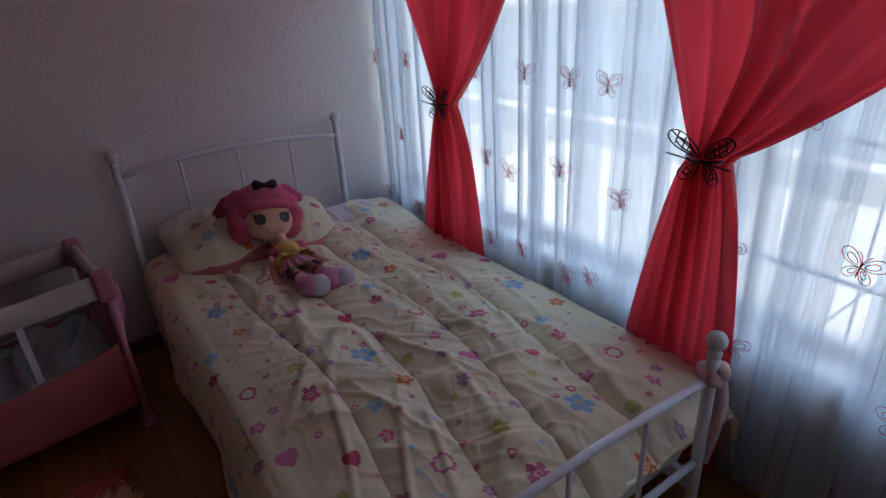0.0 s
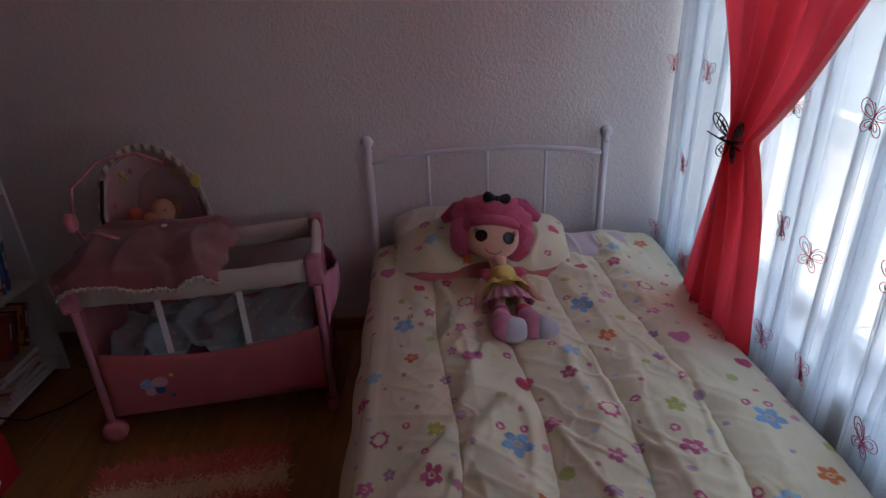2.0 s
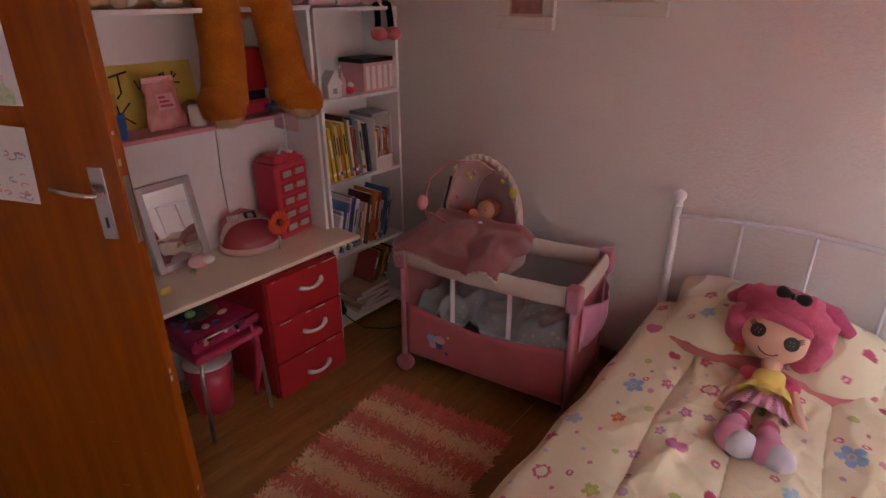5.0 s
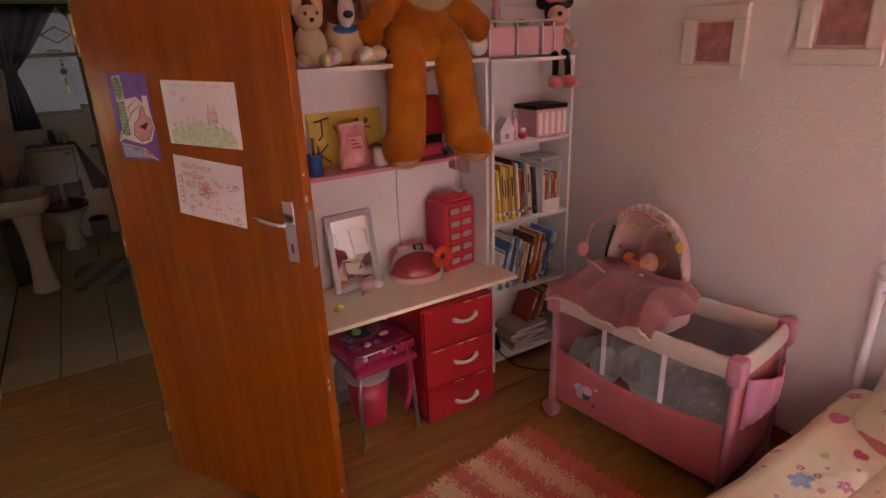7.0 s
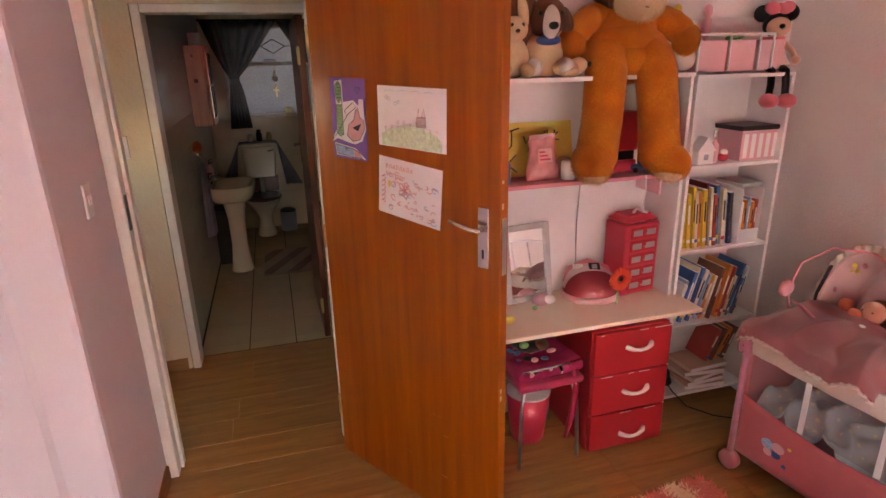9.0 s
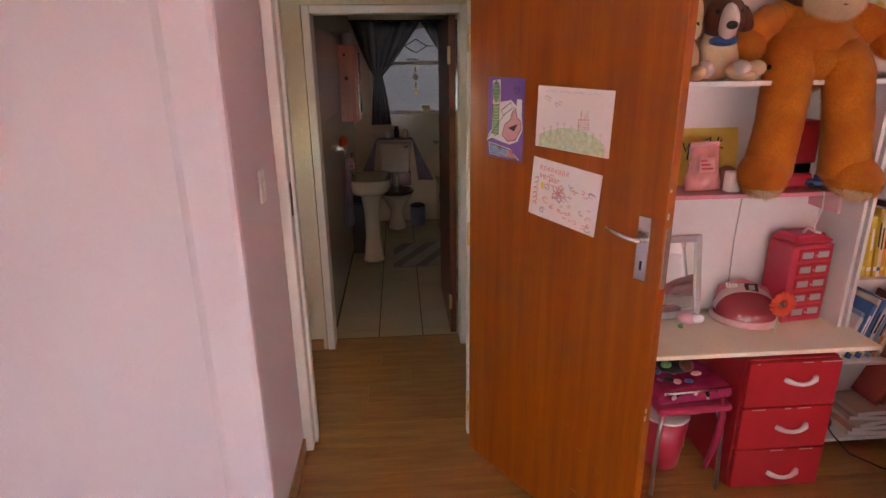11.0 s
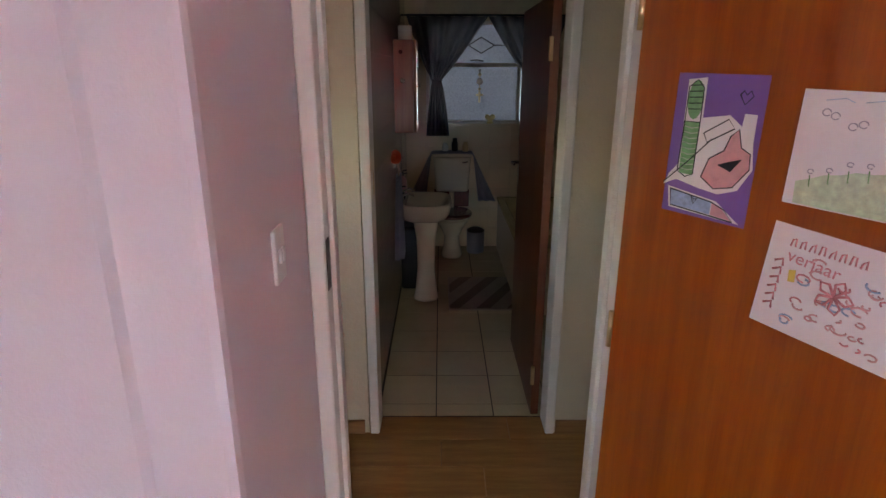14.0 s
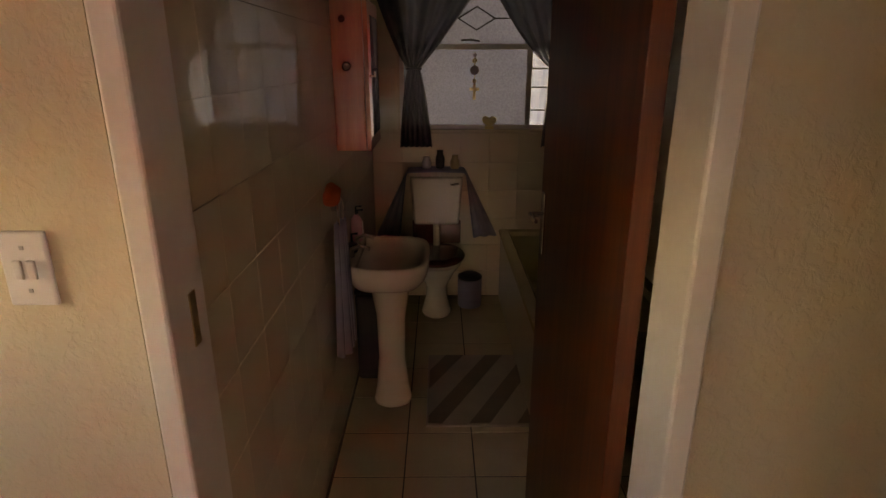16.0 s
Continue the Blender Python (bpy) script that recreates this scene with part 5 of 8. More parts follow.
for zz in (1.67, 1.27, 0.86, 0.46, 0.06):
    a, b = (YL, YR) if zz == 1.67 else (YL + 0.0165, YR - 0.0165)
    part("shelf", nb(X0 + 0.006, XF - 0.001 if zz < 1.6 else XF + 0.002, a, b, zz, zz + 0.016, 0.001), M["white"], bc)
hutch = thing("desk_hutch", "white desk hutch with top shelf and pink shelf", "hutch")
part("side_panel", nb(X0, XF, -0.757, -0.741, 0.66, 1.68, 0.001), M["white"], hutch)
part("side_panel", nb(X0, XF, -1.775, -1.759, 0.66, 1.68, 0.001), M["white"], hutch)
part("back_panel", nb(X0, X0 + 0.006, -1.757, -0.759, 0.66, 1.68), M["white"], hutch)
part("top_shelf", nb(X0, XF + 0.004, -1.775, -0.738, 1.68, 1.697, 0.001), M["white"], hutch)
part("pink_shelf", nb(X0 + 0.006, 1.255, -1.757, -0.84, 1.245, 1.262, 0.002), M["pink_shelf"], hutch, "pink painted shelf")
part("shelf_bracket", nb(1.07, 1.25, -0.852, -0.84, 1.165, 1.245, 0.004), M["pale_pink"], hutch)
desk = thing("desk", "white desk with pale cream laminate top", "desk")
part("desktop", nb(X0, 1.445, -1.775, -0.695, 0.637, 0.657, 0.004), M["desk"], desk)
part("leg_panel", nb(X0 + 0.01, 1.42, -1.765, -1.747, 0, 0.637, 0.001), M["white"], desk)
part("back_panel", nb(X0, X0 + 0.012, -1.745, -0.70, 0.0, 0.30, 0.001), M["white"], desk)
part("back_rail", nb(X0 + 0.013, X0 + 0.035, -1.745, -1.27, 0.40, 0.50, 0.003), M["red"], desk, "red painted back rail")
dr = thing("drawer_unit", "red painted three-drawer pedestal under the desk", "drawers")
part("carcass", nb(1.06, 1.435, -1.262, -0.862, 0.0, 0.618, 0.003), M["red"], dr)
for k, (a, b) in enumerate(((0.008, 0.195), (0.203, 0.40), (0.408, 0.614))):
    d = part("drawer", nb(1.436, 1.462, -1.258, -0.866, a, b, 0.004), M["red"], dr)
    zc = (0.075, 0.305, 0.53)[k]
    bm = tube(bmesh.new(), [(1.461, -1.10, zc + 0.004), (1.475, -1.09, zc + 0.002), (1.482, -1.065, zc - 0.006), (1.484, -1.035, zc - 0.01), (1.482, -1.005, zc - 0.006), (1.475, -0.98, zc + 0.006), (1.461, -0.97, zc + 0.01)], [0.011, 0.012, 0.009, 0.008, 0.009, 0.012, 0.011], 10)
    part("handle", bm, M["white"], d, "white curved handle")
    rngk = random.Random(k)
    for j in range(5):
        yy = rngk.uniform(-1.25, -0.9)
        part("paint_chip", nb(1.4605, 1.4628, yy, yy + rngk.uniform(0.01, 0.05), b - 0.006, b - 0.003), M["white"], d)


# books
def book(x0, y, z, depth, thick, h, lean, col, rng):
    """A book with its spine to the room, leaning by degrees."""
    t = thing("book", "%s book standing on the white bookcase" % col[0], "book", (x0, y, z), group="books")
    c = surf("book_cover", col[1], 0.45, var=0.1, relief=0.03)
    part("cover", nb(-depth, 0, 0, thick, 0, h, 0.0015, seg=1), c, t)
    part("page_block", nb(-depth + 0.004, -0.004, 0.0025, thick - 0.0025, h - 0.004, h + 0.0012), M["paper"], t)
    if thick > 0.012:
        part("title_bar", nb(-0.001, 0.0008, thick * 0.3, thick * 0.7, h * 0.45, h * 0.8), M["white_card"] if rng.random() < 0.5 else M["black"], t)
        part("spine_band", nb(-0.001, 0.0008, 0.001, thick - 0.001, h * 0.1, h * 0.16), M[rng.choice(("yellow", "blue", "red", "white_card"))], t)
    t.matrix_basis = pose(x0, y, z) @ pose(0, 0, 0, lean, 0, 0)
    return t


COVERS = [("yellow", (0.72, 0.50, 0.08)), ("mustard", (0.62, 0.40, 0.06)), ("orange", (0.70, 0.24, 0.05)), ("brown", (0.2, 0.08, 0.05)), ("cream", (0.72, 0.62, 0.46)), ("blue", (0.06, 0.18, 0.42)), ("pale blue", (0.30, 0.46, 0.60)), ("white", (0.75, 0.72, 0.70)), ("red", (0.5, 0.08, 0.06)), ("green", (0.24, 0.4, 0.26)), ("dark", (0.05, 0.05, 0.08))]
rng = random.Random(31)
y = -0.70
order = [0, 1, 0, 1, 4, 2, 0, 3, 4, 8, 5, 4, 6, 10, 7, 6]
for k in order:
    th = rng.uniform(0.014, 0.024)
    hh = rng.uniform(0.26, 0.335) if k < 5 else rng.uniform(0.24, 0.31)
    book(1.25 - rng.uniform(0, 0.02), y, 0.8775, 0.19, th, hh, 5.0, COVERS[k], rng)
    y += th + 0.0035
    if y > -0.40:
        break
t = thing("magazine_file", "white cardboard magazine file holding thin books", "magazine file", (1.255, -0.375, 0.8765))
for a in ((-0.2, 0, 0, 0.003, 0, 0.27), (-0.2, 0, 0.12, 0.123, 0, 0.27), (-0.2, -0.197, 0.003, 0.12, 0, 0.27), (-0.003, 0.0, 0.003, 0.12, 0, 0.07)):
    part("side", nb(*a), M["white_card"], t)
for k in range(5):
    book(1.245, -0.365 + k * 0.021, 0.881, 0.17, 0.016, 0.2 + 0.012 * (k % 3), 0, COVERS[(7, 2, 6, 2, 8)[k]], rng)
tagged(part("flat_book", nb(1.06, 1.235, -0.37, -0.25, 1.155, 1.173, 0.002), M["grey"]), "grey book lying across the magazine file", "book")
y = -0.70
for k in (7, 6, 5, 4, 5, 7, 6, 2, 4, 3, 8, 2, 8, 4, 5, 6, 5, 7):
    th = rng.uniform(0.012, 0.022)
    book(1.25 - rng.uniform(0, 0.03), y, 0.482, 0.18, th, rng.uniform(0.2, 0.29), -rng.uniform(13, 17), COVERS[k], rng)
    y += th + 0.006
    if y > -0.29:
        break
for k in range(5):
    t = thing("stacked_book", "paperback in a loose stack at the shelf bottom", "book", (1.17, -0.44 - 0.01 * (k % 2), 0.077 + k * 0.027), 8 * (k % 3) - 6, "stacked books")
    part("cover", nb(-0.09, 0.09, -0.12, 0.12, 0, 0.025, 0.002, seg=1), surf("worn_cover", ((0.62, 0.52, 0.42), (0.5, 0.26, 0.2), (0.6, 0.5, 0.42), (0.46, 0.3, 0.24), (0.58, 0.4, 0.3))[k], 0.6), t)
    part("page_block", nb(0.088, 0.0915, -0.115, 0.115, 0.003, 0.022), M["paper"], t)
for k in range(4):
    book(1.22, -0.44 + 0.035 * k, 0.215, 0.15, 0.022, 0.19, -24, COVERS[(8, 3, 2, 3)[k]], rng)
tagged(part("cable", tube(bmesh.new(), [(1.2, -0.68, 0.16), (1.27, -0.66, 0.1), (1.32, -0.6, 0.03), (1.4, -0.5, 0.006), (1.48, -0.38, 0.006), (1.44, -0.27, 0.006), (1.33, -0.22, 0.03)], 0.004, 8), M["black"]), "black power cable looping onto the floor", "cable")
bm = blob(bmesh.new(), (1.17, -0.65, 0.13), (0.06, 0.04, 0.05), 0, 0.02, (0, 0, 0), 3, 20)
tagged(part("headphones_bag", bm, M["black"]), "dark cloth bag on the low shelf", "bag")

# things on the second shelf
t = thing("photo_box", "pink and white striped storage box with black lid", "box", (1.15, -0.31, 1.286))
part("body", nb(-0.075, 0.085, -0.10, 0.11, 0, 0.14, 0.003), M["pale_pink"], t)
for k in range(5):
    part("stripe", nb(0.0845, 0.0862, -0.085 + k * 0.042, -0.062 + k * 0.042, 0.012, 0.125), M["white_card"], t)
part("lid", nb(-0.085, 0.095, -0.115, 0.12, 0.141, 0.163, 0.004), M["black"], t, "black lid")
t = thing("toy_house", "white toy house with lilac roof on the shelf", "toy house", (1.21, -0.605, 1.286))
part("walls", nb(-0.03, 0.03, -0.042, 0.042, 0, 0.06, 0.003), M["white_card"], t)
bm = poly(bmesh.new(), [(-0.05, 0.06), (0.05, 0.06), (0.0, 0.125)], -0.034, 0.034)
bmesh.ops.transform(bm, matrix=Matrix(((0, 0, 1, 0), (1, 0, 0, 0), (0, 1, 0, 0), (0, 0, 0, 1))), verts=bm.verts)
part("roof", bm, M["paper"], t)
part("window", nb(0.03, 0.0315, -0.012, 0.012, 0.02, 0.045), M["grey_ink"], t)
t = thing("perfume_bottle", "small pink perfume bottle with chrome cap", "bottle", (1.2, -0.53, 1.286))
part("bottle", lathed((0.018, 0.02, 0.02, 0.008, 0.008), (0, 0.004, 0.08, 0.095, 0.11)), M["pale_pink"], t, smooth=True)
part("cap", lathed((0.011, 0.011), (0.11, 0.15)), M["chrome"], t)
bm = blob(bmesh.new(), (1.2, -0.475, 1.305), (0.024, 0.024, 0.02), 0)
blob(bm, (1.205, -0.475, 1.33), (0.016, 0.016, 0.014), 1)
tagged(part("trinket", bm, [M["red_plastic"], M["white_card"]]), "tiny red and white trinket on the shelf", "ornament")

# pink compartment boxes along the top
t = thing("box_rack", "white wire rack holding pink boxes on top shelf", "rack", (1.15, -0.5, 1.698))
for yy in (-0.2, -0.035, 0.125, 0.2):
    part("upright", tube(bmesh.new(), [(0.075, yy, 0), (0.075, yy, 0.155)], 0.005, 6), M["white"], t)
part("rail", tube(bmesh.new(), [(0.075, -0.2, 0.155), (0.075, 0.2, 0.155)], 0.006, 6), M["white"], t)
part("rail", tube(bmesh.new(), [(-0.1, -0.2, 0.23), (-0.1, 0.34, 0.23)], 0.006, 6), M["white"], t)
for yy in (-0.185, -0.03, 0.13):
    for a in ((-0.09, 0.066, yy, yy + 0.004, 0, 0.13), (-0.09, 0.066, yy + 0.136, yy + 0.14, 0, 0.13), (-0.09, -0.086, yy + 0.004, yy + 0.136, 0, 0.13), (0.062, 0.066, yy + 0.004, yy + 0.136, 0, 0.13)):
        part("box_side", nb(*a), M["pale_pink"], t)
    part("box_floor", nb(-0.086, 0.062, yy + 0.004, yy + 0.136, 0.002, 0.006), M["pale_pink"], t)
tagged(part("green_ribbon", blob(bmesh.new(), (1.17, -0.47, 1.842), (0.04, 0.035, 0.012), 0, 0.02, (10, 0, 0), 2, 30), M["green_ink"]), "scrap of green ribbon over the pink boxes", "ribbon")
for yy, mm in ((-0.71, "yellow"), (-0.545, "pale_pink")):
    t = thing("figurine", "small slender figurine standing on the top rack", "figurine", (1.07, yy, 1.698))
    bm = lathed((0.03, 0.03, 0.012, 0.01, 0.022, 0.02, 0.012, 0.02, 0.018, 0.004), (0, 0.01, 0.02, 0.14, 0.17, 0.22, 0.235, 0.25, 0.28, 0.29))
    part("figure", bm, M[mm], t, smooth=True)


# plush toys, each one mesh
def plush(name, label, at, turn, mats, build, scale=1.0):
    bm = bmesh.new()
    build(bm)
    bm.normal_update()
    if name == "teddy_bear":
        for v in bm.verts:
            if v.link_faces and v.link_faces[0].material_index != 3:
                v.co += v.normal * (0.004 * noise.noise(v.co * 11) + 0.002 * noise.noise(v.co * 45))
        bm.normal_update()
        for pas in range(3):
            tufts(bm, 1.0, 0.013, (0, 1, 2), 3 + pas, 0.10)
    else:
        tufts(bm, 0.8, 0.006, (0, 1, 2))
    ob = part(name, bm, mats, smooth=True)
    ob.matrix_basis = pose(*at, 0, 0, turn) @ Matrix.Scale(scale, 4)
    return tagged(ob, label, "plush toy")


def bear_shape(bm):
    # sits at the shelf edge facing +x, legs hanging down
    blob(bm, (0.0, 0, 0.145), (0.125, 0.15, 0.155), 0, 0.012, (0, 0, 0), 4)
    blob(bm, (0.045, 0, 0.10), (0.115, 0.158, 0.11), 0, 0.015, (0, 0, 0), 4)
    blob(bm, (0.07, 0, 0.055), (0.105, 0.150, 0.085), 0, 0.010, (0, 0, 0), 4)
    blob(bm, (0.02, 0.01, 0.335), (0.125, 0.14, 0.125), 2, 0.015, (0, 0, 0), 4)
    blob(bm, (0.115, 0.02, 0.275), (0.085, 0.10, 0.07), 1, 0.008, (0, 0, 0), 4)
    blob(bm, (0.198, 0.02, 0.305), (0.02, 0.03, 0.018), 3, 0)
    for s in (-1, 1):
        blob(bm, (0.0, s * 0.13 - 0.02, 0.425), (0.035, 0.055, 0.055), 0, 0.008)
        blob(bm, (0.135, s * 0.055 - 0.01, 0.355), (0.014, 0.016, 0.016), 3, 0, (0, 0, 0), 2)
        arm = bmesh.new()
        tube(arm, [(0.0, s * 0.11, 0.215), (0.03, s * 0.155, 0.205), (0.055, s * 0.19, 0.185), (0.08, s * 0.215, 0.16), (0.095, s * 0.235, 0.13)], [0.055, 0.058, 0.056, 0.054, 0.048], 22, 0)
        blob(arm, (0.097, s * 0.237, 0.13), (0.055, 0.053, 0.056), 0, 0.012, (0, 0, 0), 4)
        blob(arm, (0.0, s * 0.10, 0.205), (0.075, 0.07, 0.075), 0, 0.008, (0, 0, 0), 4)
        into(bm, arm, Matrix())
        blob(bm, (0.085, s * 0.085, 0.06), (0.10, 0.086, 0.085), 0, 0.010, (0, 0, 0), 4)
        y0, y1 = s * 0.092, (0.132 if s < 0 else 0.138) * s
        pts, rad = [], []
        for k in range(25):
            f = k / 24
            pts.append((0.115 - 0.10 * max(0, 1 - f / 0.22) ** 1.5 + 0.045 * math.sin(f * 1.8), y0 + (y1 - y0) * f, 0.105 - 0.445 * f))
            rad.append(0.086 - 0.005 * math.sin(f * 3.1))
        tube(bm, pts, rad, 30, 0)
        blob(bm, (0.175, y1 + s * 0.018, -0.335), (0.115, 0.086, 0.078), 0, 0.010, (0, 14, s * 16), 4)
        blob(bm, (0.183, y1 + s * 0.019, -0.366), (0.096, 0.070, 0.052), 1, 0.006, (0, 14, s * 12), 3)
    tube(bm, [(0.182, -0.020, 0.258), (0.198, 0.02, 0.244), (0.182, 0.06, 0.258)], 0.003, 6, 3)


plush("teddy_bear", "large orange-brown teddy bear with dangling legs on the shelf", (1.125, -1.025, 1.70), -12, [M["bear"], M["bear_pale"], M["plush_brown"], M["black"]], bear_shape, 1.04)


def dog_shape(bm):
    blob(bm, (0, 0, 0.09), (0.075, 0.08, 0.10), 0, 0.01)
    blob(bm, (0.03, 0, 0.215), (0.07, 0.075, 0.075), 1, 0.008)
    blob(bm, (0.085, 0, 0.2), (0.05, 0.032, 0.06), 2, 0.004)
    blob(bm, (0.132, 0, 0.185), (0.014, 0.02, 0.015), 3, 0, (0, 0, 0), 2)
    for s in (-1, 1):
        blob(bm, (0.02, s * 0.085, 0.18), (0.03, 0.028, 0.08), 1, 0.006, (s * 14, 0, 0))
        blob(bm, (0.082, s * 0.04, 0.232), (0.009, 0.01, 0.01), 3, 0, (0, 0, 0), 2)
        blob(bm, (0.09, s * 0.06, 0.04), (0.07, 0.032, 0.034), 2, 0.006)
    blob(bm, (0.06, 0, 0.135), (0.035, 0.05, 0.02), 4, 0.004)


plush("toy_dog", "brown and white plush puppy on the top shelf", (1.13, -1.39, 1.698), -12, [M["plush_cream"], M["plush_brown"], M["plush_white"], M["black"], M["blue"]], dog_shape, 1.05)


def rabbit_shape(bm):
    blob(bm, (0, 0, 0.08), (0.06, 0.065, 0.085), 0, 0.01)
    blob(bm, (0.03, 0, 0.185), (0.055, 0.055, 0.05), 0, 0.008)
    for s in (-1, 1):
        blob(bm, (0.0, s * 0.04, 0.25), (0.02, 0.022, 0.06), 0, 0.004, (s * 12, 0, 0))
        blob(bm, (0.07, s * 0.045, 0.03), (0.055, 0.027, 0.028), 0, 0.005)
        blob(bm, (0.078, s * 0.022, 0.2), (0.006, 0.007, 0.007), 1, 0, (0, 0, 0), 2)
    blob(bm, (0.085, 0, 0.178), (0.008, 0.01, 0.007), 1, 0, (0, 0, 0), 2)


plush("toy_rabbit", "cream plush animal slumped on the top shelf", (1.17, -1.55, 1.698), -10, [M["plush_cream"], M["black"]], rabbit_shape, 1.0)
plush("small_plush", "small cream plush lying beside the puppy", (1.22, -1.34, 1.698), 20, [M["plush_cream"], M["black"]], lambda bm: (blob(bm, (0, 0, 0.035), (0.05, 0.06, 0.035), 0, 0.01), blob(bm, (0.02, 0.06, 0.045), (0.035, 0.035, 0.03), 0, 0.006), blob(bm, (0.06, -0.03, 0.02), (0.04, 0.018, 0.018), 0, 0.004), blob(bm, (0.06, 0.08, 0.05), (0.007, 0.007, 0.007), 1)))
plush("dark_plush", "dark brown plush at the back of the shelf", (1.09, -1.53, 1.70), 0, [M["plush_brown"]], lambda bm: (blob(bm, (0, 0, 0.12), (0.06, 0.09, 0.12), 0, 0.015), blob(bm, (0.02, 0.02, 0.27), (0.07, 0.08, 0.075), 0, 0.012)))
plush("white_cat_plush", "white plush head peeping beside the bear", (1.17, -0.735, 1.698), 0, [M["plush_white"], M["hot"]], lambda bm: (blob(bm, (0, 0, 0.06), (0.05, 0.055, 0.055), 0, 0.006), blob(bm, (0.02, -0.035, 0.12), (0.015, 0.015, 0.02), 0), blob(bm, (0.02, 0.035, 0.12), (0.015, 0.015, 0.02), 1)))


def mouse_shape(bm):
    blob(bm, (0, 0, 0.075), (0.05, 0.058, 0.075), 1, 0.004)
    lathe(bm, [(0.045, 0.06), (0.085, 0.0), (0.08, -0.005), (0.03, 0.03)], 18, 4, pose(0.012, 0, 0.03))
    for k in range(5):
        lathe(bm, [(0.056, 0.0), (0.063 - 0.003 * k, 0.009), (0.056, 0.018)], 18, 4 if k % 2 else 3, pose(0, 0, 0.058 + k * 0.019))
    blob(bm, (0.015, 0, 0.203), (0.052, 0.056, 0.052), 0, 0.003)
    blob(bm, (0.050, 0, 0.192), (0.036, 0.052, 0.044), 2, 0.002)
    blob(bm, (0.09, 0, 0.195), (0.014, 0.013, 0.011), 0, 0, (0, 0, 0), 2)
    for s in (-1, 1):
        blob(bm, (0.0, s * 0.062, 0.255), (0.014, 0.036, 0.036), 0, 0.002)
        blob(bm, (0.03, s * 0.030, 0.275), (0.018, 0.036, 0.027), 3, 0.003, (s * 14, 0, 0))
        tube(bm, [(0.01, s * 0.05, 0.12), (0.04, s * 0.078, 0.085), (0.06, s * 0.085, 0.06)], [0.015, 0.014, 0.013], 8, 2)
        blob(bm, (0.065, s * 0.088, 0.05), (0.02, 0.018, 0.02), 2, 0.002)
        tube(bm, [(0.06, s * 0.028, 0.02), (0.13, s * 0.03, 0.0), (0.145, s * 0.032, -0.06), (0.145, s * 0.034, -0.10)], [0.017, 0.017, 0.016, 0.016], 10, 0)
        blob(bm, (0.165, s * 0.038, -0.128), (0.06, 0.040, 0.034), 3, 0.002)
    blob(bm, (0.03, 0, 0.283), (0.014, 0.014, 0.016), 3, 0, (0, 0, 0), 2)


plush("mouse_plush", "black plush mouse in pink dress on the bookcase edge", (1.13, -0.215, 1.69), -25, [M["plush_black"], M["pale_pink"], M["skin"], cloth("coral_bow", (0.74, 0.16, 0.2)), cloth("pale_skirt", (0.8, 0.5, 0.46))], mouse_shape, 1.0)

# things on the pink shelf
t = thing("yellow_sign", "yellow card with black handwriting leaning on the shelf", "sign")
t.matrix_basis = pose(1.075, -1.40, 1.263, 0, -10, 0)
part("card", nb(-0.004, 0.004, -0.16, 0.20, 0, 0.24, 0.001), M["yellow"], t)
for p in ([(-0.13, 0.2), (-0.06, 0.215)], [(-0.095, 0.21), (-0.1, 0.14), (-0.12, 0.12)], [(-0.04, 0.18), (-0.03, 0.145), (-0.01, 0.18), (-0.02, 0.11)], [(0.06, 0.19), (0.08, 0.2), (0.075, 0.17), (0.09, 0.155), (0.07, 0.15)], [(0.105, 0.17), (0.13, 0.19), (0.115, 0.2), (0.105, 0.16), (0.135, 0.155)], [(-0.13, 0.1), (-0.125, 0.02)], [(-0.08, 0.1), (-0.125, 0.06), (-0.08, 0.02)]):
    part("pen_stroke", tube(bmesh.new(), [(0.005, a, b) for a, b in p], 0.0035, 6), M["ink"], t)
pouch = thing("toiletry_pouch", "clear pink toiletry pouch on the pink shelf", "pouch")
pouch.matrix_basis = pose(1.165, -1.395, 1.2635, 0, -6, 5)


def pouch_shape(u, v):
    a = u * 2 * math.pi
    swell = np.sin(np.clip(v * 0.92 + 0.06, 0, 1) * math.pi) ** 0.5
    y = (0.078 - 0.014 * v + 0.004 * np.sin(7 * v)) * np.cos(a)
    return (0.030 * swell * (1.15 - 0.8 * v)) * np.sin(a) + 0.003 * np.sin(5 * a + 9 * v), y, 0.18 * v + 0.006 * np.sin(2 * a) * v


sheet("pouch_body", 48, 24, pouch_shape, surf("pink_vinyl", (0.74, 0.30, 0.30), 0.18, var=0.25, scale=30, coat=0.4), pouch)
part("label", nb(-0.001, 0.001, -0.036, 0.034, -0.030, 0.030, 0.001, m=pose(0.030, -0.003, 0.105, 0, -9, 0)), M["lip_ink"], pouch, "faded printed label")
for k in range(3):
    part("label_bar", nb(0.001, 0.002, -0.028, 0.024 - 0.012 * k, -0.020 + 0.016 * k, -0.012 + 0.016 * k, m=pose(0.030, -0.003, 0.105, 0, -9, 0)), M["red_plastic"], pouch)
part("seal_strip", nb(-0.003, 0.003, -0.064, 0.064, 0.176, 0.196, 0.002), M["pale_pink"], pouch, "flat sealed top edge")
tagged(place(part("tin", lathed((0.03, 0.032, 0.032, 0.028), (0, 0.004, 0.075, 0.08)), M["white_card"], smooth=True), 1.19, -1.285, 1.2625), "small white tin on the pink shelf", "tin")
tagged(place(part("brown_ball", blob(bmesh.new(), (0, 0, 0.045), (0.045, 0.045, 0.045), 0), surf("terracotta_ball", (0.45, 0.22, 0.16), 0.6)), 1.12, -1.27, 1.2625), "dull brown ball behind the tin", "ball")
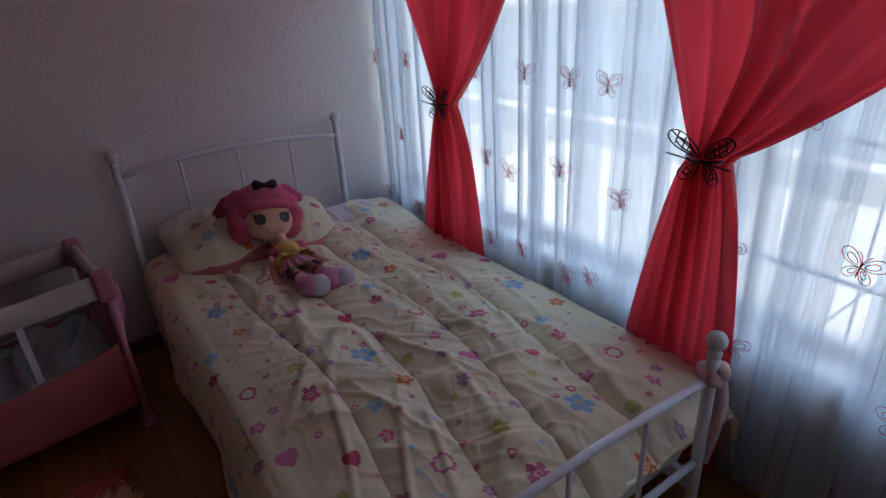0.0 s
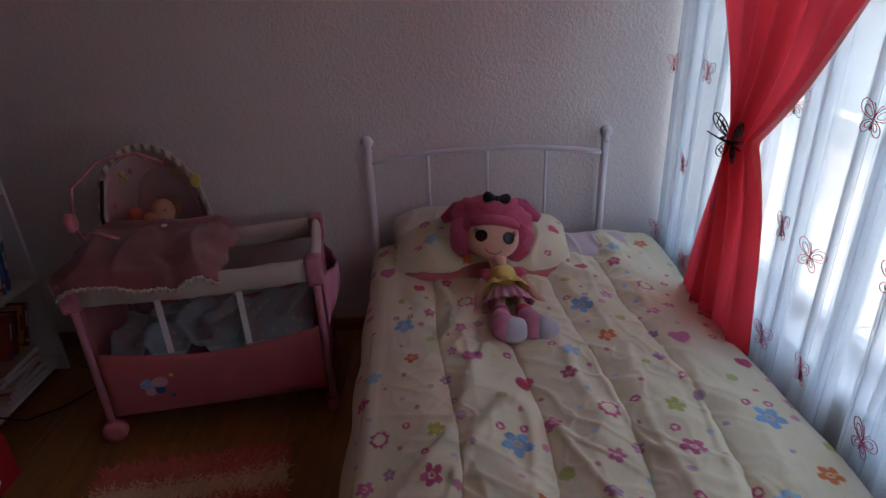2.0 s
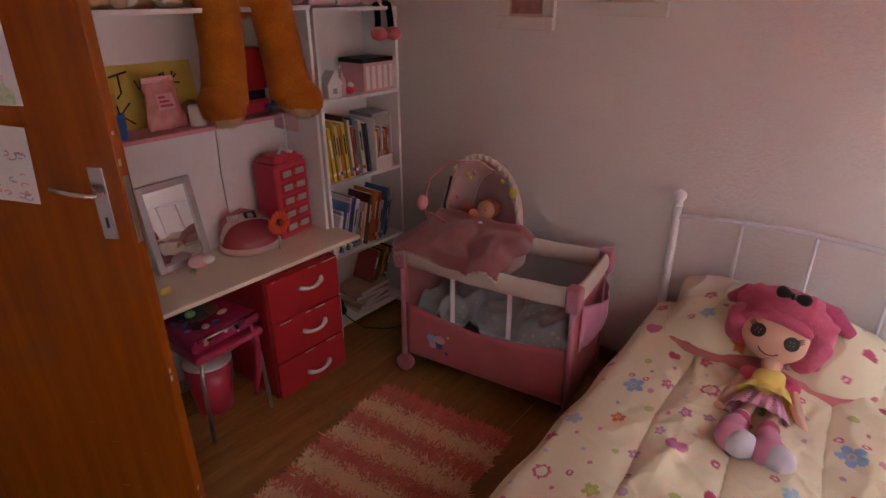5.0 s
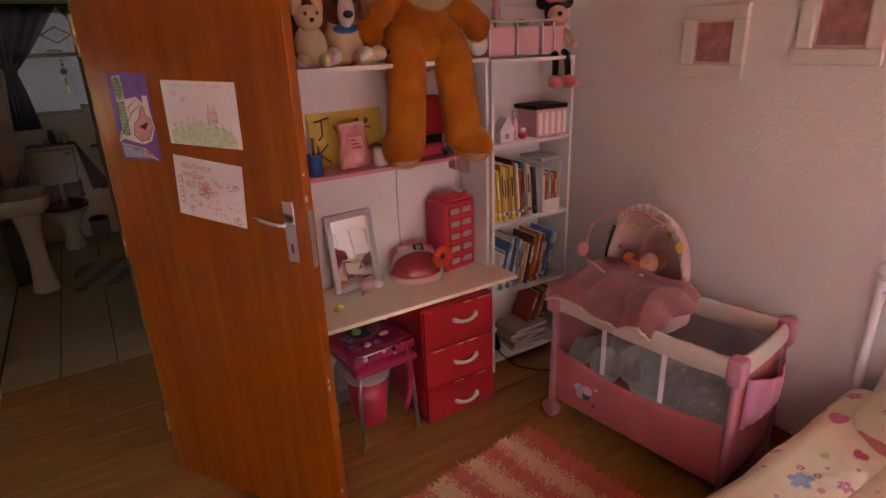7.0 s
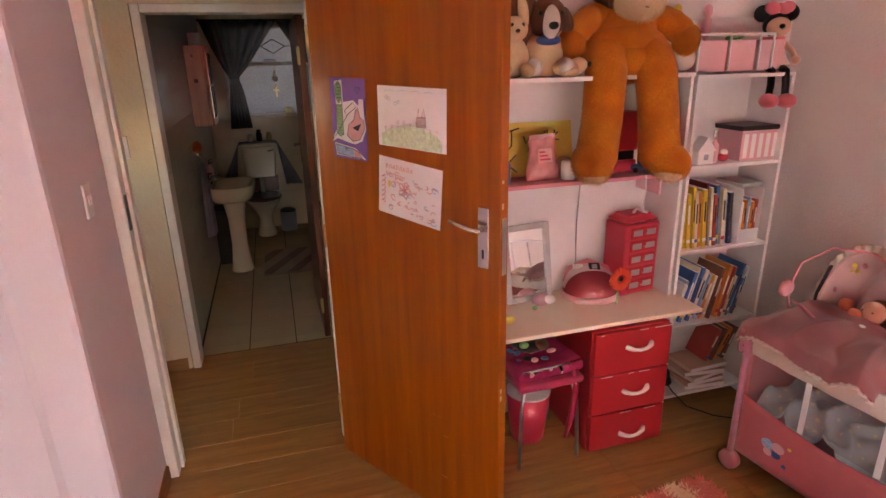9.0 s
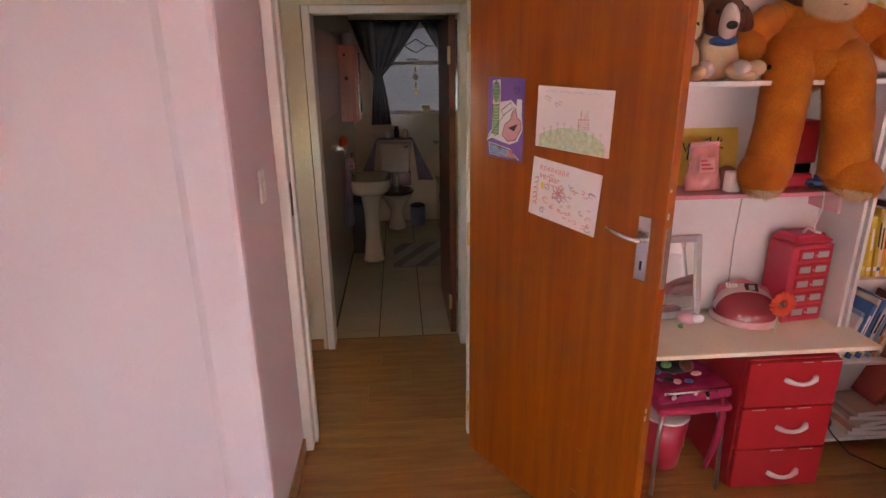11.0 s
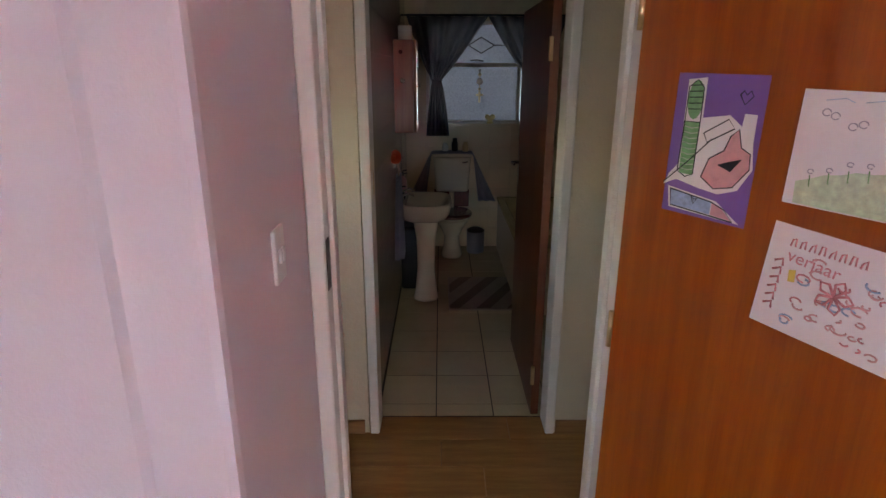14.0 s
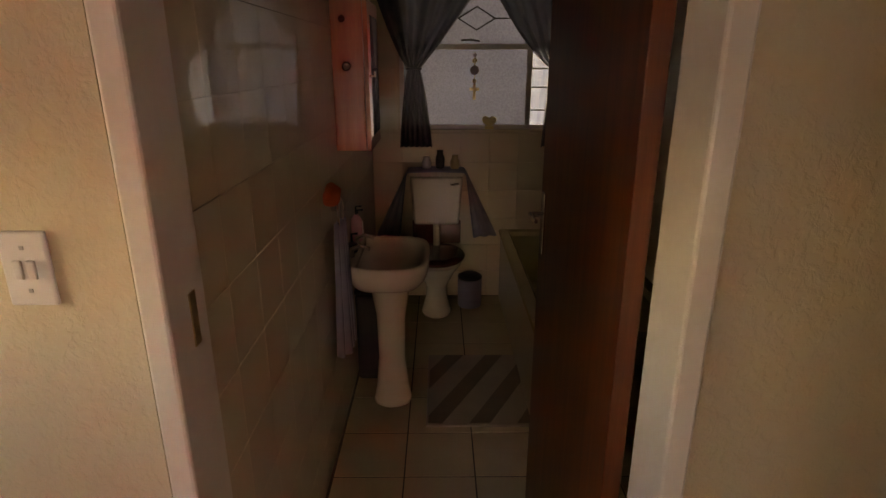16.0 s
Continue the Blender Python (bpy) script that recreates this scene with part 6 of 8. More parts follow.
t = thing("red_lantern", "red plastic lantern box with black band", "lantern", (1.12, -1.0, 1.2625))
part("base", nb(-0.04, 0.05, -0.065, 0.075, 0, 0.06, 0.012), M["red_plastic"], t)
part("band", nb(-0.03, 0.045, -0.05, 0.06, 0.06, 0.10, 0.004), M["black"], t)
part("body", nb(-0.04, 0.05, -0.065, 0.075, 0.10, 0.275, 0.01), M["red"], t)
part("card", nb(-0.05, -0.044, -0.04, 0.12, 0.2, 0.40, 0.002), M["white_card"], t)
t = thing("toy_car", "blue toy car between the bear's legs", "toy car", (1.18, -0.9, 1.2625), 60)
part("body", nb(-0.055, 0.055, -0.025, 0.025, 0.012, 0.035, 0.008), M["blue"], t)
part("cabin", nb(-0.025, 0.03, -0.021, 0.021, 0.035, 0.055, 0.008), M["blue"], t)
for a in (-0.032, 0.032):
    for s in (-1, 1):
        part("wheel", lathe(bmesh.new(), [(0.012, -0.005), (0.012, 0.005)], 12, m=pose(a, s * 0.024, 0.012, 90)), M["black"], t)
t = thing("pencil_cup", "blue and pink pencil cup on the pink shelf", "cup", (1.2, -1.60, 1.2625))
part("cup", lathed((0.03, 0.033, 0.035, 0.031, 0.028), (0, 0.002, 0.09, 0.09, 0.01)), M["blue"], t)
for k in range(4):
    part("pencil", tube(bmesh.new(), [(0, 0, 0.012), (0.01 * math.cos(k * 2), 0.02 * math.sin(k * 2), 0.16)], 0.004, 6), M[("hot", "yellow", "pale_pink", "blue")[k]], t)
tagged(part("phone_charger", tube(bmesh.new(), [(1.22, -0.93, 1.263), (1.257, -0.93, 1.262), (1.262, -0.93, 1.2), (1.2, -0.9, 1.1), (1.16, -0.86, 1.06)], 0.003, 6), M["white"]), "thin white charger lead hanging from the pink shelf", "charger")
tagged(part("lamp_flex", tube(bmesh.new(), [(X0 + 0.01, -1.13, 1.24), (X0 + 0.012, -1.14, 1.0), (X0 + 0.01, -1.13, 0.66)], 0.003, 6), M["grey"]), "thin grey lamp flex down the hutch back", "flex")

# things on the desk
silver = surf("silver_grey_frame", (0.50, 0.48, 0.49), 0.4, 0.2, var=0.08, relief=0.04)
t = thing("table_mirror", "silver-grey framed table mirror leaning on the desk", "mirror")
t.matrix_basis = pose(1.108, -1.415, 0.660, 0, -9.5, 6)
for a in ((-0.012, 0.012, -0.125, -0.095, 0, 0.375), (-0.012, 0.012, 0.095, 0.125, 0, 0.375), (-0.012, 0.012, -0.095, 0.095, 0.345, 0.375), (-0.012, 0.012, -0.095, 0.095, 0, 0.03)):
    part("frame_side", nb(*a, 0.004), silver, t)
part("glass", nb(-0.004, 0.002, -0.095, 0.095, 0.03, 0.345), M["mirror"], t, "silvered mirror glass")
part("prop", nb(-0.062, -0.055, -0.03, 0.03, -0.010, 0.13), M["white"], t)
t = thing("cd_player", "round red and silver portable disc player", "disc player", (1.150, -1.115, 0.6575), -15)
t.scale = (0.88, 0.88, 1.22)
DOME = [(0.135 * math.cos(a * math.pi / 32) ** 0.8, 0.03 + 0.115 * math.sin(a * math.pi / 32)) for a in range(16)] + [(0.004, 0.145)]
def slope(bm):
    """Leans the top down towards the front."""
    for v in bm.verts:
        v.co.z = 0.012 + (v.co.z - 0.012) * (0.80 - 1.5 * v.co.x)
    return bm


def top_band(x0, x1, grow):
    bm = lathe(bmesh.new(), [(r * grow, z * grow) for r, z in DOME[2:]], 56, sx=0.95, sy=1.1)
    for x, side in ((x0, -1), (x1, 1)):
        bmesh.ops.bisect_plane(bm, geom=bm.verts[:] + bm.edges[:] + bm.faces[:], plane_co=(x, 0, 0), plane_no=(side, 0, 0), clear_outer=True)
    return slope(bm)


part("base", lathed((0.12, 0.142, 0.147, 0.142, 0.13), (0, 0.004, 0.014, 0.027, 0.030), 40, 0.95, 1.1), surf("shell_pink_plastic", (0.76, 0.42, 0.42), 0.35, var=0.05), t, smooth=True)
part("top", slope(lathe(bmesh.new(), DOME, 56, sx=0.95, sy=1.1)), surf("clear_red_lid", (0.38, 0.05, 0.065), 0.15, var=0.08, coat=0.5), t, smooth=True)
part("silver_band", top_band(-0.10, 0.022, 1.018), surf("silver_rose_plastic", (0.74, 0.52, 0.52), 0.35, var=0.05), t, "pale silvery control band", True)
tilt = pose(-0.008, 0.02, 0.121, 0, 30, 0)
part("display", nb(-0.022, 0.022, -0.03, 0.03, -0.004, 0.006, 0.002, m=tilt), M["black"], t)
part("screen_print", nb(-0.012, 0.012, -0.014, 0.014, 0.0062, 0.007, m=tilt), M["grey"], t)
for k in range(4):
    part("button", nb(-0.012, 0.012, -0.095 + k * 0.015, -0.083 + k * 0.015, 0.0, 0.006, 0.002, m=pose(-0.03, 0, 0.120, 0, 28, 0)), M["white_card"], t)
part("badge", lathe(bmesh.new(), [(0.014, 0), (0.014, 0.004), (0.002, 0.005)], 14, m=pose(0.075, 0.03, 0.078, 0, 48, 0)), M["white_card"], t)
part("handle", tube(bmesh.new(), [(-0.03, -0.135, 0.06), (-0.075, -0.11, 0.10), (-0.09, 0, 0.128), (-0.075, 0.11, 0.10), (-0.03, 0.135, 0.06)], 0.012, 10), M["pink"], t)
t = thing("daisy", "red artificial daisy standing by the disc player", "flower", (1.275, -1.045, 0.6575))
t.scale = (1.0, 1.35, 1.35)
part("stem", tube(bmesh.new(), [(0, 0, 0), (0.005, 0, 0.05), (0.012, 0, 0.10)], 0.003, 6), M["green_ink"], t)
for k in range(14):
    a = k * 2 * math.pi / 14
    part("petal", blob(bmesh.new(), (0.02, 0.028 * math.cos(a), 0.10 + 0.028 * math.sin(a)), (0.004, 0.008 + 0.012 * abs(math.cos(a)), 0.008 + 0.012 * abs(math.sin(a))), 0, 0, (0, 0, 0), 1), surf("daisy_red", (0.75, 0.07, 0.03), 0.5) if k == 0 else bpy.data.materials["daisy_red"], t)
part("centre", blob(bmesh.new(), (0.024, 0, 0.10), (0.006, 0.008, 0.008), 0, 0, (0, 0, 0), 2), M["plush_brown"], t)
t = thing("drawer_tower", "translucent red plastic tower of tiny drawers", "storage box", (1.12, -0.875, 0.6575), 8)
part("body", nb(-0.075, 0.075, -0.115, 0.095, 0, 0.36, 0.012, seg=3), M["red_plastic"], t)
bm = nb(-0.07, 0.07, -0.11, 0.09, 0.361, 0.40, 0.012, seg=2)
for v in bm.verts:
    if v.co.z > 0.385:
        v.co.x, v.co.y = v.co.x * 0.75, -0.01 + (v.co.y + 0.01) * 0.75
part("lid", bm, M["red_plastic"], t)
part("knot", tube(bmesh.new(), [(0.02, -0.03, 0.40), (0.03, -0.02, 0.425), (0.045, 0.01, 0.41), (0.05, 0.03, 0.405)], 0.008, 8), M["white"], t, "white tied cord")
for r_ in range(5):
    d = part("drawer", nb(0.0755, 0.081, -0.085, 0.075, 0.025 + r_ * 0.066, 0.078 + r_ * 0.066, 0.004), M["red"], t)
    for yy in (-0.045, 0.035):
        part("window", nb(0.0812, 0.083, yy - 0.027, yy + 0.027, 0.038 + r_ * 0.066, 0.066 + r_ * 0.066, 0.002), M["grey"], d)
    part("knob", blob(bmesh.new(), (0.086, -0.005, 0.05 + r_ * 0.066), (0.006, 0.006, 0.006), 0, 0, (0, 0, 0), 2), M["pink"], d)
bm = blob(bmesh.new(), (0, 0, 0.03), (0.035, 0.05, 0.028), 0, 0.006)
blob(bm, (0.03, 0.03, 0.04), (0.022, 0.026, 0.02), 1, 0.004)
blob(bm, (0.04, -0.05, 0.012), (0.012, 0.012, 0.01), 2, 0.002)
tagged(place(part("toy_trinket", bm, [M["pale_pink"], M["white_card"], M["green_ink"]], smooth=True), 1.17, -1.385, 0.6575), "little pink toy trinket in front of the mirror", "toy")
tagged(place(part("yellow_trinket", blob(bmesh.new(), (0, 0, 0.018), (0.014, 0.025, 0.018), 0, 0.004), M["yellow"]), 1.30, -1.60, 0.6575), "tiny yellow toy on the desk edge", "toy")

# stool, bag and bin under the desk
st = thing("stool", "chrome-legged stool with pink padded seat", "stool", (1.31, -1.465, 0), 2)
for sx, sy in ((1, 1), (1, -1), (-1, 1), (-1, -1)):
    part("leg", tube(bmesh.new(), [(sx * 0.145, sy * 0.148, 0), (sx * 0.135, sy * 0.138, 0.3), (sx * 0.115, sy * 0.12, 0.375), (sx * 0.07, sy * 0.07, 0.39)], 0.009, 10), M["steel"], st)
part("ring", tube(bmesh.new(), [(x, y, 0.385) for x, y in ring_pts(0, 0, 0.13, 0.13, 24)], 0.008, 8, closed=True), M["steel"], st)
part("seat", nb(-0.16, 0.16, -0.16, 0.16, 0.392, 0.43, 0.018, seg=3), M["hot"], st, "glossy pink padded seat")
sb = thing("school_bag", "glossy pink patterned school bag on the stool", "bag", (1.30, -1.47, 0.43), 6)
bm = nb(-0.15, 0.15, -0.165, 0.165, 0.0, 0.075, 0.03, seg=4)
bmesh.ops.subdivide_edges(bm, edges=bm.edges, cuts=3, use_grid_fill=True)
for v in bm.verts:
    v.co += Vector((0.012 * noise.noise(v.co * 14), 0.012 * noise.noise(v.co * 14 + Vector((9, 0, 0))), 0.022 * noise.noise(v.co * 11 + Vector((0, 9, 0))) * v.co.z / 0.075))
part("bag_body", bm, surf("bag_vinyl", (0.40, 0.035, 0.11), 0.16, var=0.25, scale=22, coat=0.5), sb, smooth=True)
rng = random.Random(31)
for k in range(16):
    c = rng.choice((M["lip_ink"], M["hot"], M["plush_black"], M["plush_black"], M["purple"], M["blue"]))
    side = k % 3 == 0
    p = (0.148, rng.uniform(-0.13, 0.13), rng.uniform(0.025, 0.055)) if side else (rng.uniform(-0.05, 0.12), rng.uniform(-0.14, 0.14), 0.076)
    part("print_spot", blob(bmesh.new(), p, (0.007 if side else rng.uniform(0.014, 0.026), rng.uniform(0.013, 0.026), 0.012 if side else 0.006), 0, 0.003, (0, 0, rng.uniform(0, 90)), 2, 40), c, sb)
part("zip", tube(bmesh.new(), [(0.155, -0.15, 0.068), (0.158, 0, 0.066), (0.15, 0.15, 0.068)], 0.005, 6), M["chrome"], sb, "shiny metal zip")
part("strap", tube(bmesh.new(), [(0.14, 0.11, 0.03), (0.175, 0.11, -0.05), (0.172, 0.10, -0.18), (0.165, 0.07, -0.31)], [0.012, 0.015, 0.016, 0.010], 6), M["hot"], sb, "hanging pink strap")
bm = blob(bmesh.new(), (0, 0, 0.025), (0.06, 0.075, 0.03), 0, 0.02, (0, 0, 0), 3, 22)
blob(bm, (0.035, 0.045, 0.035), (0.03, 0.032, 0.024), 1, 0.01, (0, 0, 0), 3, 22)
blob(bm, (0.03, -0.035, 0.04), (0.02, 0.024, 0.016), 2, 0.006, (0, 0, 0), 2, 22)
tagged(place(part("toy_bundle", bm, [M["plush_black"], M["plush_brown"], M["green_ink"]], smooth=True), 1.29, -1.50, 0.505), "dark little soft toy lying on the bag", "toy")
bn = thing("waste_bin", "red plastic waste bin with white liner", "bin", (1.24, -1.47, 0))
part("bin_body", lathed((0.075, 0.08, 0.105, 0.1, 0.076), (0, 0.005, 0.25, 0.25, 0.01), 20), M["red_plastic"], bn, smooth=True)
part("liner", lathed((0.106, 0.107, 0.1), (0.252, 0.258, 0.26), 20), M["white_card"], bn, "white liner folded over the rim", True)

# ---- crib ----
cr = thing("crib", "pink fabric toy travel cot with cream padded rails", "cot", (2.115, -0.43, 0), 8)
L, D, T = 0.415, 0.215, 0.66
for sx, sy in ((1, 1), (1, -1), (-1, 1), (-1, -1)):
    post = part("corner_post", tube(bmesh.new(), [(sx * (L + 0.004), sy * (D + 0.004), 0.03), (sx * L, sy * D, T)], 0.014, 10), M["crib_trim"], cr)
    part("corner_cap", nb(sx * L - 0.032, sx * L + 0.032, sy * D - 0.032, sy * D + 0.032, T - 0.085, T + 0.028, 0.014, seg=3), M["crib_trim"], cr, "dusky pink moulded corner cap")
    for k in range(3):
        part("rivet", blob(bmesh.new(), (sx * L, sy * (D + 0.032), T - 0.07 + k * 0.03), (0.005, 0.003, 0.005), 0, 0, (0, 0, 0), 1), M["chrome"], cr)
    if sx < 0:
        w = part("wheel", lathe(bmesh.new(), [(0.02, -0.022), (0.042, -0.02), (0.045, 0.0), (0.042, 0.02), (0.02, 0.022)], 18, m=pose(sx * L, sy * (D + 0.006), 0.046, 90)), M["pink"], cr, "dusky pink castor wheel")
    else:
        part("foot", nb(sx * L - 0.024, sx * L + 0.024, sy * D - 0.024, sy * D + 0.024, 0, 0.06, 0.008), M["crib_trim"], cr)
def padded(a, b, axis):
    n, pts, rad = 14, [], []
    bm = bmesh.new()
    for k in range(n + 1):
        f = k / n
        pts.append((a[0] + (b[0] - a[0]) * f, a[1] + (b[1] - a[1]) * f, T - 0.028 - 0.012 * math.sin(math.pi * f)))
        rad.append(0.046 + 0.002 * math.sin(k * 2.3))
    tube(bm, pts, rad, 16)
    for v in bm.verts:
        if axis == "x":
            v.co.y = (v.co.y - a[1]) * 0.42 + a[1]
        else:
            v.co.x = (v.co.x - a[0]) * 0.42 + a[0]
    return bm


for sy in (-1, 1):
    part("padded_rail", padded((-L + 0.02, sy * D), (L - 0.02, sy * D), "x"), M["cream"], cr, "cream padded top rail")
    sheet("lower_panel", 30, 8, lambda u, v: (-L + 0.015 + u * (2 * L - 0.03), sy * (D + 0.002 + 0.008 * np.sin(u * 12) * np.sin(v * 3.1)), 0.105 + 0.02 * np.sin(u * 3.1) * 0 + v * (0.285 - 0.05 * np.abs(np.sin(u * math.pi)))), M["crib_pink"], cr, "pink cloth lower side", thick=0.004)
    sheet("net_window", 12, 4, lambda u, v: (-L + 0.03 + u * (2 * L - 0.06), sy * (D + 0 * u), 0.36 + v * 0.25), M["net"], cr, "grey see-through netting")
    for xx in (-0.14, 0.14):
        part("strap", nb(xx - 0.011, xx + 0.011, sy * D - 0.004 + sy * 0.006, sy * D + sy * 0.006, 0.36, 0.61, 0.001), M["white"], cr)
for sx in (-1, 1):
    part("padded_rail", padded((sx * L, -D + 0.02), (sx * L, D - 0.02), "y"), M["cream"], cr, "cream padded top rail")
    sheet("end_panel", 10, 10, lambda u, v: (sx * (L + 0.004 + 0.006 * np.sin(u * 9) * np.sin(v * 3.1)), -D + 0.01 + u * (2 * D - 0.02), 0.105 + v * 0.52), M["crib_pink"], cr, "pink cloth end", thick=0.004)
sheet("pocket", 20, 14, lambda u, v: (L + 0.02 + 0.055 * np.sin(u * math.pi) * np.sin(np.clip(v * 1.25, 0, 1) * math.pi * 0.55 + 0.1) + 0.004 * np.sin(u * 26), -D * 0.75 + u * D * 1.5, 0.33 + v * 0.22 + 0.03 * np.abs(u - 0.5) * 2), cloth("pink_pinstripe", (0.62, 0.22, 0.34), weave=400), cr, "gathered pink pinstripe pocket", thick=0.004)
part("base_board", nb(-L + 0.02, L - 0.02, -D + 0.015, D - 0.015, 0.12, 0.15, 0.01), M["crib_trim"], cr)
part("centre_leg", tube(bmesh.new(), [(0, 0, 0), (0, 0, 0.12)], 0.012, 8), M["black"], cr)
# embroidered butterfly patch on the front
bm = bmesh.new()
for (a, b, r_, mi) in ((-0.25, 0.24, 0.028, 0), (-0.205, 0.245, 0.028, 1), (-0.245, 0.205, 0.02, 1), (-0.21, 0.21, 0.02, 2), (-0.17, 0.18, 0.01, 2), (-0.16, 0.27, 0.008, 3)):
    poly(bm, ring_pts(a, b, r_, r_ * 0.8, 14), 0.0, 0.003, mi)
bmesh.ops.transform(bm, matrix=pose(0, -D - 0.014, 0, 90), verts=bm.verts)
part("patch", bm, [M["blue_ink"], M["pale_pink"], M["blue"], M["yellow"]], cr, "appliqued butterfly patch")
def quilt_shape(u, v):
    x, y = -L + 0.04 + u * (2 * L - 0.08), -D + 0.03 + v * (2 * D - 0.06)
    fold = 1 - np.minimum(np.abs(soft_noise(x, y, 22, 4)), 1)
    return x, y, 0.30 + 0.05 * np.sin(u * 3.1) + 0.028 * soft_noise(x, y, 12, 5) + 0.055 * fold ** 3 + 0.016 * soft_noise(x, y, 40, 6)


q = sheet("cot_quilt", 110, 66, quilt_shape, dotted("floral_blue_quilt", (0.36, 0.44, 0.46), (0.62, 0.56, 0.34), 26), thick=0.01)
q.matrix_basis = cr.matrix_basis.copy()
tagged(q, "crumpled pale blue quilt lying inside the cot", "quilt")

# carry seat with hood on the cot, doll and blanket
cs = thing("doll_carrier", "pale pink doll carry seat with frilled hood", "doll carrier", (1.93, -0.345, 0), 8)
part("shell", lathe(bmesh.new(), [(0.05, 0.47), (0.12, 0.5), (0.165, 0.56), (0.175, 0.66), (0.168, 0.66), (0.11, 0.54), (0.03, 0.5)], 26, sx=1.35, sy=0.95), M["hood"], cs, smooth=True)
def hood_shape(u, v):
    a = (u - 0.5) * math.pi * 1.02
    depth = v * 0.17
    w = 0.192 - 0.02 * v
    x = w * np.sin(a) * (1 - 0.25 * v ** 3)
    y = -0.015 + depth
    z = 0.66 + (0.385 - 0.10 * v ** 2) * np.cos(a) ** 0.75
    return x, y, z


sheet("hood_shell", 40, 16, lambda u, v: hood_shape(np.clip(u, 0.012, 0.988), v), M["hood"], cs, "pale pink fabric hood", thick=0.012)
def frill(u, v):
    x, y, z = hood_shape(np.clip(u, 0.012, 0.988), 0 * v)
    return x * (1 + 0.09 * v), y - 0.012 - 0.01 * np.sin(u * 120) * v, 0.66 + (z - 0.66) * (1 + 0.08 * v)


sheet("frill", 160, 3, frill, M["cream"], cs, "cream gathered frill", thick=0.003)
def hood_back(u, v):
    x, y, z = hood_shape(np.clip(u, 0.012, 0.988), 1 + 0 * v)
    return x * (1 - v), y + 0.03 * v * (2 - v), 0.66 + (z - 0.66) * (1 - v)


sheet("hood_back", 40, 8, hood_back, M["hood"], cs, "pale pink hood back", thick=0.006)
rng = random.Random(5)
for k in range(12):
    a, b = hood_shape(np.array(rng.uniform(0.12, 0.88)), np.array(rng.uniform(0.15, 0.6)))[0::2]
    c = 0.02 + 0.005 * k
    part("print_spot", blob(bmesh.new(), (float(a) * 0.93, c, 0.655 + (float(b) - 0.66) * 0.94), (0.012, 0.010, 0.006), 0, 0.004, (rng.uniform(0, 60), rng.uniform(0, 90), 0), 2, 40), M["yellow"] if k % 2 else M["pink"], cs, "printed motif in the hood")
part("piping", tube(bmesh.new(), [(-0.194, -0.03, 0.66), (-0.19, -0.03, 0.81), (-0.15, -0.035, 0.95)], 0.007, 8), M["black"], cs, "black piping")
for a, b in ((0.172, 0.92), (0.194, 0.72)):
    part("badge", blob(bmesh.new(), (a, -0.035, b), (0.02, 0.006, 0.028), 0, 0.004, (0, 20, 0), 2), M["yellow"], cs, "yellow stitched badge")
part("carry_bar", tube(bmesh.new(), [(-0.20, -0.14, 0.67), (-0.25, -0.13, 0.82), (-0.23, -0.10, 0.95), (-0.14, -0.06, 1.03), (-0.02, -0.02, 1.04), (0.05, 0.0, 1.0)], 0.0055, 8), M["pink"], cs, "thin pink carry bar")
part("carry_bar", tube(bmesh.new(), [(-0.23, -0.12, 0.78), (-0.16, -0.16, 0.79), (-0.1, -0.16, 0.76)], 0.007, 8), M["pink"], cs)
part("hub", lathe(bmesh.new(), [(0.02, -0.015), (0.035, -0.01), (0.035, 0.01), (0.02, 0.015)], 16, m=pose(-0.255, -0.13, 0.83, 0, 90, 0)), M["pink"], cs)
bm = blob(bmesh.new(), (0.02, -0.012, 0.785), (0.042, 0.04, 0.046), 0, 0, (0, 0, 0), 4)
blob(bm, (0.03, 0.022, 0.785), (0.050, 0.036, 0.052), 1, 0.012, (0, 0, 0), 3)
blob(bm, (-0.005, -0.04, 0.72), (0.10, 0.055, 0.05), 2, 0.012)
blob(bm, (-0.02, -0.056, 0.775), (0.026, 0.014, 0.022), 2, 0.004)
blob(bm, (-0.085, -0.005, 0.775), (0.028, 0.028, 0.03), 2, 0.004)
blob(bm, (0.03, -0.085, 0.745), (0.024, 0.012, 0.012), 3)
for sx in (-1, 1):
    blob(bm, (0.02 + sx * 0.019, -0.054, 0.80), (0.005, 0.004, 0.004), 1, 0, (0, 0, 0), 2)
dd = part("baby_doll", bm, [cloth("doll_face", (0.62, 0.28, 0.19), var=0.08), surf("doll_hair_red", (0.30, 0.09, 0.04), 0.6), surf("doll_suit", (0.62, 0.16, 0.10), 0.8), M["white_card"]], smooth=True)
dd.matrix_basis = cs.matrix_basis @ pose(0.01, -0.01, 0.025)
tagged(dd, "small doll tucked under the hood of the carrier", "doll")
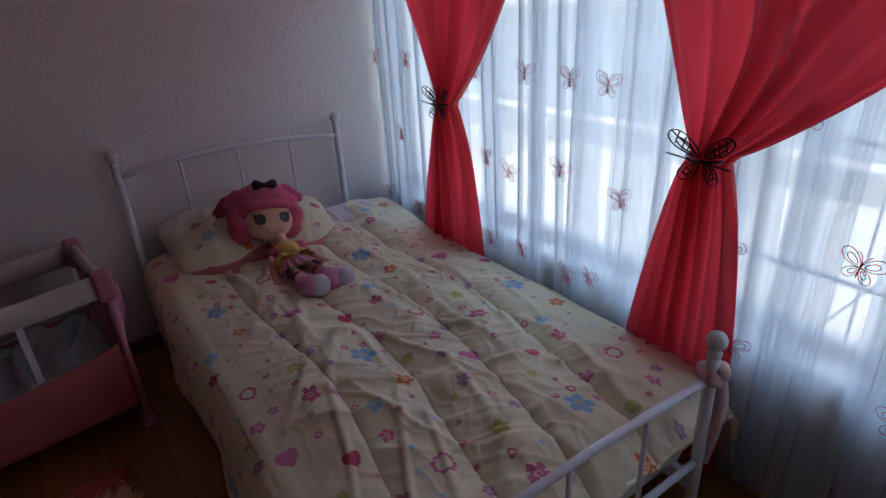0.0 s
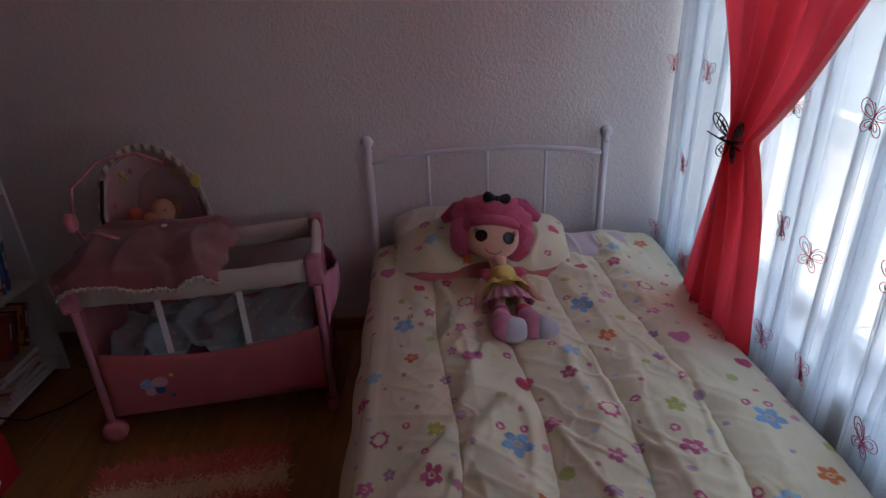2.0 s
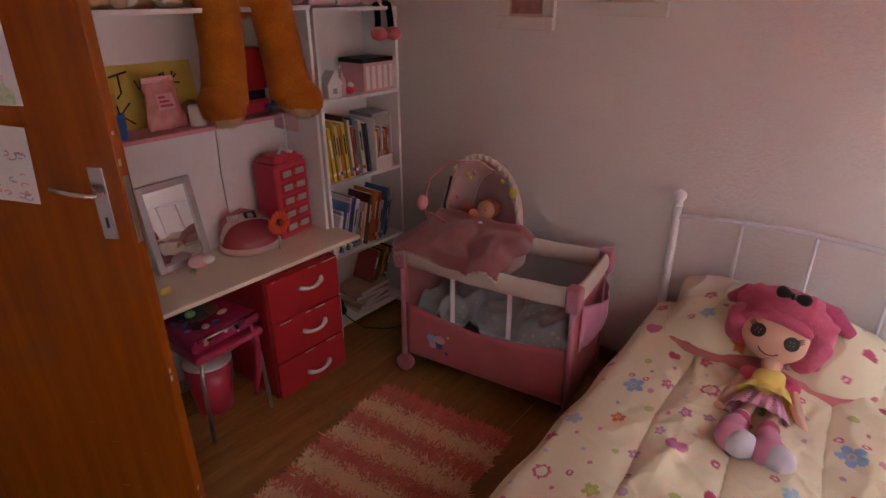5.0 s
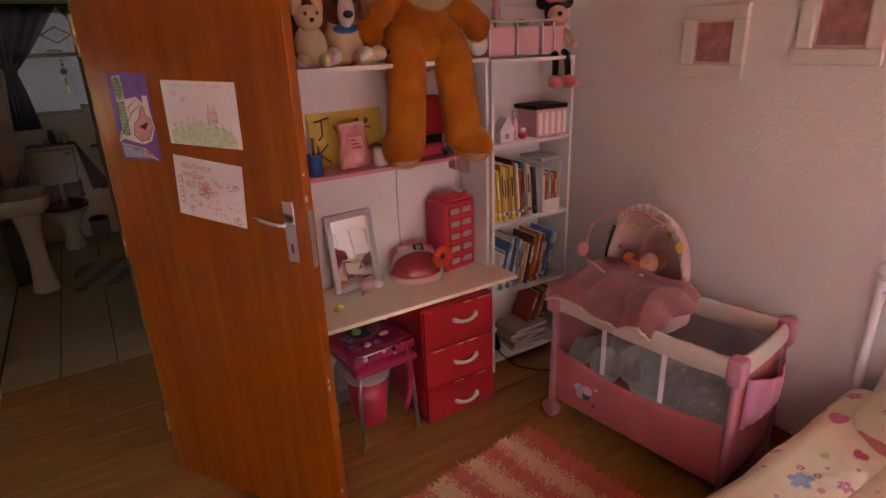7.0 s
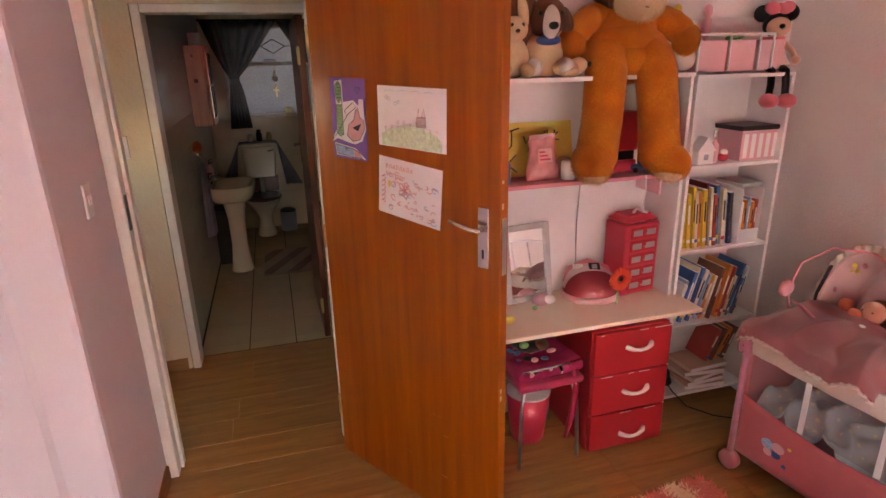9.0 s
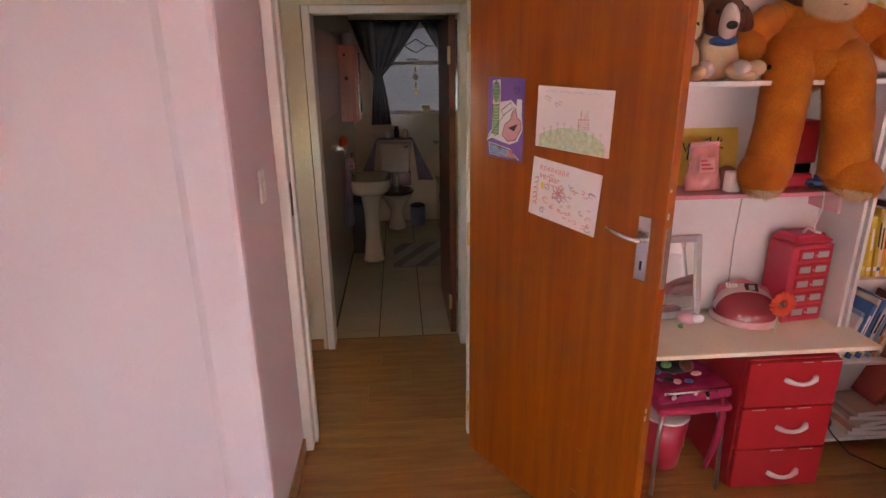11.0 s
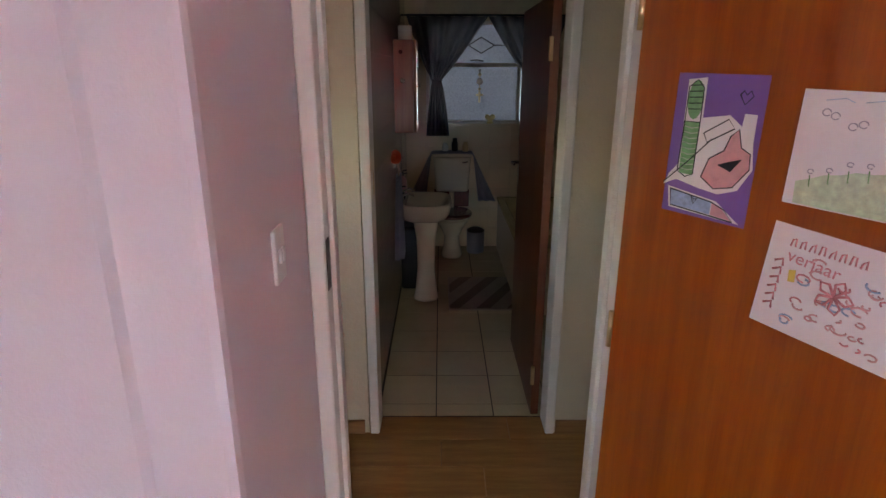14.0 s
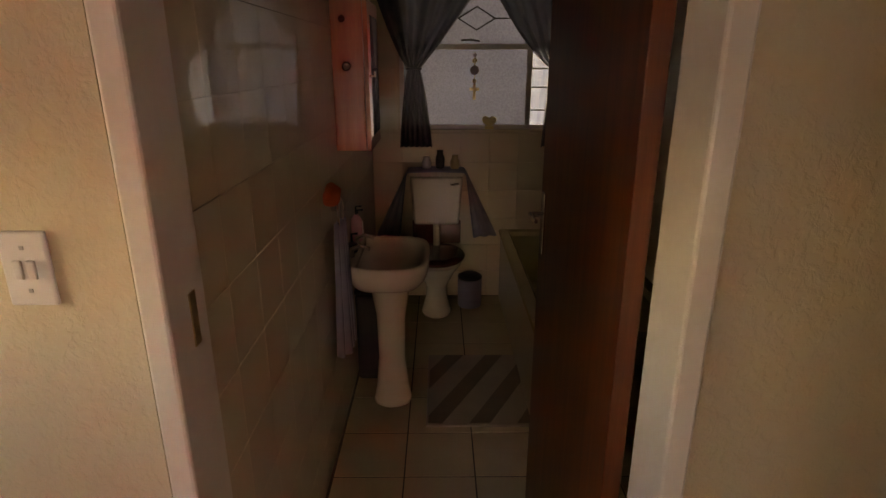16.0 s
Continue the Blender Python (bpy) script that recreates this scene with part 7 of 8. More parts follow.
def blanket_shape(u, v):
    x = -0.275 + u * 0.55 + 0.018 * np.sin(v * 5 + 1) + 0.012 * np.sin(v * 14 + u * 4)
    y = 0.005 - v * 0.372 + 0.022 * np.sin(u * 6.5 + 0.6) * (1 - 0.6 * v) - 0.045 * u * (1 - v)
    mid = np.sin(np.pi * np.clip(u, 0, 1)) ** 0.5 * np.sin(np.pi * np.clip(v * 0.85 + 0.1, 0, 1)) ** 0.7
    z = 0.735 - 0.050 * v + 0.030 * mid + 0.024 * np.exp(-((v - 0.09 - 0.05 * np.sin(u * 5)) / 0.075) ** 2)
    lie = 1 - np.minimum(np.abs(soft_noise(x * 1.5 + 0.5 * y, y * 0.7, 9, 6)), 1)
    z = z + 0.042 * lie ** 3 * mid + 0.014 * soft_noise(x, y, 15, 7) * mid - 0.02 * np.exp(-((u - 0.62 - 0.25 * (v - 0.5)) / 0.05) ** 2) * v
    over = np.clip((-0.335 - y) / 0.045, 0, 1)
    z = z - 0.055 * over ** 1.4 * (1.1 - 0.5 * u) - 0.16 * np.clip(np.abs(u - 0.5) * 2 - 0.80, 0, 1) * (0.4 + 0.6 * (u > 0.5))
    return x, y, z


bl = sheet("knitted_blanket", 120, 96, blanket_shape, knit("rose_ribbed_knit", (0.44, 0.135, 0.14), 520), thick=0.012)
bl.matrix_basis = cs.matrix_basis.copy()
tagged(bl, "dusky rose knitted blanket over the carrier", "blanket")
bm = bmesh.new()
for edge in range(2):
    n = 150 if edge == 0 else 60
    pts = []
    for k in range(n + 1):
        f = k / n
        px, py, pz = (float(c) for c in (blanket_shape(np.array(f), np.array(1.0)) if edge == 0 else blanket_shape(np.array(0.0), np.array(0.55 + 0.45 * f))))
        w = 0.5 + 0.5 * math.sin(k * 0.95)
        pts.append((px - (0.008 * w if edge else 0), py - (0 if edge else 0.004 + 0.009 * w), pz - 0.004 * w))
    tube(bm, pts, [0.006 + 0.003 * math.sin(k * 1.9) for k in range(n + 1)], 6)
fr = part("blanket_fringe", bm, M["cream"], bl, "cream crochet edging")

# ---- rug ----
rug = thing("rug", "shaggy cream and coral striped rug on laminate", "rug", (2.165, -1.446, 0), 7)
W_, L_ = 0.325, 0.60
part("rug_backing", nb(-W_, W_, -L_, L_, 0.001, 0.010, 0.003), M["rug_a"], rug)
rng = random.Random(8)
for k in range(12):
    ya, yb = -L_ + k * 2 * L_ / 12, -L_ + (k + 1) * 2 * L_ / 12
    bm = bmesh.new()
    for i in range(1500):
        px, py = rng.uniform(-W_ - 0.006, W_ + 0.006), rng.uniform(ya - 0.008, yb + 0.008)
        h, a, t_ = rng.uniform(0.008, 0.024), rng.uniform(0, 6.28), rng.uniform(0.018, 0.045)
        w = rng.uniform(0.005, 0.010)
        c, s = math.cos(a), math.sin(a)
        q = [bm.verts.new((px + w * c, py + w * s, 0.009)), bm.verts.new((px - w * c, py - w * s, 0.009)), bm.verts.new((px - w * s * 1.2, py + w * c * 1.2, 0.009))]
        tip = bm.verts.new((px + t_ * math.cos(a * 3), py + t_ * math.sin(a * 3), 0.009 + h))
        for i0, i1 in ((0, 1), (1, 2), (2, 0)):
            bm.faces.new((q[i0], q[i1], tip))
    part("pile_stripe", bm, M["rug_b" if k % 2 else "rug_a"], rug, "coral shag stripe" if k % 2 else "cream shag stripe")

# ---- bathroom ----
bw = fixed(new("window_2"), "steel bathroom window with frosted lower pane", "window")
xw = XB - 0.07
for a, b, c, d in ((WY0, WY0 + 0.03, WZ0, WZ1), (WY1 - 0.03, WY1, WZ0, WZ1), (WY0, WY1, WZ0, WZ0 + 0.025), (WY0, WY1, WZ1 - 0.03, WZ1), (WY0 + 0.03, WY1 - 0.03, 1.74, 1.775), (-2.075, -2.045, WZ0 + 0.025, 1.74)):
    part("window_frame", nb(xw, xw + 0.035, a, b, c, d, 0.003), M["frame"], bw)
p = part("frosted_pane", nb(xw + 0.014, xw + 0.019, WY0 + 0.03, -2.075, WZ0 + 0.025, 1.74), M["frosted"], bw, "frosted pane")
p = part("clear_pane", nb(xw + 0.014, xw + 0.019, -2.045, WY1 - 0.03, WZ0 + 0.025, 1.74), M["pane_dim"], bw)
p = part("top_pane", nb(xw + 0.014, xw + 0.019, WY0 + 0.03, WY1 - 0.03, 1.775, WZ1 - 0.03), M["frosted"], bw, "frosted top light")
for k in range(3):
    yc = -2.72 + k * 0.36
    part("bar_diamond", tube(bmesh.new(), [(xw + 0.045, yc - 0.18, 1.93), (xw + 0.045, yc - 0.06, 1.86), (xw + 0.045, yc + 0.06, 1.93), (xw + 0.045, yc + 0.18, 1.93), (xw + 0.045, yc + 0.06, 1.93), (xw + 0.045, yc - 0.06, 2.0), (xw + 0.045, yc - 0.18, 1.93)], 0.005, 6), M["black"], bw)
for zz in (1.35, 1.5, 1.62):
    part("bar", tube(bmesh.new(), [(xw + 0.045, -2.05, zz), (xw + 0.045, WY1, zz)], 0.005, 6), M["black"], bw)
part("stay", tube(bmesh.new(), [(XB + 0.0, -2.52, 1.795), (XB + 0.005, -2.46, 1.80), (XB + 0.0, -2.40, 1.79)], 0.006, 6), M["black"], bw)
part("window_sill", nb(XB - 0.07, XB + 0.018, WY0 - 0.01, WY1 + 0.01, WZ0 - 0.02, WZ0, 0.003), M["tile_wall"], bw)


def bath_curtain(y_top0, y_top1, y_tie, y_bot0, y_bot1, tie, label):
    def shape(u, v):
        z = 2.17 - v * (2.17 - 1.115)
        a = np.clip((z - tie) / (2.17 - tie), 0, 1)
        b = np.clip((tie - z) / (tie - 1.1), 0, 1)
        lo = np.where(z > tie, y_tie - 0.035 + (y_top0 - y_tie + 0.035) * a ** 0.75, y_tie - 0.035 + (y_bot0 - y_tie + 0.035) * b ** 0.6)
        hi = np.where(z > tie, y_tie + 0.035 + (y_top1 - y_tie - 0.035) * a ** 0.9, y_tie + 0.035 + (y_bot1 - y_tie - 0.035) * b ** 0.6)
        return XB + 0.06 + 0.02 * np.sin(u * 2 * math.pi * 6 + z), lo + (hi - lo) * u, z
    c = thing("bathroom_curtain", label, "curtain")
    sheet("drape", 90, 50, shape, M["curtain_grey"], c)
    part("tie_band", tube(bmesh.new(), [(XB + 0.06 + 0.035 * math.cos(a), y_tie + 0.045 * math.sin(a), tie) for a in (k * 0.5236 for k in range(12))], 0.008, 6, closed=True), M["curtain_grey"], c)
    return c


bath_curtain(-3.10, -2.37, -2.83, -2.93, -2.71, 1.62, "dark grey voile curtain tied aside")
bath_curtain(-2.37, -1.66, -1.90, -1.98, -1.78, 1.62, "dark grey voile curtain tied to one side")
tagged(part("curtain_rail", tube(bmesh.new(), [(XB + 0.06, -3.12, 2.18), (XB + 0.06, -1.55, 2.18)], 0.009, 8), M["black"]), "thin dark curtain rail over the window", "curtain rail")
t = thing("hanging_cross", "beaded string with cross hanging in the window", "ornament", (XB + 0.0, -2.43, 1.42))
part("string", tube(bmesh.new(), [(0, 0, 0.08), (0, 0, 0.30)], 0.003, 6), M["brass"], t)
for k, r_ in enumerate((0.012, 0.016, 0.03, 0.014)):
    part("bead", blob(bmesh.new(), (0, 0, (0.285, 0.25, 0.19, 0.12)[k]), (r_ * 0.6, r_, r_), 0, 0, (0, 0, 0), 2), M["brass"] if k % 2 else M["paper"], t)
part("cross", nb(-0.006, 0.006, -0.009, 0.009, 0.0, 0.1, 0.003), M["brass"], t)
part("cross_arm", nb(-0.006, 0.006, -0.032, 0.032, 0.06, 0.078, 0.003), M["brass"], t)
bm = bmesh.new()
hp = [(0.042 * math.sin(a) ** 3 * 1.15, 0.036 * (13 * math.cos(a) - 5 * math.cos(2 * a) - 2 * math.cos(3 * a) - math.cos(4 * a)) / 13) for a in (2 * math.pi * k / 28 for k in range(28))]
poly(bm, hp, -0.015, 0.015)
bmesh.ops.transform(bm, matrix=Matrix(((0, 0, 1, 0), (1, 0, 0, 0), (0, 1, 0, 0), (0, 0, 0, 1))), verts=bm.verts)
box(bm, -0.016, 0.016, -0.03, 0.03, -0.052, -0.03, 0.003)
tagged(place(part("heart_ornament", bm, M["lampglow"]), XB + 0.0, -2.325, WZ0 + 0.053), "small yellow heart ornament on the windowsill", "ornament")

ws = thing("washbasin", "white porcelain pedestal washbasin on the tiled wall", "washbasin", (-1.80, -2.945, 0))
outline = [(-0.25, -0.165), (0.25, -0.165), (0.265, -0.04), (0.268, 0.09), (0.255, 0.17), (0.205, 0.222), (0.1, 0.236), (-0.1, 0.236), (-0.205, 0.222), (-0.255, 0.17), (-0.268, 0.09), (-0.265, -0.04)]
bm = bmesh.new()
rings = []
for sc, z in ((0.62, 0.63), (0.86, 0.665), (0.99, 0.72), (1.0, 0.775), (0.985, 0.787), (0.93, 0.789), (0.86, 0.78), (0.72, 0.71), (0.45, 0.675), (0.05, 0.67)):
    rings.append([bm.verts.new((x * sc, y * sc + 0.0, z)) for x, y in outline])
for a, b in zip(rings, rings[1:]):
    for k in range(len(a)):
        bm.faces.new((a[k], a[(k + 1) % len(a)], b[(k + 1) % len(a)], b[k]))
bm.faces.new(rings[0]), bm.faces.new(rings[-1])
basin = part("basin", bm, M["porcelain"], ws, smooth=True)
basin.modifiers.new("round", "SUBSURF").levels = 2
basin.modifiers["round"].render_levels = 2
part("back_ledge", nb(-0.235, 0.235, -0.17, -0.10, 0.75, 0.792, 0.012, seg=3), M["porcelain"], ws)
part("pedestal", lathe(bmesh.new(), [(0.10, 0), (0.102, 0.02), (0.088, 0.08), (0.07, 0.25), (0.075, 0.48), (0.10, 0.62), (0.11, 0.64)], 24, sx=0.85, sy=0.95), M["porcelain"], ws, "tapering white pedestal", smooth=True).location = (0.05, 0.04, 0)
for xx in (-0.09, 0.09):
    part("tap", tube(bmesh.new(), [(xx, -0.13, 0.79), (xx, -0.13, 0.83), (xx, -0.09, 0.845), (xx, -0.045, 0.83)], [0.013, 0.012, 0.01, 0.009], 10), M["chrome"], ws)
part("drain", lathe(bmesh.new(), [(0.02, 0.676), (0.018, 0.68)], 14), M["chrome"], ws)
part("overflow", nb(-0.012, 0.012, -0.115, -0.110, 0.735, 0.743), M["black"], ws)
for k, (xx, mm, h) in enumerate(((-0.16, "pale_pink", 0.14), (-0.205, "white_card", 0.11), (0.02, "black", 0.05))):
    t = thing("soap_bottle", "small pump soap bottle behind the basin taps", "bottle", (-1.80 + xx, -3.085, 0.7925), group="basin bottles")
    part("bottle", lathed((0.026, 0.028, 0.028, 0.01), (0, 0.005, h * 0.8, h)), M[mm], t, smooth=True)
    part("pump", tube(bmesh.new(), [(0, 0, h), (0, 0, h + 0.04), (0, 0.03, h + 0.042)], 0.006, 8), M["black"], t)

wc = thing("toilet", "white toilet with high cistern and dark wooden seat", "toilet", (-2.84, -2.685, 0))
part("foot", lathe(bmesh.new(), [(0.10, 0), (0.105, 0.02), (0.075, 0.12), (0.07, 0.2), (0.12, 0.3), (0.165, 0.36), (0.175, 0.385)], 24, sx=1.25, sy=1.0), M["porcelain"], wc, smooth=True)
part("bowl_rim", lathe(bmesh.new(), [(0.165, 0.385), (0.18, 0.39), (0.178, 0.405), (0.12, 0.405), (0.1, 0.30), (0.03, 0.27)], 24, sx=1.25, sy=1.0), M["porcelain"], wc, smooth=True)
part("seat", lathe(bmesh.new(), [(0.105, 0.408), (0.19, 0.408), (0.194, 0.418), (0.185, 0.43), (0.11, 0.43)], 26, sx=1.25, sy=1.0), M["seat_wood"], wc, "dark brown wooden seat", smooth=True)
part("lid", nb(-0.235, -0.215, -0.17, 0.17, 0.43, 0.60, 0.008), M["seat_wood"], wc, "dark brown raised lid")
bm = nb(-0.27, -0.095, -0.178, 0.178, 0.60, 0.93, 0.02, seg=3)
for v in bm.verts:
    v.co.y *= 0.86 + 0.14 * (v.co.z - 0.6) / 0.33
part("cistern", bm, M["porcelain"], wc, "white porcelain cistern")
part("cistern_lid", nb(-0.272, -0.088, -0.19, 0.19, 0.932, 0.965, 0.012, seg=3), M["porcelain"], wc)
part("flush_lever", tube(bmesh.new(), [(-0.09, 0.10, 0.885), (-0.07, 0.10, 0.885), (-0.066, 0.15, 0.892)], 0.007, 8), M["chrome"], wc)
part("pipe", tube(bmesh.new(), [(-0.19, 0, 0.60), (-0.19, 0, 0.42)], 0.025, 12), M["porcelain"], wc)
def tank_towel(u, v):
    a = (u - 0.5) * 2
    s = np.abs(a)
    y = np.sign(a) * (np.clip(s, 0, 0.36) / 0.36 * 0.20 + np.clip(s - 0.36, 0, 1) * (0.36 - 0.28 * v))
    z = 0.972 - np.clip(s - 0.34, 0, 1) * 0.72 * (1 - 0.1 * v) - 0.02 * s
    x = -0.275 + v * 0.20 + 0.03 * np.clip(s - 0.36, 0, 1) + 0.012 * np.sin(v * 15) * (s > 0.4)
    return x, y, z


tw = sheet("cistern_towel", 70, 24, tank_towel, M["towel"], thick=0.006)
tw.matrix_basis = pose(-2.84, -2.685, 0.0)
tagged(tw, "slate blue towel draped over the cistern", "towel")
for xx, yy, mm, h in ((-3.0, -2.75, "white_card", 0.075), (-3.0, -2.66, "black", 0.12), (-2.98, -2.56, "brass", 0.09)):
    t = thing("cistern_ornament", "small jar standing on the cistern towel", "jar", (xx, yy, 0.981), group="cistern jars")
    part("jar", lathed((0.025, 0.03, 0.03, 0.02, 0.022), (0, 0.008, h * 0.6, h * 0.8, h)), M[mm], t, smooth=True)
t = thing("toilet_bin", "small dark pedal bin beside the toilet", "bin", (-2.95, -2.45, 0))
part("bin_body", lathed((0.08, 0.085, 0.085, 0.075), (0, 0.01, 0.2, 0.21)), M["towel"], t, smooth=True)
part("lid", lathed((0.087, 0.086, 0.05, 0.01), (0.212, 0.225, 0.245, 0.25)), M["black"], t, smooth=True)
t = thing("laundry_bin", "tall black plastic bin behind the basin", "bin", (-2.03, -2.995, 0))
part("bin_body", nb(-0.10, 0.10, -0.115, 0.115, 0.0, 0.50, 0.02, seg=3), M["black"], t)
part("lid", nb(-0.105, 0.105, -0.12, 0.12, 0.502, 0.53, 0.012), M["black"], t)

bt = thing("bathtub", "cream built-in bathtub with tiled front panel", "bathtub")
part("front_panel", nb(XB, -1.42, -2.225, -2.19, 0, 0.485, 0.004), M["tile_wall"], bt, "glazed front panel")
bm = bmesh.new()
def tub_ring(inset, z):
    x0, x1, y0, y1 = XB + inset, -1.42 - inset, -2.235 + inset, -1.505 - inset
    return [bm.verts.new((x, y, z)) for x, y in ((x0, y0), (x1, y0), (x1, y1), (x0, y1))]


tub = [tub_ring(i, z) for i, z in ((0.0, 0.487), (0.0, 0.515), (0.06, 0.515), (0.08, 0.49), (0.14, 0.16), (0.22, 0.13))]
for a, b in zip(tub, tub[1:]):
    for k in range(4):
        bm.faces.new((a[k], a[(k + 1) % 4], b[(k + 1) % 4], b[k]))
bm.faces.new(tub[-1])
part("tub", bm, surf("cream_enamel", (0.72, 0.6, 0.36), 0.15, var=0.04, relief=0.0, coat=0.3), bt, "cream enamel tub")
part("end_panel", nb(-1.43, -1.42, -2.19, -1.505, 0, 0.485), M["tile_wall"], bt)

mt = thing("bath_mat", "taupe bath mat with dark diagonal stripes", "bath mat", (-1.84, -2.455, 0.0), 0)
part("base", nb(-0.345, 0.345, -0.275, 0.275, 0.001, 0.014, 0.004), M["mat_a"], mt)
def clipped(pts, nx, ny, limit):
    """The part of an outline with nx * x + ny * y below the limit."""
    out = []
    for p, q in zip(pts, pts[1:] + pts[:1]):
        a, b = nx * p[0] + ny * p[1] - limit, nx * q[0] + ny * q[1] - limit
        if a <= 0:
            out.append(p)
        if a * b < 0:
            out.append((p[0] + (q[0] - p[0]) * a / (a - b), p[1] + (q[1] - p[1]) * a / (a - b)))
    return out


for c in (-0.30, -0.07, 0.16, 0.39):
    pts = clipped([(-0.335, -0.265), (0.335, -0.265), (0.335, 0.265), (-0.335, 0.265)], 0.53, 1, c + 0.05)
    pts = clipped(pts, -0.53, -1, 0.05 - c)
    if len(pts) > 2:
        part("stripe", poly(bmesh.new(), pts, 0.0142, 0.018), M["mat_b"], mt, "dark brown stripe")

cb = thing("bathroom_cabinet", "reddish pine wall cabinet with glass door", "cabinet", (-1.93, -3.122, 1.285))
part("body", nb(-0.20, 0.20, 0, 0.135, 0, 0.63, 0.003), M["cab_wood"], cb)
d = part("door", nb(-0.20, 0.20, 0.137, 0.157, 0, 0.63, 0.003), M["cab_wood"], cb)
part("glass", nb(-0.15, 0.15, 0.1575, 0.161, 0.06, 0.57), M["mirror"], d, "mirror glass")
part("latch", tube(bmesh.new(), [(0.185, 0.157, 0.32), (0.185, 0.18, 0.32), (0.185, 0.18, 0.34)], 0.006, 8), M["chrome"], d)
part("knot_mark", lathe(bmesh.new(), [(0.018, 0), (0.016, 0.001)], 14, m=pose(0.201, 0.06, 0.36, 0, 90, 0)), M["seat_wood"], cb)
part("knot_mark", lathe(bmesh.new(), [(0.014, 0), (0.012, 0.001)], 14, m=pose(0.201, 0.05, 0.55, 0, 90, 0)), M["seat_wood"], cb)
tagged(part("paper_roll", lathe(bmesh.new(), [(0.045, 0), (0.05, 0.005), (0.05, 0.095), (0.045, 0.1)], 18, m=pose(-1.93, -3.05, 1.916)), M["white_card"]), "white paper roll on top of the cabinet", "paper roll")
t = thing("towel_ring", "chrome ring rail holding a blue towel", "towel rail", (-1.50, -3.122, 1.09))
part("bracket", nb(-0.02, 0.02, 0, 0.03, -0.02, 0.02, 0.006), M["chrome"], t)
part("ring", tube(bmesh.new(), [(0.06 * math.cos(a), 0.04, -0.03 + 0.06 * math.sin(a)) for a in (k * 0.3927 for k in range(16))], 0.006, 8, closed=True), M["chrome"], t)
tw = sheet("hand_towel", 40, 30, lambda u, v: ((u - 0.5) * (0.13 + 0.06 * v) , 0.03 + 0.03 * np.sin(u * 19) * (0.4 + 0.6 * v), -0.02 - v * 0.60), M["towel"], thick=0.01)
tw.matrix_basis = pose(-1.50, -3.115, 1.045)
tagged(tw, "slate blue hand towel hanging by the basin", "towel")
tagged(place(part("red_sponge", blob(bmesh.new(), (0, 0, 0), (0.075, 0.035, 0.045), 0, 0.012, (0, 0, 0), 3, 25), surf("orange_red_foam", (0.62, 0.10, 0.03), 0.9)), -1.40, -3.095, 1.16), "orange-red bath puff on the tiled wall", "bath puff")

# bathroom door leaf, opened inwards against the north side
d2 = fixed(new("door_2"), "dark brown wooden bathroom door standing open inwards", "door")
d2.matrix_basis = pose(-0.142, -2.305, 0.01, 0, 0, 180.2)
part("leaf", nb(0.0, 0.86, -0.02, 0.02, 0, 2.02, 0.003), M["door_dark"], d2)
for zz in (0.18, 1.75):
    part("hinge", nb(-0.014, 0.004, 0.012, 0.03, zz, zz + 0.1, 0.002), M["brass"], d2, "worn brass hinge")
part("handle_plate", nb(0.775, 0.815, 0.0205, 0.027, 1.06, 1.26, 0.003), M["chrome"], d2)
part("lever", tube(bmesh.new(), [(0.795, 0.027, 1.19), (0.795, 0.065, 1.19), (0.76, 0.068, 1.19), (0.69, 0.064, 1.194)], [0.009, 0.009, 0.008, 0.006], 10), M["chrome"], d2)
part("handle_plate", nb(0.775, 0.815, -0.027, -0.0205, 1.06, 1.26, 0.003), M["chrome"], d2)
part("latch_plate", nb(0.86, 0.8615, -0.011, 0.011, 1.06, 1.25), M["steel"], d2)
t = thing("ceiling_lamp", "amber glass ceiling lamp with brass rim", "ceiling lamp", (-1.6, -2.45, H))
part("rim", lathe(bmesh.new(), [(0.11, -0.02), (0.115, -0.01), (0.11, 0.0)], 22), M["brass"], t)
part("glass_shade", lathe(bmesh.new(), [(0.02, -0.085), (0.07, -0.075), (0.1, -0.045), (0.105, -0.02)], 22), M["lampglow"], t, smooth=True)

# added window at the hall passage end, out of view, brightens the hall
hw = fixed(new("added_window_3"), "unseen hall window added to light the passage", "window")
for a, b, c, d in ((0.14, 0.18, 1.25, 1.66), (0.72, 0.76, 1.25, 1.66), (0.18, 0.72, 1.25, 1.29), (0.18, 0.72, 1.62, 1.66)):
    part("window_frame", nb(a, b, -4.5, -4.44, c, d, 0.003), M["frame"], hw)
g = part("pane", nb(0.18, 0.72, -4.478, -4.473, 1.29, 1.62), M["pane"], hw)
g.visible_shadow = False

# ---- outside the windows ----
gm = nb(-60, 80, -70, 60, -0.35, -0.2)
fixed(part("ground", gm, M["ground"]), "pale concrete yard around the house", "ground")
pav = fixed(new("pavement"), "pale square patio paving slabs", "pavement")
for i in range(6):
    for j in range(13):
        part("slab", nb(4.35 + i * 0.6, 4.94 + i * 0.6, -6.0 + j * 0.6, -5.41 + j * 0.6, -0.2, -0.155, 0.006, seg=1), M["paving"], pav)
yw = thing("garden_wall", "grey plastered garden wall with pale coping", "garden wall")
part("wall_body", nb(7.7, 7.9, -4.9, 9, -0.2, 1.25, 0.01), M["facade"], yw)
part("coping", nb(7.66, 7.94, -4.9, 9, 1.25, 1.31, 0.01), M["paving"], yw)
part("plinth", nb(7.45, 7.69, -4.9, 9, -0.2, 0.12, 0.01), M["paving"], yw, "pale paved step at the wall foot")
hs = thing("neighbour_house", "grey single-storey house beyond the garden wall", "house", (15, 0, -0.2))
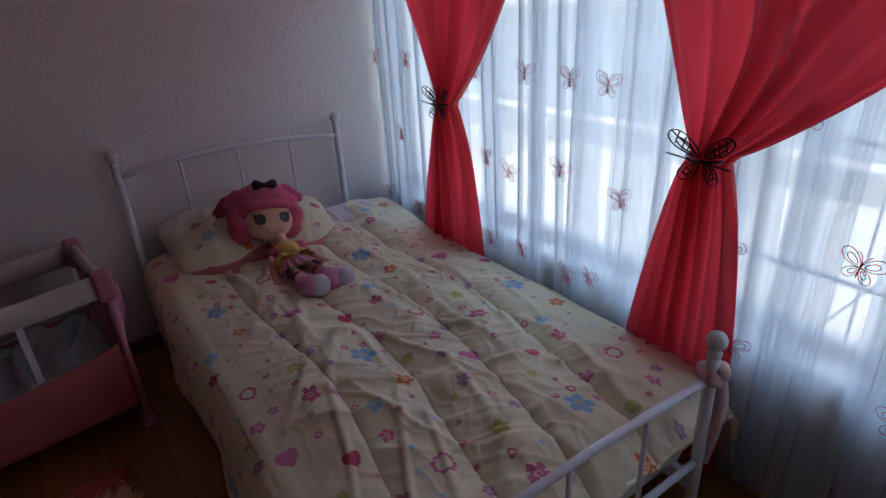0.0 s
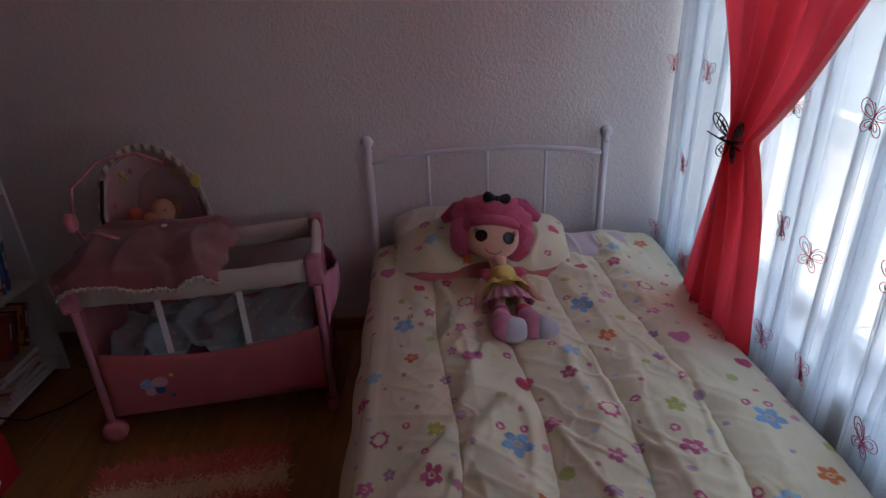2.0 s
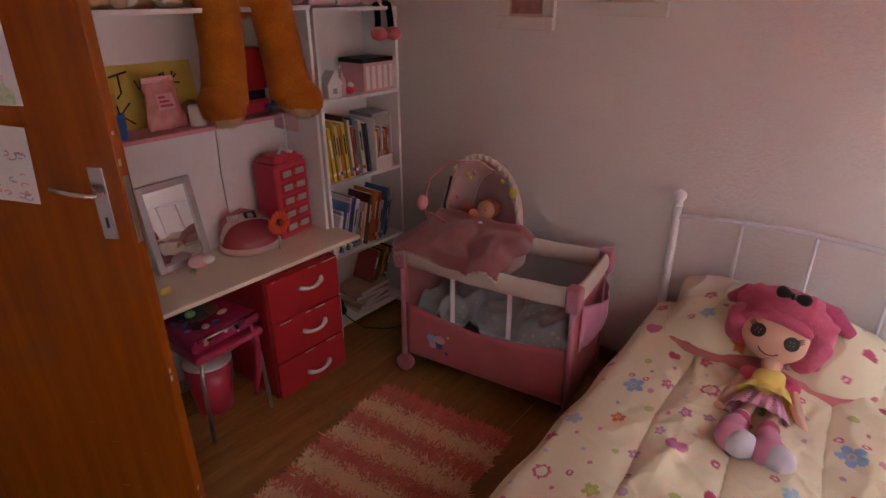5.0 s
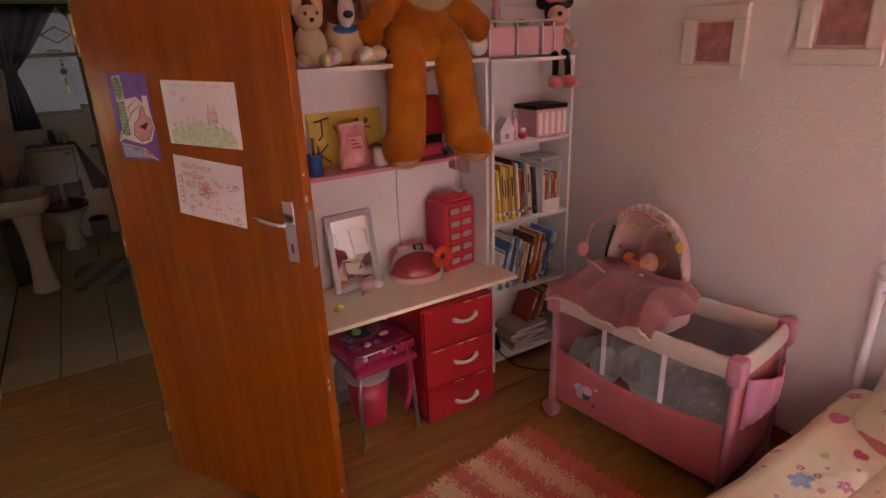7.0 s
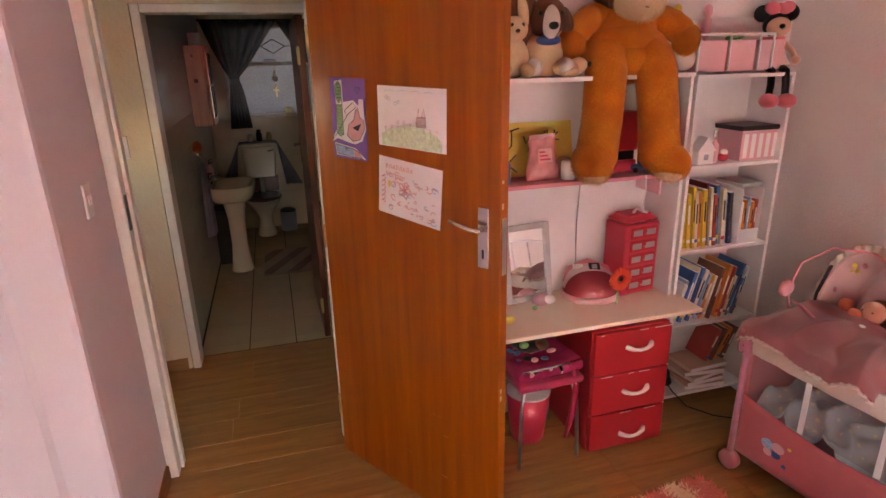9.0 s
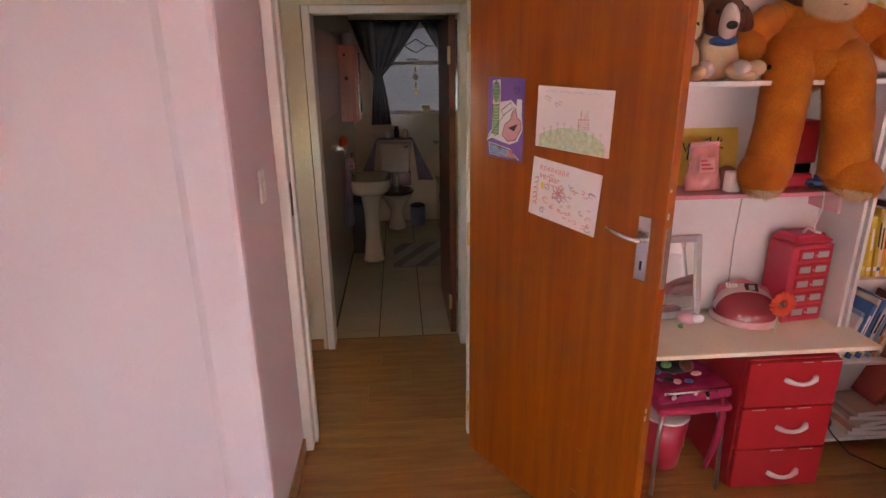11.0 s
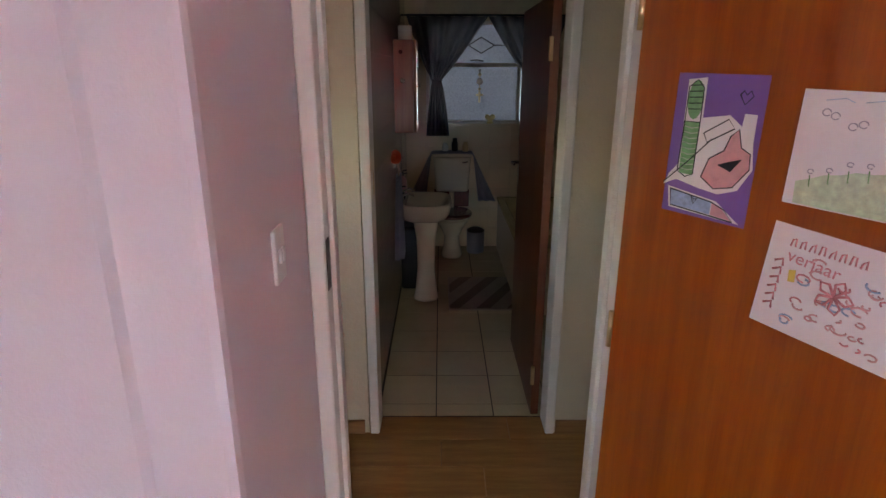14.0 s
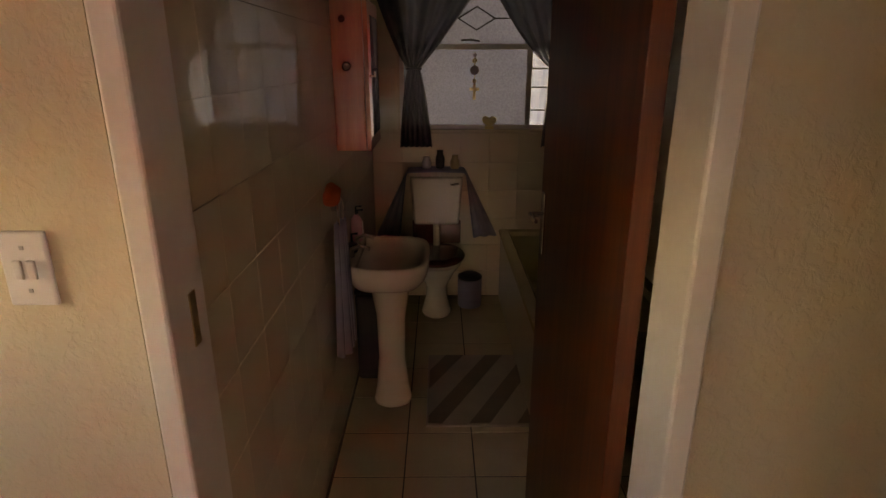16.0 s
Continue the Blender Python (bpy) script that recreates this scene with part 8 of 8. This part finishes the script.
part("wall", nb(0, 6, -9, 7, 0, 2.8), M["facade"], hs)
bm = bmesh.new()
poly(bm, [(-0.5, 2.8), (6.5, 2.8), (3, 4.6)], -7.5, 9.5)
bmesh.ops.transform(bm, matrix=pose(0, 0, 0, 90), verts=bm.verts)
part("roof", bm, M["roof"], hs)
for yy in (-7, -3, 1, 4.5):
    w_ = part("window", nb(-0.03, 0.0, yy, yy + 1.4, 1.0, 2.2, 0.01), M["frame"], hs)
    part("window_pane", nb(-0.035, -0.031, yy + 0.08, yy + 1.32, 1.08, 2.12), M["facade_dark"], w_)
bh = thing("brick_outbuilding", "brown face-brick outbuilding at the patio side", "outbuilding", (7.2, -5.3, -0.2))
part("wall", nb(0, 3, -2.5, 0, 0, 2.6), M["brick"], bh)
part("roof", nb(-0.2, 3.2, -2.7, 0.2, 2.6, 2.75), M["roof"], bh)
for r_ in range(18):
    for c_ in range(9):
        part("brick", nb(-0.012, 0.0, -0.02 - c_ * 0.24 - 0.12 * (r_ % 2) - 0.225, -0.02 - c_ * 0.24 - 0.12 * (r_ % 2), 0.1 + r_ * 0.085, 0.172 + r_ * 0.085), M["brick"], bh)


def shrub(at, r, h, seed, label):
    rng = random.Random(seed)
    t = thing("shrub", label, "shrub", at)
    bm = bmesh.new()
    for k in range(5):
        a = k * 1.3
        tube(bm, [(0, 0, 0), (0.2 * r * math.cos(a), 0.2 * r * math.sin(a), h * 0.4), (0.6 * r * math.cos(a), 0.6 * r * math.sin(a), h * 0.75)], [0.03, 0.02, 0.008], 6)
    part("trunk", bm, M["bark"], t)
    verts, faces = [], []
    for k in range(1600):
        a, e, q = rng.uniform(0, 6.28), rng.uniform(-0.6, 1), rng.uniform(0.45, 1) ** 0.6
        lump = 0.75 + 0.35 * math.sin(a * 3 + seed) * math.cos(e * 4)
        c = Vector((r * q * lump * math.cos(a) * (1 - e * e * 0.5), r * q * lump * math.sin(a) * (1 - e * e * 0.5), h * 0.58 + h * 0.4 * e * q))
        d = Vector((rng.uniform(-1, 1), rng.uniform(-1, 1), rng.uniform(-1, 1))).normalized()
        s = d.orthogonal().normalized()
        l, i = rng.uniform(0.04, 0.08), len(verts)
        verts += [c - d * l, c + s * l * 0.4, c + d * l, c - s * l * 0.4]
        faces.append((i, i + 1, i + 2, i + 3))
    me = bpy.data.meshes.new("crown")
    me.from_pydata(verts, [], faces)
    me.materials.append(M["leaf"])
    o = new("crown", me)
    o.parent = t
    return t


shrub((8.7, 0.8, -0.2), 0.7, 1.7, 1, "dark green leafy shrub by the garden wall")
shrub((8.6, -1.4, -0.2), 0.55, 1.2, 2, "low green leafy shrub by the garden wall")
shrub((8.9, -3.6, -0.2), 0.8, 2.0, 3, "tall green leafy shrub near the outbuilding")
# added wall, out of view, that cuts the light reaching the bathroom window
bb = thing("bathroom_shade_wall", "unseen plastered wall added to dim the bathroom window", "boundary wall")
part("wall_body", nb(-4.75, -4.55, -9, 4, -0.2, 2.6, 0.01), M["facade"], bb)

# ---- tiles ----
rng = random.Random(6)
for i in range(-1, 11):
    for j in range(-2, 5):
        x1 = -0.255 - i * 0.30
        a, b = max(x1 - 0.30, XB), min(x1, -0.142)
        c, d = max(-2.815 + j * 0.30, -3.13), min(-2.515 + j * 0.30, -1.5)
        if b - a > 0.03 and d - c > 0.02:
            part("tile", nb(a + 0.003, b - 0.003, c + 0.003, d - 0.003, -0.003, 0.0, 0.001, seg=1), M["tile_floor"], bath_floor)
bsw, bbw = bpy.data.objects["wall_bath_south"], bpy.data.objects["wall_bath_back"]
for i in range(15):
    for j in range(12):
        z = j * 0.20
        x = -0.125 - i * 0.20
        part("tile", nb(max(x - 0.1992, XB), x, -3.131, -3.124, z + 0.0004, min(z + 0.1992, H - 0.11), 0.0005, seg=1), M["tile_wall"], bsw)
for i in range(8):
    for j in range(6):
        y = -3.12 + i * 0.2
        part("tile", nb(XB - 0.0085, XB, y + 0.001, min(y + 0.199, -1.505), j * 0.2 + 0.001, min(j * 0.2 + 0.199, WZ0 - 0.022), 0.0012, seg=1), M["tile_wall"], bbw)
for i in range(1):
    for j in range(6, 12):
        part("tile", nb(XB - 0.0085, XB, -3.12, -2.942, j * 0.2 + 0.026, min(j * 0.2 + 0.224, 2.4), 0.0012, seg=1), M["tile_wall"], bbw)

# ---- laminate boards ----
floor = fixed(new("floor"), "warm oak laminate boards running lengthwise", "floor")
rng = random.Random(3)
x = -0.135
while x < XE:
    w = 0.194
    y = -4.75 - rng.uniform(0, 1.1)
    while y < 0.0:
        lo, hi = (-4.4, -1.35) if x < 0.80 else (-4.75, 0.0)
        a, b = max(y, lo), min(y + 1.28, hi)
        x1 = min(x + w, XE)
        if b > a + 0.02:
            part("board", nb(x + 0.0008, x1 - 0.0008, a + 0.0008, b - 0.0008, -0.012, 0.0, 0.0007, seg=1), M["laminate"], floor)
        y += 1.28
    x += w
